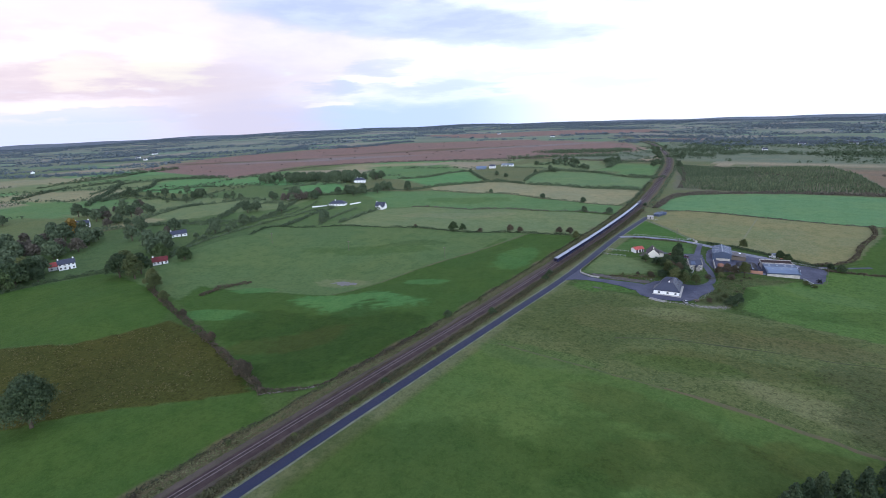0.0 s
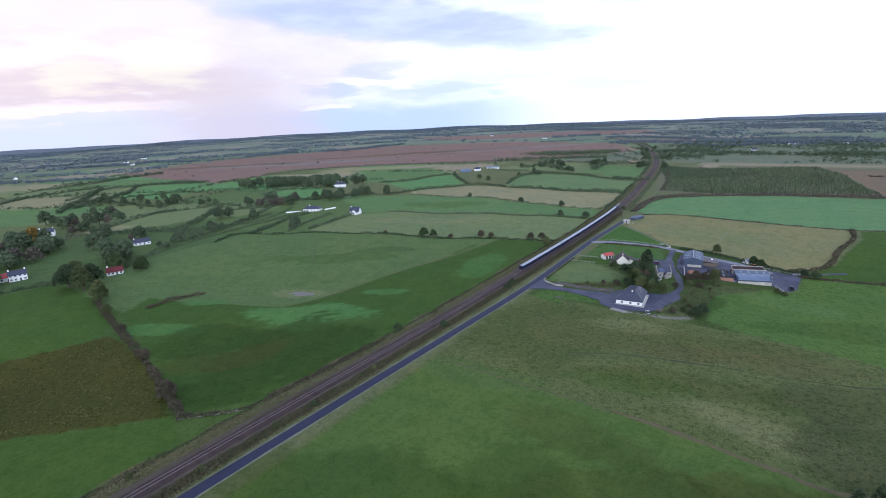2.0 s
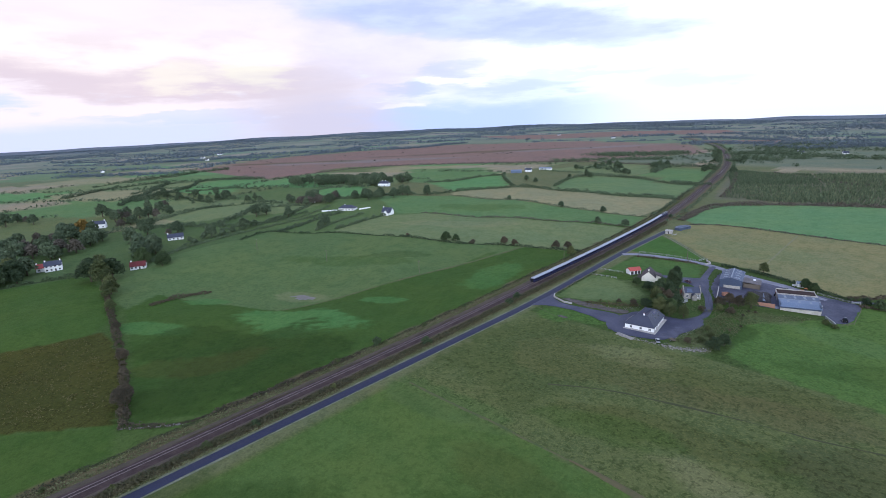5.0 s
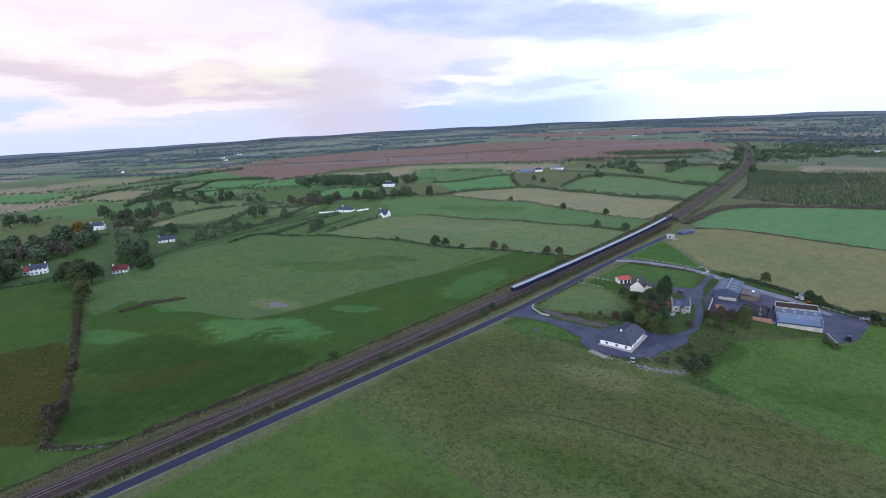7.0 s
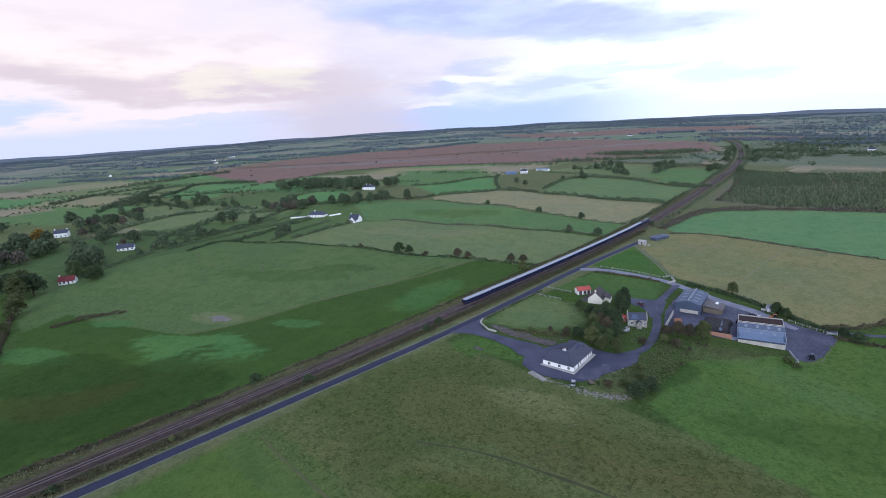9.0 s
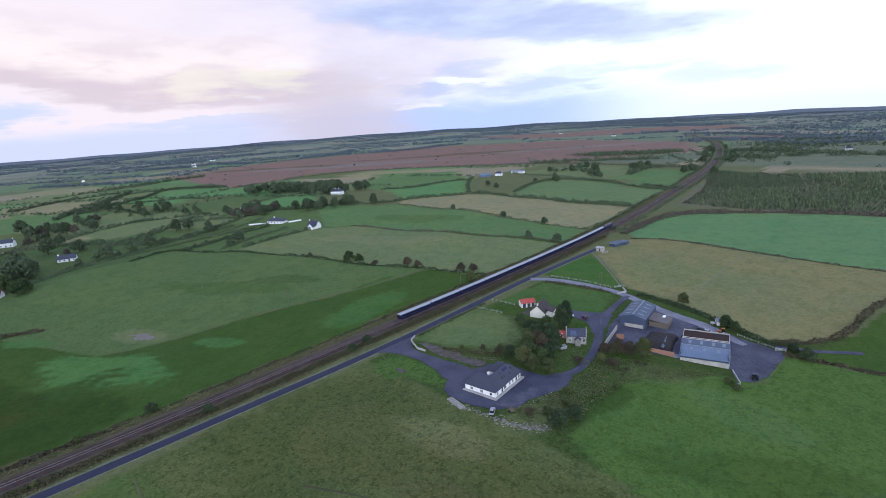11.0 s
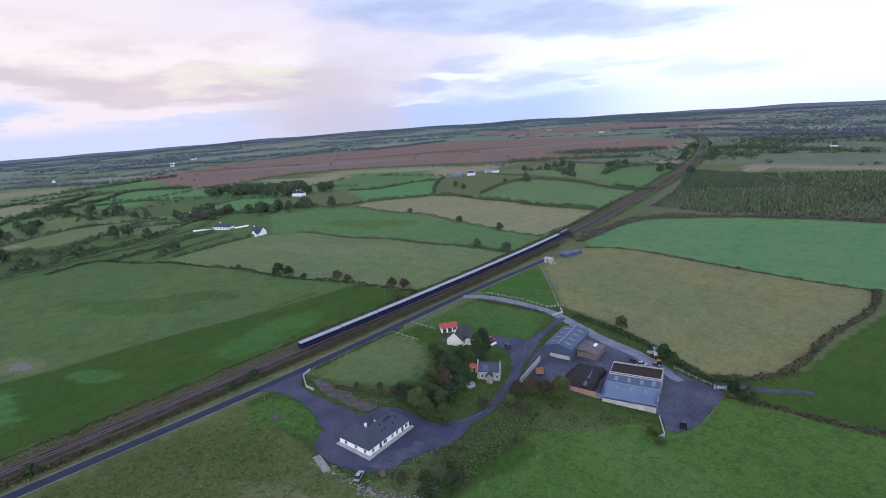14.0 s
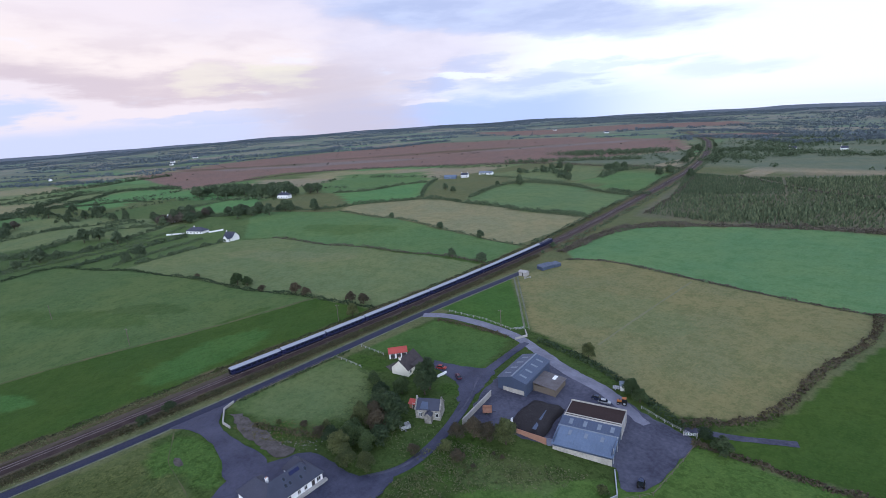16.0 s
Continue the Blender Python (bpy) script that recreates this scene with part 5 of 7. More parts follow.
KINDS = {
    "oak": ("broad green deciduous tree with a dense crown", M_LEAF, 11, 5.4, 14, 0.16, 0.5, 34, "tree"),
    "ash": ("tall green deciduous tree with an open crown", M_LEAF_OLIVE, 13, 4.9, 14, 0.18, 0.5, 32, "tree"),
    "sycamore": ("dark green deciduous tree with a broad crown", M_LEAF_DARK, 12, 5.3, 14, 0.14, 0.5, 34, "tree"),
    "amber": ("tree with yellow-orange autumn leaves", M_LEAF_AMBER, 11, 5.2, 14, 0.16, 0.5, 34, "tree"),
    "rust": ("rust-brown autumn tree with a thin crown", M_LEAF_RUST, 9, 4.6, 12, 0.16, 0.45, 26, "tree"),
    "poplar": ("tall narrow dark green tree beside the cottage", M_LEAF_DARK, 15, 3.3, 18, 0.06, 0.42, 60, "tree"),
    "thorn": ("rounded dark green hawthorn bush", M_LEAF_DARK, 4.2, 2.8, 7, 0.06, 0.36, 50, "bush"),
    "gorse": ("olive green shrub on rough grass", M_LEAF_OLIVE, 2.6, 2.0, 6, 0.04, 0.3, 55, "bush"),
    "bramble": ("tangled rust-brown bramble bush on rough grass", M_LEAF_RUST, 3.0, 2.3, 6, 0.04, 0.32, 45, "bush"),
}
FAMILY = {}
HAZED_LEAF = {M_LEAF: M_MID_LEAF, M_LEAF_OLIVE: M_MID_LEAF, M_LEAF_DARK: M_MID_LEAF, M_LEAF_RUST: M_MID_RUST}


def plant(key, x, y, size=1.0, group=""):
    """One plant on the ground: finely leaved by the farm, with coarser, haze-paled sprays far off."""
    leaf_k, per_k = (0.58, 2.9) if math.hypot(x + 40, y - 330) < 130 else (0.4, 5.0) if math.hypot(x + 220, y - 46) < 20 else (0.8, 1.5) if math.hypot(x, y) < 480 else (1.5, 0.42)
    m = pose(x, y, z_at(x, y), 0, 0, rng.uniform(0, 360)) @ Matrix.Diagonal((size * rng.uniform(0.9, 1.1), size * rng.uniform(0.9, 1.1), size, 1))
    src = FAMILY.get((key, leaf_k))
    if src is None:
        label, mat, height, spread, lobes, stem, leaf, per, name = KINDS[key]
        mat = HAZED_LEAF.get(mat, mat) if leaf_k > 1 else mat
        ob = FAMILY[key, leaf_k] = make_tree(label, mat, height, spread, lobes, stem, leaf * leaf_k, per * per_k, name)
        ob.matrix_basis = m
    else:
        keep = src.matrix_basis.copy()
        src.matrix_basis = Matrix()
        ob = copy_thing(src, m)
        src.matrix_basis = keep
    if group:
        ob["group"] = group
    return ob


# lone trees and bushes
for key, x, y, s in (
    ("sycamore", -219.5, 47, 1.7), ("ash", -380, 157, 1.5), ("sycamore", -396, 154, 1.5), ("ash", -404, 163, 1.4), ("sycamore", -390, 166, 1.35), ("ash", -338, 150, 0.95), ("ash", -346, 153, 1.05),
    ("oak", -448, 213, 1.45), ("ash", -458, 205, 1.4), ("oak", -437, 200, 1.35), ("oak", -394, 201, 0.95), ("oak", -402, 205, 0.9), ("oak", -420, 196, 1.2),
    ("oak", -540, 190, 1.3), ("oak", -528, 186, 1.2), ("amber", -592, 196, 1.6), ("rust", -604, 186, 1.4), ("ash", -575, 200, 1.3), ("rust", -190, 113, 0.85), ("bramble", -199, 118, 1.4), ("bramble", -180, 111, 1.1), ("rust", -240, 129, 0.5), ("rust", -283, 138, 0.55), ("ash", -315, 144, 0.6),
    ("oak", -266, 385, 0.75), ("oak", -258, 388, 0.6), ("rust", -215, 398, 0.75), ("rust", -206, 400, 0.6), ("rust", -174, 410, 0.7), ("rust", -165, 412, 0.7), ("ash", -154, 397, 0.6), ("bramble", -300, 372, 1.0), ("bramble", -240, 389, 1.2),
    ("oak", -188, 505, 0.55), ("oak", -164, 509, 0.6), ("oak", -420, 368, 0.95), ("oak", -410, 356, 0.7), ("oak", -335, 571, 0.5), ("oak", -262, 566, 0.55), ("oak", -210, 560, 0.6),
    ("poplar", -71.5, 374, 1.0), ("sycamore", -67, 352, 0.9), ("poplar", -73.6, 371.5, 0.85), ("poplar", -70, 370, 0.8), ("rust", -65, 344, 0.9), ("rust", -70, 347, 0.85), ("ash", -64, 329, 0.7), ("ash", -58, 327, 0.6),
    ("ash", -52, 330, 0.55), ("oak", -66, 335, 0.75), ("oak", -60, 336, 0.6), ("oak", -90, 362, 0.5), ("thorn", -82, 359, 1.2), ("gorse", -80, 334, 0.9), ("bramble", -86, 329, 0.7), ("bramble", -78, 330, 1.0), ("gorse", -94, 324, 0.6),
    ("sycamore", -73, 352, 0.8), ("ash", -71, 342, 0.75), ("thorn", -62, 348, 1.4), ("thorn", -60, 341, 1.4), ("oak", -77, 365, 0.6), ("thorn", -72, 331, 1.2), 
    ("rust", -40, 364, 0.8), ("rust", -36, 366, 0.72), ("ash", -30.5, 368.5, 0.72), ("rust", -44, 360, 0.6), ("gorse", -42, 353, 1.3), ("bramble", -36, 352, 1.2), ("bramble", -48, 345, 1.0), ("oak", -15, 421, 0.55), ("oak", -10, 418, 0.5), ("ash", -39, 433, 0.6), ("gorse", 2, 370, 1.0), ("gorse", 6, 367, 0.9),
    ("thorn", -29, 301, 1.3), ("sycamore", -27, 308, 0.5), ("gorse", -36, 305, 1.0), ("gorse", -34, 314, 1.0), ("bramble", -40, 300, 0.9), ("gorse", -38, 322, 0.9),
    ("thorn", 14, 412, 1.0), ("thorn", 20, 409, 1.2),
):
    plant(key, x, y, s)


# trees among the western houses and lanes
for tk, ts, spots in (
    ("ash", 1.15, ((-742, 154), (-586, 183), (-508, 214), (-545, 240), (-526, 349), (-691, 239), (-646, 265), (-521, 123), (-491, 369))),
    ("oak", 1.05, ((-763, 168), (-567, 195), (-441, 212), (-522, 261), (-464, 270), (-681, 244), (-545, 138), (-471, 122), (-472, 307))),
    ("sycamore", 1.05, ((-725, 177), (-573, 172), (-544, 200), (-527, 362), (-677, 261), (-437, 118), (-451, 112))),
    ("rust", 0.9, ((-752, 175), (-600, 205), (-515, 250), (-660, 250), (-555, 150))),
    ("thorn", 1.3, ((-462, 262), (-459, 248), (-464, 291), (-475, 320), (-480, 345), (-505, 300), (-500, 380), (-440, 245), (-450, 275))),
):
    for tx, ty in spots:
        plant(tk, tx, ty, ts * rng.uniform(0.8, 1.2))


def scatter(poly, count, keys, lo, hi, group):
    xs, ys = [p[0] for p in poly], [p[1] for p in poly]
    done = 0
    while done < count:
        x, y = rng.uniform(min(xs), max(xs)), rng.uniform(min(ys), max(ys))
        if inside(np.array(x), np.array(y), poly):
            plant(keys[int(rng.integers(len(keys)))], x, y, rng.uniform(lo, hi), group)
            done += 1


scatter([(-432, 66), (-430, 120), (-470, 131), (-530, 122), (-485, 50)], 34, ("oak", "sycamore", "ash", "oak"), 1.0, 1.5, "wood by the farmhouse")
scatter([(-520, 120), (-480, 158), (-560, 200), (-610, 160), (-560, 100)], 22, ("oak", "rust", "ash", "sycamore"), 0.95, 1.45, "trees behind the farmhouse")
scatter([(-760, 528), (-735, 570), (-655, 640), (-640, 630), (-735, 520)], 36, ("sycamore", "oak", "sycamore"), 1.1, 1.5, "belt of tall trees")
scatter([(-640, 560), (-600, 570), (-580, 610), (-560, 640), (-620, 640)], 22, ("sycamore", "oak", "rust"), 1.1, 1.6, "trees round the white house")
scatter([(-590, 425), (-545, 415), (-520, 450), (-545, 480), (-600, 470)], 26, ("rust", "rust", "ash", "sycamore"), 0.8, 1.3, "shrubs round the house")
scatter([(-545, 478), (-500, 470), (-440, 560), (-470, 580)], 15, ("oak", "sycamore", "ash"), 0.7, 1.2, "trees along the lane")
scatter([(-560, 250), (-620, 300), (-720, 330), (-720, 240), (-640, 220)], 20, ("rust", "oak", "ash", "thorn"), 0.7, 1.2, "scattered trees between small fields")
scatter([(-700, 330), (-620, 420), (-760, 420), (-860, 330)], 24, ("thorn", "oak", "ash"), 0.7, 1.2, "scattered trees between small fields")
scatter([(-46, 300), (-30, 298), (-26, 345), (-40, 352), (-43, 330)], 9, ("gorse", "bramble", "gorse"), 0.2, 0.4, "low scrub on rough ground")
scatter([(-46, 352), (-28, 350), (-10, 366), (-30, 362)], 8, ("gorse", "bramble", "gorse"), 0.2, 0.45, "low scrub on rough ground")
scatter([(-420, 880), (-300, 960), (-300, 1005), (-450, 930)], 14, ("oak", "sycamore", "ash"), 0.7, 1.1, "field trees")
scatter([(-395, 700), (-300, 860), (-330, 880), (-420, 720)], 8, ("oak", "ash"), 0.6, 0.9, "field trees")


for ty in range(900, 1420, 26):
    for side in (-1, 1):
        if rng.uniform() < 0.6:
            plant(("oak", "sycamore", "thorn", "ash")[int(rng.integers(4))], rail_x(ty) + side * rng.uniform(14, 26), ty + rng.uniform(-10, 10), rng.uniform(0.6, 1.1), "trees along the far bend of the railway")


def make_fir(label, height):
    t = thing("fir_tree", 0, 0, 0, label, "tree", "firs below the path", z=0)
    bm = bmesh.new()
    tube(bm, (0, 0, -0.4), (0, 0, height * 0.95), height * 0.025, 0.03, 7)
    part("trunk", bm, M_BARK, t)
    k = 1900
    f, a = np.sqrt(rng.uniform(0.01, 1, k)), rng.uniform(0, 6.283, k)
    r = f ** 0.7 * height * 0.36 * rng.uniform(0.5, 1.05, k) * (0.75 + 0.25 * np.sin(f * 60))
    c = np.c_[r * np.cos(a), r * np.sin(a), height * (1 - f * 0.94)]
    part("crown", leaf_mesh("crown", c, np.c_[np.cos(a), np.sin(a), 0.7 + 0 * a], 0.30, M_LEAF_DARK), None, t)
    return t


fir = make_fir("dark green conifer in a dense stand", 8.5)
fir.matrix_basis = pose(5, 146, z_at(5, 146))
for fx, fy in ((8, 150), (12, 147), (16, 152), (11, 155), (19, 147), (21, 156), (16, 159), (25, 151), (26, 161), (21, 164), (31, 157), (31, 167), (26, 170), (36, 163), (35, 173), (31, 177), (41, 168), (41, 179), (46, 174), (15, 141), (22, 142), (29, 145), (35, 150), (40, 157), (46, 163), (3, 141), (9, 138), (36, 182), (45, 185)):
    copy_thing(fir, pose(fx, fy, z_at(fx, fy), 0, 0, (fx * 37 + fy * 11) % 360))


def hedge(pts, height, width, mat, label, density=9.0, leaf=0.38, gaps=0.15, name="hedge"):
    """A hedge of leaf sprays along a line: lumps of uneven height, thin places and gaps."""
    p = smooth_line(pts, 1.0)
    # beyond 500 m the leaf colours have haze painted in
    mat = HAZED_LEAF.get(mat, mat) if np.hypot(p[:, 0], p[:, 1]).mean() > 500 else mat
    lump = np.convolve(rng.uniform(0, 1, len(p) + 12), np.ones(5) / 5, "same")[6:6 + len(p)]
    lump = np.clip((lump - 0.5) * 3.0 + 0.55, 0, 1)
    hgt = height * (0.35 + 0.75 * lump) * np.where(lump < gaps, 0.15, 1)
    k = int(len(p) * density)
    i = rng.integers(0, len(p), k)
    a, r = rng.uniform(0, math.pi, k), rng.uniform(0.55, 1.0, k)
    t = np.gradient(p, axis=0)
    t /= np.hypot(t[:, 0], t[:, 1])[:, None]
    side = np.c_[t[:, 1], -t[:, 0]][i]
    u = np.cos(a) * r * width * 0.5 * (0.5 + 0.6 * lump[i])
    xy = p[i] + side * u[:, None] + rng.uniform(-0.5, 0.5, (k, 2))
    z = np.sin(a) * r * hgt[i]
    c = np.c_[xy, land(xy[:, 0], xy[:, 1]) + z]
    o = np.c_[side * np.cos(a)[:, None], np.sin(a)]
    return tagged(new(name, leaf_mesh(name, c, o, leaf, mat)), label, "hedge", kind="stuff")


GREEN, BROWN, THIN = "unclipped green hedgerow between the fields", "rust-brown hedgerow of bramble and thorn", "thin low hedge along a field edge"
hedge([(-345, 150), (-303, 141), (-240, 128), (-199, 117), (-169, 108)], 3.2, 4.6, M_LEAF_RUST, BROWN, 34)
hedge([(-170, 108), (-157, 119), (-152, 133), (-151, 200)], 1.8, 3.0, M_LEAF_RUST, BROWN, 16, gaps=0.3)
hedge([(-310, 164), (-316, 185), (-311, 201)], 3.2, 4.6, M_LEAF_RUST, "short dark hedge standing in the pasture", 30, gaps=0.0)
hedge([(-429, 60), (-427, 125), (-419, 159)], 3.5, 4.5, M_LEAF_DARK, GREEN, 30)
hedge([(-409, 190), (-437, 237), (-450, 303), (-477, 407), (-468, 436)], 2.8, 3.6, M_LEAF, GREEN, 20)
hedge([(-422, 200), (-450, 245), (-470, 310), (-500, 400)], 2.8, 3.6, M_LEAF_DARK, GREEN, 16, gaps=0.35)
hedge([(-417, 276), (-432, 298), (-435, 322), (-326, 362), (-235, 389), (-198, 402), (-155, 411)], 2.0, 3.0, M_LEAF_DARK, THIN, 18, gaps=0.3)
hedge([(-516, 285), (-507, 311), (-468, 346), (-492, 409), (-506, 435)], 3.0, 4.2, M_LEAF_DARK, GREEN, 18, gaps=0.3)
hedge([(-401, 344), (-416, 372), (-425, 422)], 3.2, 4.6, M_LEAF_DARK, GREEN, 24)
hedge([(-380, 468), (-317, 477), (-267, 486), (-234, 492), (-187, 505), (-155, 509)], 2.0, 3.0, M_LEAF_RUST, THIN, 14, gaps=0.35)
hedge([(-433, 575), (-338, 571), (-261, 566), (-210, 560), (-165, 557)], 2.4, 3.4, M_LEAF_DARK, THIN, 14, gaps=0.4)
hedge([(-572, 458), (-522, 484), (-525, 518), (-466, 566), (-452, 603), (-413, 658), (-336, 684), (-222, 663), (-172, 662)], 4.6, 6.0, M_LEAF_DARK, GREEN, 30, 0.5, 0.05)
hedge([(-406, 676), (-450, 720), (-502, 785)], 4.0, 5.5, M_LEAF_DARK, GREEN, 24, 0.55, 0.05)
hedge([(-551, 644), (-517, 716), (-502, 790)], 4.2, 5.5, M_LEAF_DARK, GREEN, 26, 0.55, 0.05)
hedge([(-356, 706), (-374, 780), (-341, 833), (-217, 795), (-187, 788)], 4.4, 6, M_LEAF_DARK, GREEN, 26, 0.55, 0.05)
hedge([(-486, 873), (-400, 850), (-305, 833)], 3.4, 5, M_LEAF_DARK, GREEN, 10, 0.5)
hedge([(-295, 900), (-309, 996), (-235, 1013)], 6, 10, M_LEAF_DARK, "tall dark shelter hedge", 14, 0.7)
hedge([(-230, 1016), (-330, 1016), (-495, 1045), (-640, 960), (-800, 880), (-900, 775), (-870, 570)], 4, 8, M_LEAF_RUST, BROWN, 8, 0.7, 0.3)
hedge([(-806, 309), (-822, 328), (-855, 377), (-905, 429), (-1032, 498), (-911, 566)], 5.5, 8, M_LEAF_DARK, GREEN, 16, 0.8)
hedge([(-971, 256), (-1048, 322), (-1072, 380), (-1073, 455)], 5.5, 8, M_LEAF_DARK, GREEN, 16, 0.8)
hedge([(-787, 284), (-889, 352), (-1042, 442)], 6, 8, M_LEAF, GREEN, 16, 0.8)
hedge([(-594, 250), (-651, 341), (-634, 364)], 5.0, 7, M_LEAF_DARK, GREEN, 22, 0.55)
hedge([(-517, 294), (-540, 340), (-597, 392), (-587, 418)], 5.0, 7, M_LEAF_DARK, GREEN, 22, 0.55)
hedge([(-575, 192), (-590, 237), (-560, 280), (-516, 290)], 5.0, 7, M_LEAF_DARK, GREEN, 22, 0.55)
hedge([(-641, 489), (-663, 588), (-720, 620)], 3.5, 5, M_LEAF, GREEN, 10, 0.6)
hedge([(-120, 543), (-95, 556), (-39, 547), (7, 542), (41, 540), (120, 552), (260, 560)], 1.2, 2.2, M_LEAF_RUST, THIN, 12, gaps=0.2)
hedge([(41, 540), (43, 512), (31, 473), (29, 445), (22, 429), (6, 415)], 2.2, 4.0, M_LEAF_RUST, BROWN, 22, gaps=0.1)
hedge([(-63, 433), (-38, 431), (-14, 424), (0, 416), (8, 413)], 2.0, 4.5, M_LEAF_DARK, "dark overgrown ditch hedge beside the farm", 24)
hedge([(12, 408), (27, 410), (44, 410), (60, 412), (160, 420)], 1.7, 3.5, M_LEAF_RUST, BROWN, 24)
hedge([(-138, 700), (-152, 800), (-186, 940)], 3.0, 7.0, M_LEAF_RUST, BROWN, 18, 0.5)
hedge([(-132, 556), (-134, 648), (-79, 680), (-28, 700), (25, 709), (260, 735)], 3.6, 10.0, M_LEAF_RUST, BROWN, 42, 0.5, 0.0)
hedge([(-142, 963), (-84, 897), (-32, 853), (40, 852)], 1.4, 5.0, M_LEAF_RUST, BROWN, 12, 0.5)
hedge([(10, 995), (40, 905), (58, 790), (70, 738)], 2.2, 5.0, M_LEAF_DARK, BROWN, 14, 0.5, 0.3)
hedge([(70, 890), (110, 895), (180, 880)], 2.4, 8.0, M_LEAF_RUST, "patch of brown scrub on rough land", 22, 0.6, 0.2)
hedge([(-119.6, 322), (-120.6, 340), (-121.5, 372)], 0.9, 1.2, M_LEAF, THIN, 9)
hedge([(-115, 421), (-95, 426), (-77, 427)], 1.2, 2.6, M_LEAF_RUST, THIN, 14, gaps=0.1)
hedge([(-100, 318), (-90, 322), (-82, 327), (-76, 330)], 0.8, 3.5, M_BRACKEN, "low brown weeds on a spoil bank", 16)
for line in (
    [(-490, 290), (-494, 314), (-484, 337), (-499, 367), (-532, 422)], [(-427, 319), (-441, 353), (-460, 390), (-460, 420)], [(-384, 356), (-387, 381), (-395, 407), (-400, 433)],
    [(-916, 339), (-958, 378), (-1028, 428), (-1015, 486), (-944, 568)], [(-1136, 338), (-1179, 392), (-1173, 482), (-1218, 548)], [(-806, 310), (-813, 334), (-820, 359), (-686, 374)],
    [(-646, 330), (-635, 364), (-609, 415)], [(-555, 360), (-565, 382), (-562, 408), (-536, 429)], [(-861, 352), (-839, 409), (-819, 463), (-751, 474)],
    [(-236, 818), (-205, 802), (-177, 792)],
):
    hedge(line, 3.8, 4.6, M_LEAF_DARK, "tall overgrown hedgerow of thorn and ash", 18, 0.6, 0.22)
# rough growth beside the line
for off, dens, hi, mat in ((5.8, 22, 0.9, M_BRACKEN), (7.4, 46, 1.9, M_SCRUB), (8.8, 46, 1.7, M_BRACKEN), (10.4, 14, 0.5, M_WEED)):
    hedge([(rail_x(v) + off, v) for v in range(-60, 560, 40)], hi, 2.6, mat, "brown scrub on the railway bank", dens, 0.27, gaps=0.12, name="bank_scrub")
for off, dens, hi, mat in ((-6.6, 14, 0.4, M_WEED), (-8.4, 12, 0.5, M_WEED), (-10.6, 9, 0.6, M_WEED), (-11.6, 16, 1.1, M_SCRUB)):
    hedge([(rail_x(v) + off, v) for v in range(-60, 760, 40)], hi, 2.6, mat, "brown scrub on the railway bank", dens, 0.27, gaps=0.45, name="bank_scrub")
for off in (11.0, -11.0):
    hedge([(rail_x(v) + off, v) for v in range(560, 1700, 40)], 3.2, 6.0, M_LEAF_DARK, "dark bushes along the distant railway", 6, 0.6, 0.45)
for yy in np.r_[np.arange(20, 420, 19.0), np.arange(420, 700, 30.0)]:
    off = (6.6 + rng.uniform(0, 2.4)) if rng.uniform() < 0.62 else -(9 + rng.uniform(0, 2.5))
    plant(("gorse", "gorse", "bramble", "thorn")[int(rng.integers(4))], rail_x(yy) + off, yy + rng.uniform(-8, 8), rng.uniform(0.5, 0.95), "bushes on the railway bank")


def young_trees(name, poly, gap, lo, hi, thin, mat, label):
    """Young conifers in rows: each a few upright kite-shaped blades round a stem."""
    xs, ys = [p[0] for p in poly], [p[1] for p in poly]
    gx, gy = np.meshgrid(np.arange(min(xs), max(xs), gap), np.arange(min(ys), max(ys), gap * 0.95))
    x, y = gx.ravel() + rng.uniform(-0.28, 0.28, gx.size) * gap, gy.ravel() + rng.uniform(-0.28, 0.28, gx.size) * gap
    stand = np.sin(x / 23 + 1) * np.sin(y / 31) + 0.6 * np.sin((x - y) / 13)
    keep = inside(x, y, poly) & (rng.uniform(0, 1, len(x)) > thin - 0.12 * stand) & (np.abs(y - np.where(x < -30, 963 - 0.98 * (x + 142), 853)) > 6)
    x, y, stand = x[keep], y[keep], stand[keep]
    h = rng.uniform(lo, hi, len(x)) * (1 + 0.18 * stand)
    z = land(x, y)
    v = []
    for k in range(4):
        a = rng.uniform(0, 6.283, len(x))
        w = h * rng.uniform(0.20, 0.32, len(x))
        dx, dy, lean = np.cos(a) * w, np.sin(a) * w, rng.normal(0, 0.05, len(x)) * h
        mid = z + h * rng.uniform(0.15, 0.4, len(x))
        top = z + h * rng.uniform(0.75, 1.05, len(x))
        v.append(np.stack([np.c_[x - dx, y - dy, mid], np.c_[x, y, z - 0.1], np.c_[x + dx, y + dy, mid], np.c_[x + lean, y + lean, top]], 1))
    v = np.concatenate(v).reshape(-1, 3)
    mesh = mesh_from(bpy.data.meshes.new(name), v, np.arange(len(v)).reshape(-1, 4))
    mesh.materials.append(mat)
    return tagged(new(name, mesh), label, "plantation", kind="stuff")


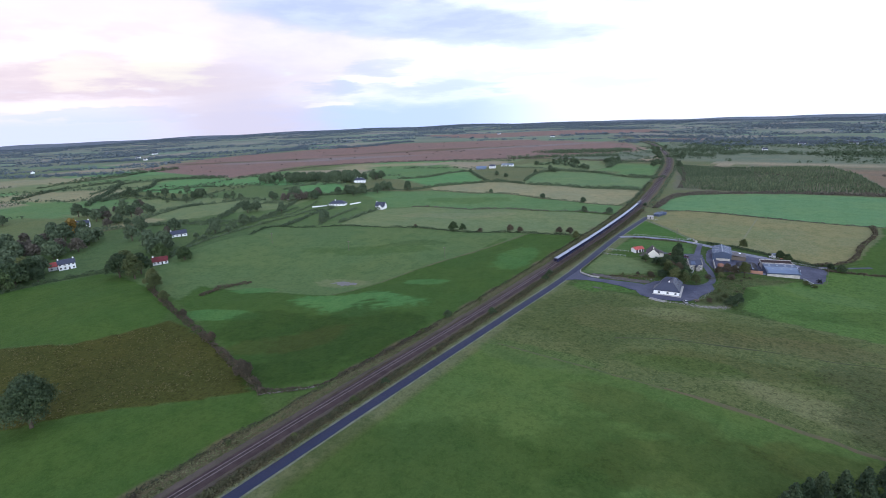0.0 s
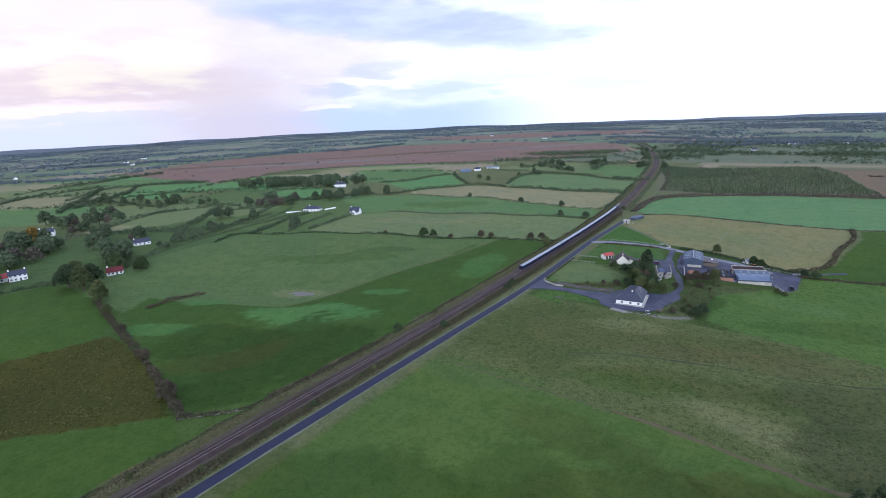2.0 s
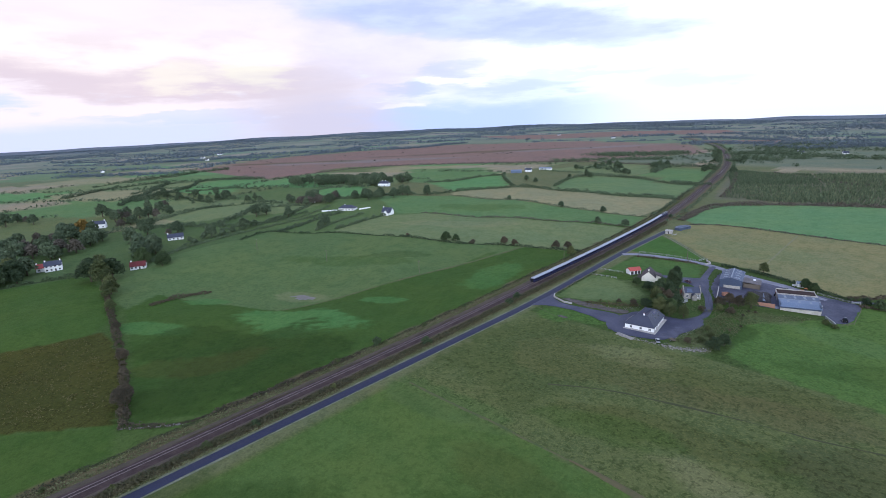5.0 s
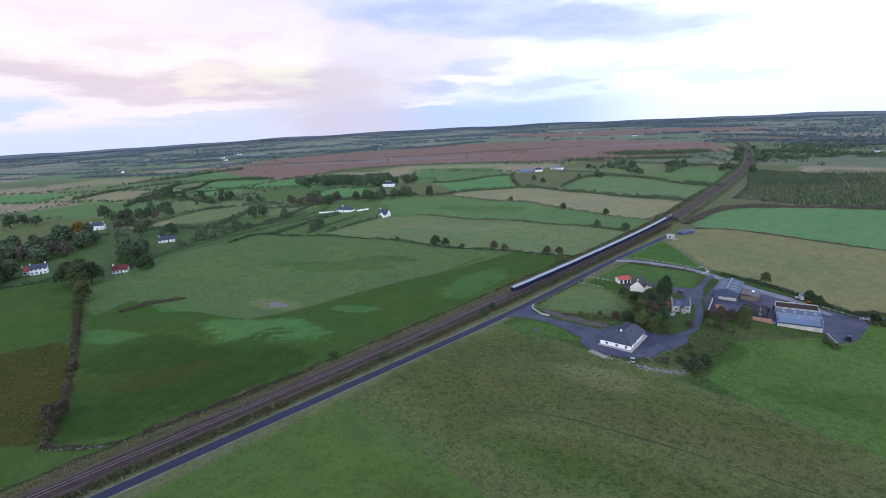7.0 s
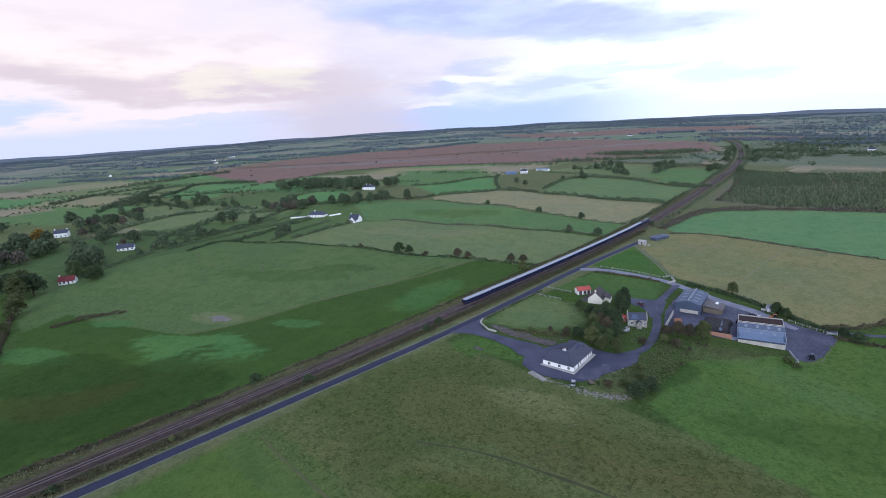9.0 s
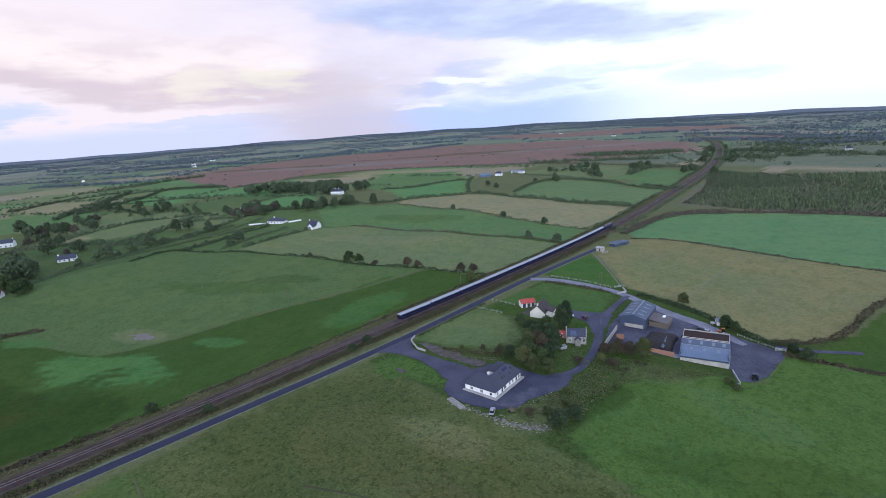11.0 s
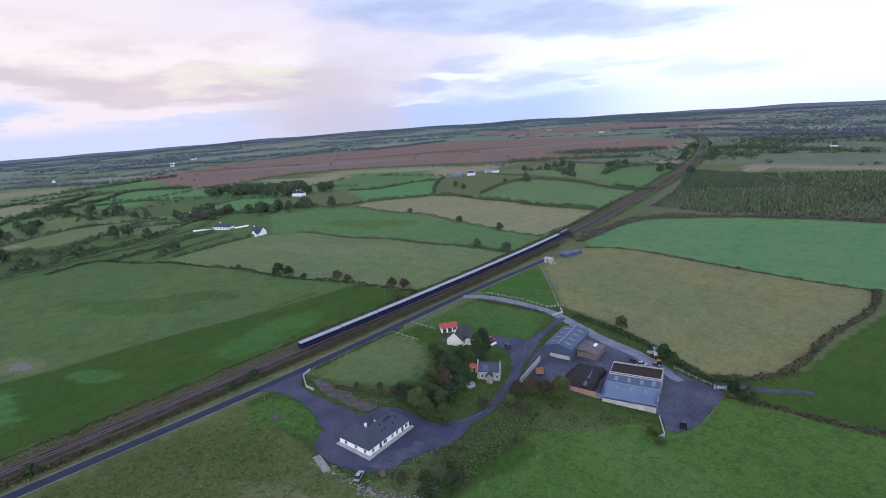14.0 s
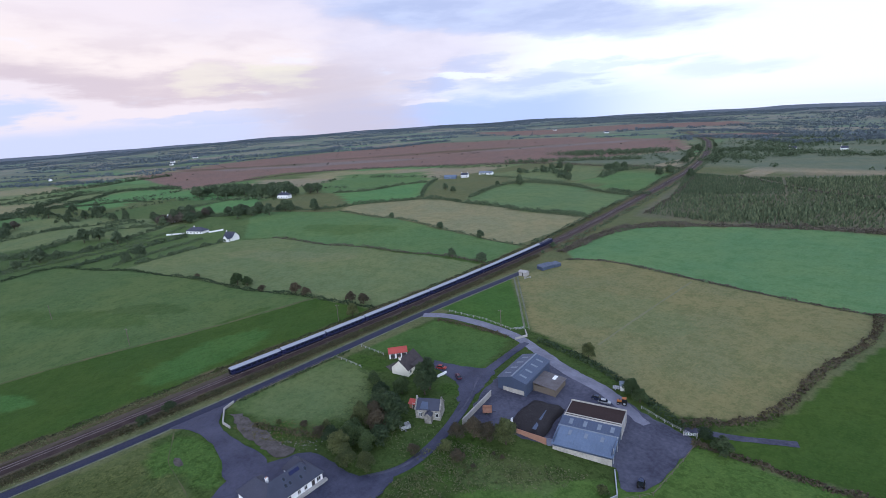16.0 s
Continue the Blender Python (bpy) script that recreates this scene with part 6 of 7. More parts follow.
def rough_growth(name, poly, count, size, mat, label, tall=0.5):
    """Tussocks, rushes and weeds: sprays close to the ground, drifting into patches, far too many to count."""
    xs, ys = [p[0] for p in poly], [p[1] for p in poly]
    x, y = rng.uniform(min(xs), max(xs), count * 4), rng.uniform(min(ys), max(ys), count * 4)
    patch = 0.6 * np.sin(x / 7.3 + 1.6 * np.sin(y / 5)) * np.sin(y / 6.1 + np.sin(x / 4)) + rng.uniform(-0.9, 0.9, len(x))
    keep = inside(x, y, poly) & (patch > 0.1)
    x, y = x[keep][:count], y[keep][:count]
    k = 4
    cx = (x[:, None] + rng.normal(0, size * 0.7, (len(x), k))).ravel()
    cy = (y[:, None] + rng.normal(0, size * 0.7, (len(x), k))).ravel()
    c = np.c_[cx, cy, land(cx, cy) + rng.uniform(0.05, tall, len(cx))]
    return tagged(new(name, leaf_mesh(name, c, np.tile((0.0, 0.0, 1.0), (len(c), 1)), size, mat)), label, "rough grass", kind="stuff")


rough_growth("tussocks", [(-330, 40), (-318, 64), (-292, 86), (-282, 122), (-240, 122), (-190, 108), (-216, 58), (-240, 20)], 1500, 0.26, M_RUSH, "brown rushes and tussocks in rough pasture", 0.6)
rough_growth("rough_grass", [(-47, 298), (-30, 296), (-26, 312), (-27, 345), (-38, 352), (-43, 332), (-42, 312)], 1700, 0.2, M_WEED, "weedy rough grass on the bank by the bungalow", 0.4)
rough_growth("rough_grass", [(-48, 344), (-28, 340), (-6, 366), (-4, 374), (-30, 364), (-44, 358)], 1300, 0.2, M_WEED, "weedy rough grass below the farmyard", 0.4)
rough_growth("rough_grass", [(-104, 312), (-92, 314), (-78, 322), (-74, 332), (-86, 332), (-100, 322)], 300, 0.2, M_RUSH, "brown weeds on spoil beside the driveway", 0.6)
rough_growth("rough_grass", [(-60, 338), (-48, 342), (-50, 362), (-64, 350)], 150, 0.16, M_WEED, "long grass round the stone cottage", 0.6)


def plantation():
    young_trees("young_plantation", [(-140, 702), (-155, 800), (-60, 830), (-90, 945), (-9, 1000), (14, 990), (44, 900), (60, 780), (66, 728), (25, 722), (-83, 692)], 2.8, 2.0, 4.6, 0.22, M_FIR, "rows of young conifers in a forestry plantation")
    young_trees("dense_plantation", [(-158, 806), (-185, 900), (-196, 955), (-95, 950), (-64, 836)], 2.6, 2.6, 3.4, 0.10, M_FIR, "dense dark block of young conifers")


plantation()


def far_clumps(name, x, y, height, width, per, leaf, mat, label):
    n = len(x)
    d = rng.normal(0, 1, (n, per, 3))
    d /= np.linalg.norm(d, axis=2)[:, :, None]
    d[:, :, 2] = np.abs(d[:, :, 2])
    s = rng.uniform(0.6, 1.35, n)[:, None]
    r = rng.uniform(0.6, 1.05, (n, per))
    c = np.stack([x[:, None] + d[:, :, 0] * r * width * s, y[:, None] + d[:, :, 1] * r * width * s, land(x, y)[:, None] + d[:, :, 2] * r * height * s], -1).reshape(-1, 3)
    return tagged(new(name, leaf_mesh(name, c, d.reshape(-1, 3), leaf, mat)), label, "woodland", kind="stuff")


BOGS = [p for c, p in FIELDS if c is BOG]
BOG_POLY = BOGS[0]


def on_bog(x, y):
    return inside(x, y, BOGS[0]) | inside(x, y, BOGS[1]) | inside(x, y, BOGS[2])


def far_country():
    """Hedges on the borders of the far fields, woods in some of them, scrub in the distance."""
    xs, ys = [], []
    for row in range(-30, 60):
        for u in np.arange(-6200, 4200, 9.0):
            xs.append((u, row * CELL_V))
        off = 0.37 * ((row * 7.13) % 2.7)
        for col in range(-36, 26):
            u = (col - off) * CELL_U
            for v in np.arange(row * CELL_V, (row + 1) * CELL_V, 9.0):
                xs.append((u, v))
    g = np.array(xs)
    x, y = g[:, 0] * math.cos(SKEW) - g[:, 1] * math.sin(SKEW), g[:, 0] * math.sin(SKEW) + g[:, 1] * math.cos(SKEW)
    for _ in range(2):
        wx, wy = warp(x, y)
        x1, y1 = g[:, 0] * math.cos(SKEW) - g[:, 1] * math.sin(SKEW) - wx, g[:, 0] * math.sin(SKEW) + g[:, 1] * math.cos(SKEW) - wy
        x, y = x1, y1
    far = np.hypot(x, y)
    az = np.degrees(np.arctan2(-x, y))
    seen = (az > -22) & (az < 100) & (far < 4900) & wild(x, y) & ~on_bog(x, y) & (np.abs(x - np.interp(y, LINE_Y, LINE_X)) > 18)
    thick = np.sin(x / 170 + 1) * np.sin(y / 210) + 0.6 * np.sin((0.7 * x - y) / 95) + rng.uniform(-0.15, 0.15, len(x))
    keep = seen & (thick > np.where(far < 1500, -0.2, 0.15))
    x, y, far = x[keep], y[keep], far[keep]
    near = far < 1500
    x, y = x + rng.uniform(-4, 4, len(x)), y + rng.uniform(-4, 4, len(x))
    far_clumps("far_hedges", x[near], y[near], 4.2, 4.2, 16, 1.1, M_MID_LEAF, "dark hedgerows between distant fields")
    # from here on the leaf colour carries painted haze
    far_clumps("far_hedges", x[~near], y[~near], 4.5, 7.0, 8, 2.3, M_FAR, "hedgerows near the horizon, blued for haze")
    # long woods lying across the view, thicker towards the horizon
    wx, wy = [], []
    for k in range(150):
        a, r = math.radians(rng.uniform(-18, 96)), 1250 + 3500 * math.sqrt(rng.uniform(0, 1))
        turn = math.pi / 2 + a + rng.uniform(-0.35, 0.35)
        long, half = rng.uniform(90, 330), rng.uniform(14, 46)
        n = int(long * half / 75)
        u, v = rng.uniform(-long, long, n), rng.normal(0, half * 0.5, n) * (0.6 + 0.4 * np.sin(np.linspace(0, 9, n)))
        wx.append(-r * math.sin(a) + u * math.cos(turn - math.pi / 2) - v * math.sin(turn - math.pi / 2))
        wy.append(r * math.cos(a) + u * math.sin(turn - math.pi / 2) + v * math.cos(turn - math.pi / 2))
    x, y = np.concatenate(wx), np.concatenate(wy)
    keep = wild(x, y) & ~on_bog(x, y) & (np.hypot(x, y) > 1150) & (np.abs(x - np.interp(y, LINE_Y, LINE_X)) > 22)
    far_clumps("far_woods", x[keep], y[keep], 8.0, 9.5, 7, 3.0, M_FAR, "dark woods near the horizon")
    # scrub to the right of the line behind the plantation
    n = 3200
    x, y = rng.uniform(-420, 560, n), rng.uniform(1075, 1700, n)
    k = (x > -215 - 0.31 * (y - 1060)) & (np.sin(x / 45) + np.sin(y / 38) + rng.uniform(-1, 1, n) > 0.25)
    far_clumps("far_scrub", x[k], y[k], 6.5, 6.0, 22, 1.2, M_MID_LEAF, "clumps of green scrub behind the plantation")
    # belts of wood along field ends and bog edges
    for line, half, step in (
        ([(-1659, 533), (-1599, 573), (-1578, 615)], 14, 3.0), ([(-1581, 376), (-1458, 448), (-1345, 506), (-1278, 546)], 22, 2.0), ([(-1206, 431), (-1208, 509), (-1233, 580), (-1244, 653)], 16, 2.0),
        ([(-1382, 1274), (-1299, 1374), (-1315, 1502), (-1326, 1525), (-1305, 1617)], 26, 1.2), ([(-1513, 1081), (-1492, 1192), (-1626, 1362)], 30, 1.2),
        ([(-556, 1025), (-501, 1066), (-426, 1111), (-350, 1140)], 16, 1.5), ([(-542, 1200), (-445, 1253), (-390, 1303)], 45, 0.5),
        ([(-240, 1124), (-233, 1209), (-186, 1163)], 20, 1.2), ([(-280, 1305), (-240, 1340), (-168, 1308)], 26, 1.0), ([(-298, 1595), (-181, 1492), (-130, 1566), (-84, 1614), (60, 1600)], 24, 1.2),
        ([(-162, 1216), (-136, 1309), (-41, 1244), (60, 1260)], 16, 2.0), ([(-632, 1992), (-472, 2007), (-280, 1803), (-113, 1860), (100, 1850)], 30, 1.2), ([(-1970, 706), (-1717, 803), (-1770, 909), (-1546, 911)], 20, 2.0),
        ([(-520, 1720), (-330, 1700), (-150, 1680), (100, 1700), (250, 1720)], 26, 0.8), ([(30, 1270), (120, 1260), (220, 1270)], 26, 0.8), ([(-427, 911), (-387, 935), (-335, 880)], 8, 3.0), ([(-303, 927), (-310, 990)], 6, 3.0),
    ):
        p = smooth_line(line, step)
        q = p + rng.normal(0, half * 0.5, p.shape)
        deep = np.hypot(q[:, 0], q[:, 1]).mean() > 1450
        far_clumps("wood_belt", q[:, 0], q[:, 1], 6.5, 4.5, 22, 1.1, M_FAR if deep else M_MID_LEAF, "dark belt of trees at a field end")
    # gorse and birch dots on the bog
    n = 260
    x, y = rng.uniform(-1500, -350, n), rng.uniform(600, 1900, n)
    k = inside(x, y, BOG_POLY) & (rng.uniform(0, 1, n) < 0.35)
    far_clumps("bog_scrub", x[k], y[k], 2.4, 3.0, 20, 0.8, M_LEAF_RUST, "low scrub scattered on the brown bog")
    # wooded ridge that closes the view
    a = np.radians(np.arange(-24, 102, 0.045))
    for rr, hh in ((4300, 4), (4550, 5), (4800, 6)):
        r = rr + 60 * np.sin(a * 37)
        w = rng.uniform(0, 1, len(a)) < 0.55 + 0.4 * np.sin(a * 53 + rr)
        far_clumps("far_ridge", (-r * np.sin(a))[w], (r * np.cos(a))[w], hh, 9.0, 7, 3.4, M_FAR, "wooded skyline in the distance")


far_country()


# ---- small things ----
def fence(pts, label, spacing=3.0, height=1.15, rails=2, mat=None):
    """Posts with rails between them."""
    mat = mat or M_WOOD
    f = thing("fence", *pts[0], 0, label, "fence")
    x0, y0, z0 = f.matrix_basis.translation
    p = []
    for (ax, ay), (bx, by) in zip(pts, pts[1:]):
        k = max(1, round(math.hypot(bx - ax, by - ay) / spacing))
        p += [(ax + (bx - ax) * i / k, ay + (by - ay) * i / k) for i in range(k)]
    p.append(pts[-1])
    post = finish(box(-0.08, 0.08, -0.08, 0.08, -0.4, height), "post", mat)
    q = [Vector((x - x0, y - y0, z_at(x, y) - z0)) for x, y in p]
    for c in q:
        part("post", post, None, f).matrix_basis = Matrix.Translation(c)
    for a, b in zip(q, q[1:]):
        for i in range(rails):
            up = Vector((0, 0, height * (0.92 - 0.4 * i)))
            bm = bmesh.new()
            tube(bm, a + up, b + up, 0.05, 0.05, 4)
            part("rail", bm, mat, f)
    return f


PALE = material("pale_weathered_wood", (0.42, 0.42, 0.40), 0.85, 0.3, (0.6, 5.0), 0.2)
fence([(-120.7, 365.2), (-105.2, 366.7)], "pale timber garden fence across the paddock", mat=PALE)
fence([(-121.3, 378.6), (-106.8, 379.7)], "pale timber garden fence across the paddock", mat=PALE)
fence([(-120, 321), (-121, 335), (-121.8, 362)], "post and rail fence along the road", 4.0)
fence([(13, 410), (13, 398), (12.5, 379), (8, 372)], "post and rail fence round the farmyard", 3.5)
fence([(-8, 415), (4, 412), (12, 411)], "post and rail fence above the ditch", 3.0, mat=PALE)
fence([(-74, 440), (-80, 434), (-96, 435), (-118, 432)], "pale post and rail fence beside the lane", 3.5, mat=PALE)

structure("field_track", strip("field_track", [(7, 412.5), (10, 415), (15, 416.2), (20.5, 418.6), (27, 421.7), (36, 426)], [(-1.6, 0.05), (-1.2, 0.10), (1.2, 0.10), (1.6, 0.05)], M_GRAVEL, 1.5, 0.5), "grey gravel track leaving the farmyard gate", "track")
structure("field_track", strip("field_track", [(-125, 496), (-108, 477), (-90, 457), (-76, 441)], [(-1.3, 0.06), (-0.5, 0.07)], M_EDGE, 2.0, 0.15), "pale wheel rut along the hay field", "track")
structure("field_track", strip("field_track", [(-125, 496), (-108, 477), (-90, 457), (-76, 441)], [(0.7, 0.07), (1.6, 0.06)], M_EDGE, 2.0, 0.15), "pale wheel rut along the hay field", "track")
M_TRAIL = material("trodden_grass", (0.20, 0.19, 0.11), 0.9, 0.3, (0.2, 1.5), 0.3, second=(0.13, 0.14, 0.07))
structure("field_path", strip("field_path", [(-42, 446), (-41, 490), (-40, 543)], [(-0.5, 0.05), (0.5, 0.05)], M_TRAIL, 2.0, 0.25), "trodden line across the hay field", "path")
M_OLDBANK = material("old_bank_grass", (0.115, 0.104, 0.050), 0.9, 0.25, (0.15, 1.0), 0.3, second=(0.052, 0.086, 0.026))
M_WORNBANK = material("worn_bank_earth", (0.125, 0.100, 0.055), 0.9, 0.25, (0.3, 1.6), 0.3, second=(0.072, 0.082, 0.034))
M_RUT = material("worn_rut_grass", (0.070, 0.068, 0.034), 0.9, 0.2, (0.15, 1.0), 0.3, second=(0.045, 0.055, 0.024))
structure("old_field_bank", strip("old_field_bank", [(-112, 195.4), (-96, 194), (-79, 193.9), (-64, 194), (-48, 193), (-38, 192)], [(-0.5, 0.02), (-0.1, 0.15), (0.2, 0.12), (0.5, 0.02)], M_OLDBANK, 1.5, 0.4), "low worn bank of an old field edge", "bank")
structure("old_field_bank", strip("old_field_bank", [(-38, 192), (-30, 191.5), (-11, 190), (3, 187.6), (15, 187), (24, 183), (40, 186)], [(-1.0, 0.02), (-0.2, 0.3), (0.4, 0.2), (1.0, 0.02)], M_WORNBANK, 1.5, 0.7), "low bank of bare brown earth and dry grass", "bank")
structure("lawn_edge", strip("lawn_edge", [(-121, 298.5), (-111, 294.5), (-102, 290.2), (-91, 289.8), (-82, 289.2), (-72, 287.8)], [(-0.22, 0.05), (0.2, 0.05)], M_OLDBANK, 1.5, 0.3), "pale worn edge of the lawn", "edge")
paved("soil_patch", [(-103, 292.4), (-99, 294.2), (-95.5, 293.4), (-97, 291.6), (-101, 291.2)], M_SPOIL, "patch of bare soil at the lawn edge", "soil", 0.08, 0.4)
structure("old_rut", strip("old_rut", [(-68, 228), (-50, 237), (-34, 242), (-10, 247), (10, 249.5), (30, 254), (60, 262)], [(-0.45, 0.02), (0.0, 0.05), (0.45, 0.02)], M_RUT, 1.5, 0.5), "faint rut worn across the sheep pasture", "track")
structure("old_field_bank", strip("old_field_bank", [(-198, 405), (-203, 370), (-222, 300), (-231, 246), (-245, 215)], [(-1.0, 0.02), (-0.2, 0.3), (0.4, 0.2), (1.0, 0.02)], M_OLDBANK, 1.5, 0.6), "low worn bank of an old field edge", "bank")


def stones(name, pts, count, lo, hi, spread, label):
    """A spill of loose stones along a line, far too many to count."""
    p = smooth_line(pts, 0.5)
    v, q = [], []
    unit = np.array([(1, 0, 0), (0, 1, 0), (-1, 0, 0), (0, -1, 0), (0, 0, 1), (0, 0, -0.6)], float)
    tri = np.array([(0, 1, 4), (1, 2, 4), (2, 3, 4), (3, 0, 4), (1, 0, 5), (2, 1, 5), (3, 2, 5), (0, 3, 5)])
    for k in range(count):
        c = p[int(rng.integers(len(p)))] + rng.normal(0, spread, 2)
        r = rng.uniform(lo, hi)
        a = rng.uniform(0, 6.28)
        u = unit * (r, r * rng.uniform(0.6, 1.0), r * rng.uniform(0.5, 0.8)) * rng.uniform(0.75, 1.2, (6, 1))
        u = np.c_[u[:, 0] * math.cos(a) - u[:, 1] * math.sin(a), u[:, 0] * math.sin(a) + u[:, 1] * math.cos(a), u[:, 2]]
        v.append(u + (c[0], c[1], z_at(*c) + r * 0.25))
        q.append(tri + 6 * k)
    mesh = mesh_from(bpy.data.meshes.new(name), np.vstack(v), np.vstack(q))
    mesh.materials.append(M_RUBBLE)
    return tagged(new(name, mesh), label, "rubble", kind="stuff")


M_RUBBLE = material("rubble_stone", (0.30, 0.285, 0.26), 0.9, 0.3, (0.5, 3.0), 0.3, second=(0.12, 0.11, 0.095), island=0.7)
stones("rubble", [(-66, 288.5), (-58, 289), (-50, 290), (-45, 289.5)], 130, 0.12, 0.5, 0.8, "broken stone rubble along the forecourt edge")
stones("rubble", [(-47, 291), (-41, 291), (-35, 294), (-31, 297)], 330, 0.14, 0.5, 1.1, "heap of pale field stones at the pasture edge")
stones("rubble", [(-46, 301), (-44, 311), (-43, 320)], 70, 0.12, 0.4, 0.7, "broken stone rubble along the forecourt edge")
stones("rubble", [(-100, 314), (-90, 317), (-80, 321), (-75, 326)], 140, 0.12, 0.4, 1.2, "grey stone spoil beside the driveway")
stones("rubble", [(-170, 107), (-163, 113), (-155, 123)], 120, 0.15, 0.45, 0.4, "tumbled dry-stone wall at the field corner")


def utility_pole(x, y, turn, high=9.0):
    t = thing("utility_pole", x, y, turn, "weathered wooden electricity pole in the pasture", "utility pole", "electricity poles")
    bm = bmesh.new()
    tube(bm, (0, 0, -0.5), (0, 0, high), 0.17, 0.12, 9)
    part("pole", bm, M_WOOD, t)
    part("crossarm", box(-1.1, 1.1, -0.07, 0.07, high - 0.6, high - 0.45), M_WOOD, t)
    for px in (-1.0, 0.0, 1.0):
        bm = bmesh.new()
        bmesh.ops.create_cone(bm, cap_ends=True, segments=8, radius1=0.08, radius2=0.05, depth=0.25, matrix=pose(px, 0, high - 0.32))
        part("insulator", bm, M_CONCRETE, t)


for px, py in ((-223, 310), (-305, 290), (-155, 389), (-85, 433), (-380, 272)):
    utility_pole(px, py, 15)


def wheel(parent, x, y, r, w, z=0.0):
    bm = bmesh.new()
    bmesh.ops.create_cone(bm, cap_ends=True, segments=18, radius1=r, radius2=r, depth=w, matrix=pose(x, y, z + r, 90))
    wh = part("wheel", bm, M_TYRE, parent)
    bm = bmesh.new()
    bmesh.ops.create_cone(bm, cap_ends=True, segments=12, radius1=r * 0.55, radius2=r * 0.55, depth=w + 0.03, matrix=pose(x, y, z + r, 90))
    part("rim", bm, M_GALV, wh)


def car(x, y, turn, paint, label):
    c = thing("car", x, y, turn, label, "car", z=z_at(x, y) + 0.16)
    lower = [[(-0.82, 0.3), (-0.86, 0.65), (-0.8, 0.9), (0.8, 0.9), (0.86, 0.65), (0.82, 0.3)]] * 2
    nose = [(p[0] * 0.92, 0.3 + (p[1] - 0.3) * 0.75) for p in lower[0]]
    part("body", loft([nose, lower[0], lower[0], nose], (-2.1, -1.7, 1.6, 2.15)), paint, c)
    base = [(-0.78, 0.88), (-0.6, 1.42), (0.6, 1.42), (0.78, 0.88)]
    flat_ = [(p[0], 0.89) for p in base]
    part("glasshouse", loft([flat_, base, base, flat_], (-1.9, -1.2, 0.5, 1.15)), M_GLASS, c, "dark car windows")
    part("roof", box(-1.15, 0.45, -0.6, 0.6, 1.42, 1.47), paint, c)
    for wx in (-1.3, 1.35):
        for wy in (-0.78, 0.78):
            wheel(c, wx, wy, 0.32, 0.2)


def tractor(x, y, turn, paint, label):
    c = thing("tractor", x, y, turn, label, "tractor", z=z_at(x, y) + 0.16)
    part("bonnet", box(0.1, 1.9, -0.4, 0.4, 0.9, 1.55, bevel=0.08), paint, c)
    part("chassis", box(-1.0, 1.7, -0.3, 0.3, 0.5, 0.9), M_BLACK, c)
    part("cab", loft([[(-0.7, 1.0), (-0.62, 2.4), (0.62, 2.4), (0.7, 1.0)]] * 2, (-1.2, 0.1)), M_GLASS, c, "glazed cab")
    part("cab_roof", box(-1.3, 0.2, -0.75, 0.75, 2.4, 2.55, bevel=0.04), paint, c)
    bm = bmesh.new()
    tube(bm, (1.0, 0.3, 1.5), (1.0, 0.3, 2.4), 0.05, 0.05, 7)
    part("exhaust", bm, M_BLACK, c)
    for s_ in (-0.85, 0.85):
        wheel(c, -0.75, s_, 0.8, 0.45)
        wheel(c, 1.35, s_ * 0.9, 0.5, 0.32)


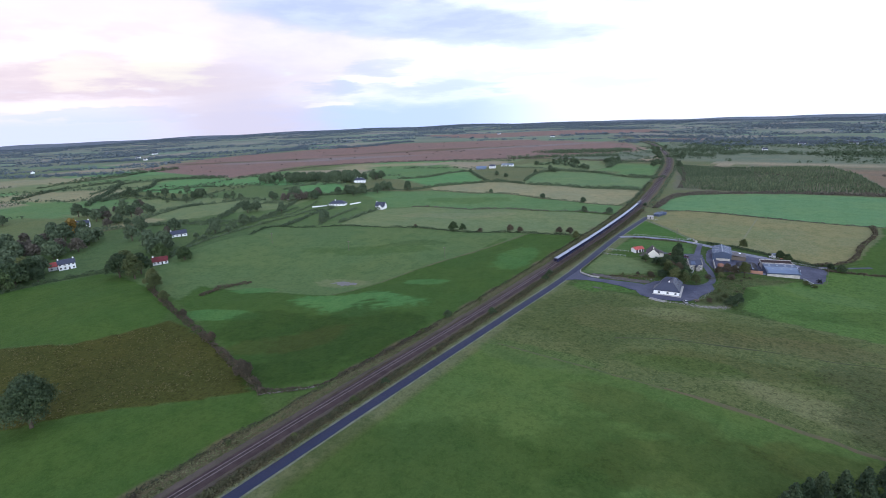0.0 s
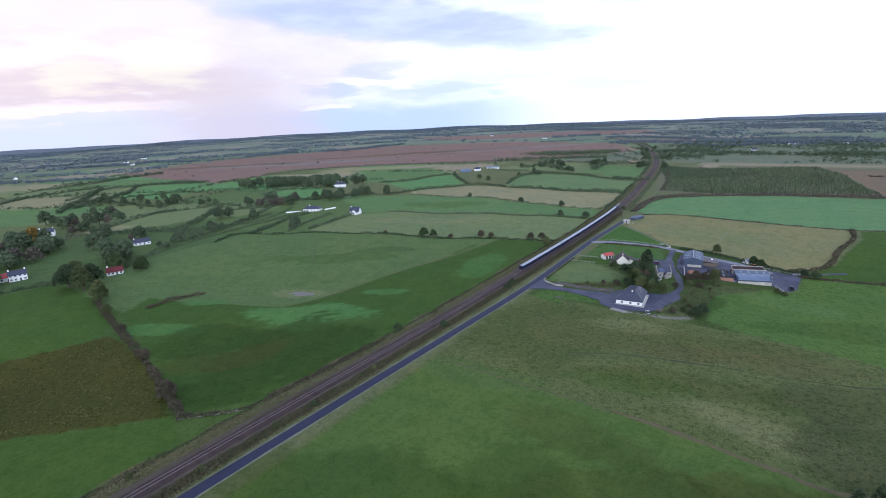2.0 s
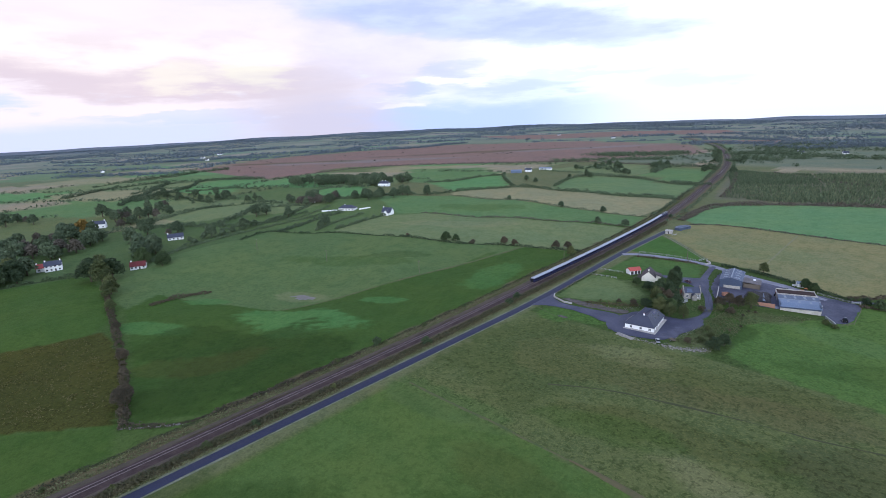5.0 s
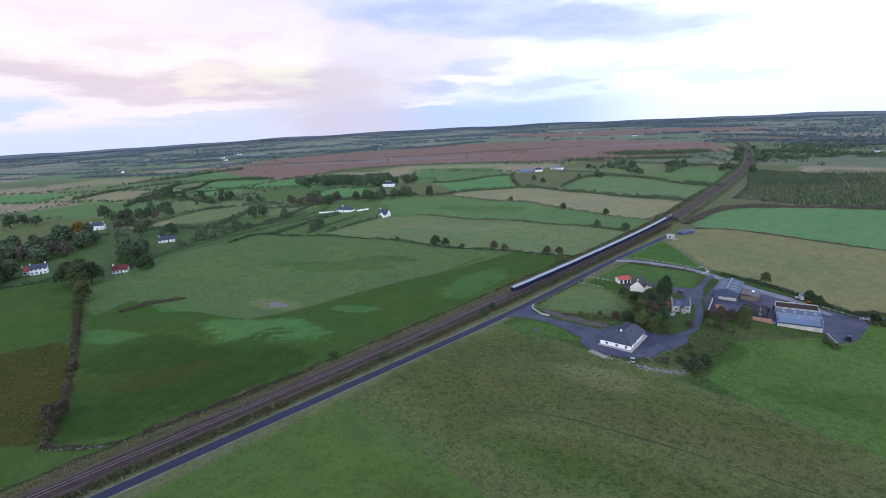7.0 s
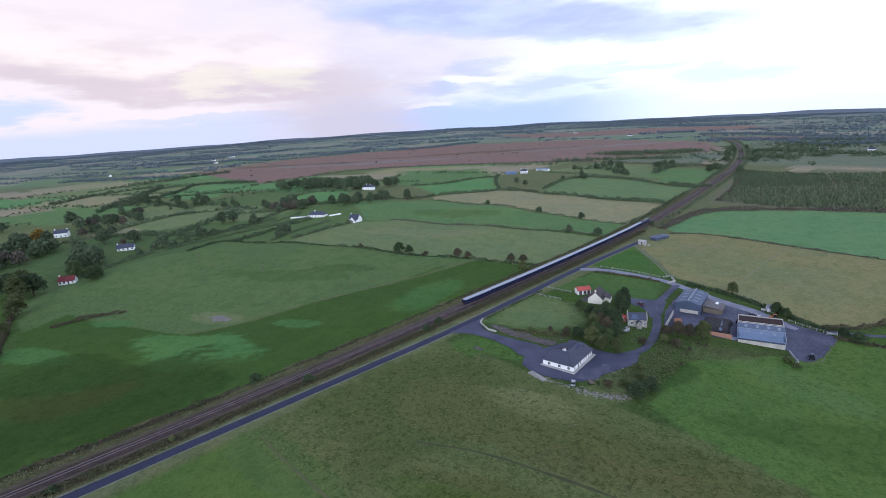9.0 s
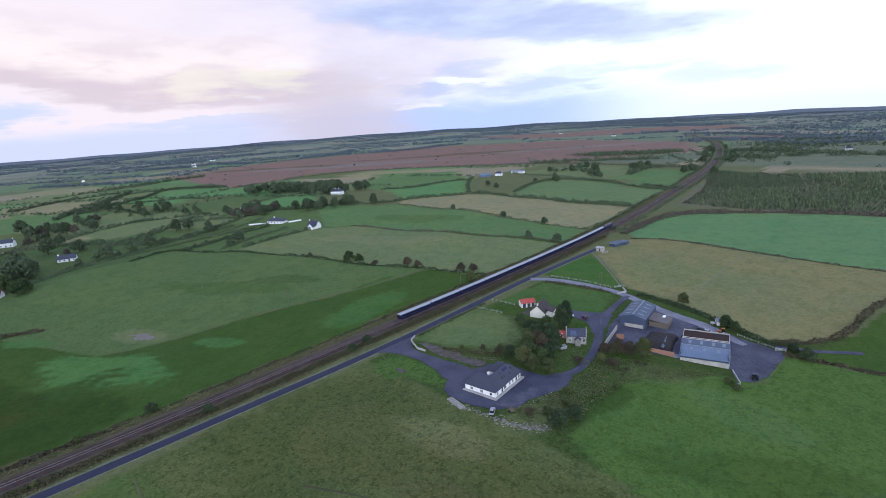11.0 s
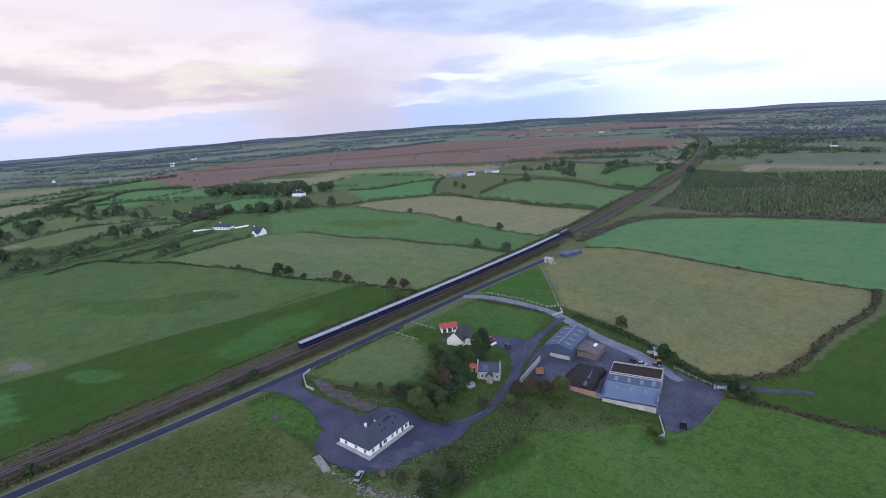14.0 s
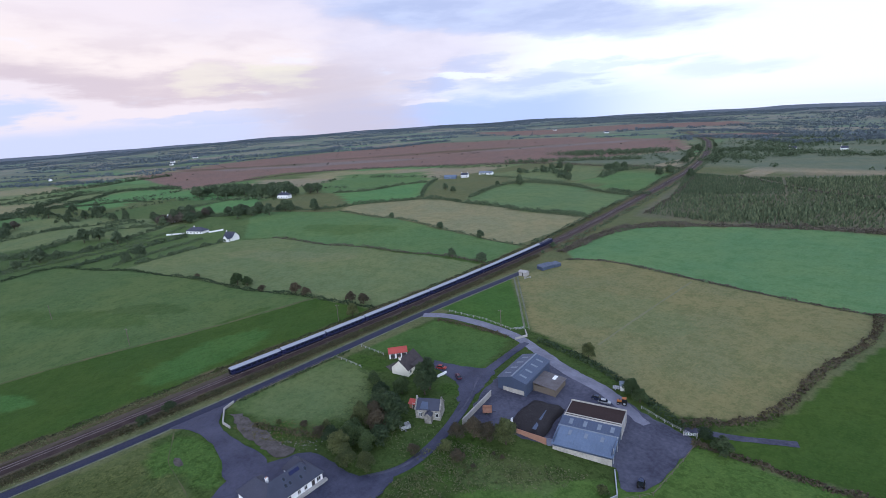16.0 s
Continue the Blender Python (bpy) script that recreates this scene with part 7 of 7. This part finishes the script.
def trailer(x, y, turn, paint, label, wide=2.0, long=3.4, high=1.3):
    c = thing("trailer", x, y, turn, label, "trailer", z=z_at(x, y) + 0.16)
    part("bed", box(-long / 2, long / 2, -wide / 2, wide / 2, 0.6, 0.75), paint, c)
    for x0, x1, y0, y1 in ((-long / 2, long / 2, -wide / 2, -wide / 2 + 0.08), (-long / 2, long / 2, wide / 2 - 0.08, wide / 2), (-long / 2, -long / 2 + 0.08, -wide / 2, wide / 2), (long / 2 - 0.08, long / 2, -wide / 2, wide / 2)):
        part("side_panel", box(x0, x1, y0, y1, 0.75, 0.75 + high), paint, c)
    bm = bmesh.new()
    tube(bm, (long / 2, 0, 0.6), (long / 2 + 1.4, 0, 0.5), 0.06, 0.06, 6)
    part("drawbar", bm, M_BLACK, c)
    for s_ in (-1, 1):
        wheel(c, -0.2, s_ * (wide / 2 + 0.12), 0.35, 0.22)


car(-79, 387.5, 20, M_RED, "red car parked beside the cottage")
car(-69, 387, 150, material("plum_car_paint", (0.10, 0.03, 0.05), 0.3, 0.4, (0.8, 4.0), 0.0), "dark plum car parked in the cottage yard")
tractor(-24, 397, 60, M_RED, "red loader tractor beside the silage")
tractor(8.5, 380, 110, M_BLUECAR, "dark blue tractor at the yard edge")
tractor(-14, 413, 200, M_ORANGE, "orange tractor behind the cattle shed")
car(-22, 410, 10, M_BLUECAR, "dark blue car parked behind the shed")
car(-19, 409.5, 15, M_SILVER, "silver car parked behind the shed")
trailer(-45.5, 377, 40, M_RUSTWALL, "rust-red livestock trailer in the yard", 2.2, 3.2, 1.6)
trailer(-59, 351, 70, M_SILVER, "pale old trailer abandoned in rough grass")
trailer(-20, 420, 20, M_SILVER, "pale trailer on the farm lane verge", 1.6, 2.4, 0.4)
car(-50.5, 292.5, 120, M_SILVER, "silver car parked on the forecourt")
trailer(-45.8, 297.5, 150, M_WOOD, "old timber trailer at the forecourt edge", 1.6, 2.6, 0.3)
house(-66.5, 362.5, 20, 3.6, 2.8, 2.0, 2.8, "small rusty red tin hut beside the stone cottage", M_RUSTWALL, M_REDROOF, chimneys=0, windows=1, name="hut")


def steel_gate(x, y, turn, label, wide=4.0):
    g = thing("gate", x, y, turn, label, "gate", "farm gates")
    for px in (-wide / 2, wide / 2):
        part("post", box(px - 0.09, px + 0.09, -0.09, 0.09, -0.4, 1.5), M_CONCRETE, g)
    for k in range(5):
        bm = bmesh.new()
        tube(bm, (-wide / 2, 0, 0.3 + 0.22 * k), (wide / 2, 0, 0.3 + 0.22 * k), 0.03, 0.03, 6)
        part("bar", bm, M_GALV, g)


steel_gate(10, 411, 30, "galvanised steel field gate")
steel_gate(-77, 437, 60, "galvanised steel field gate")
steel_gate(-117, 497, 60, "galvanised steel field gate")
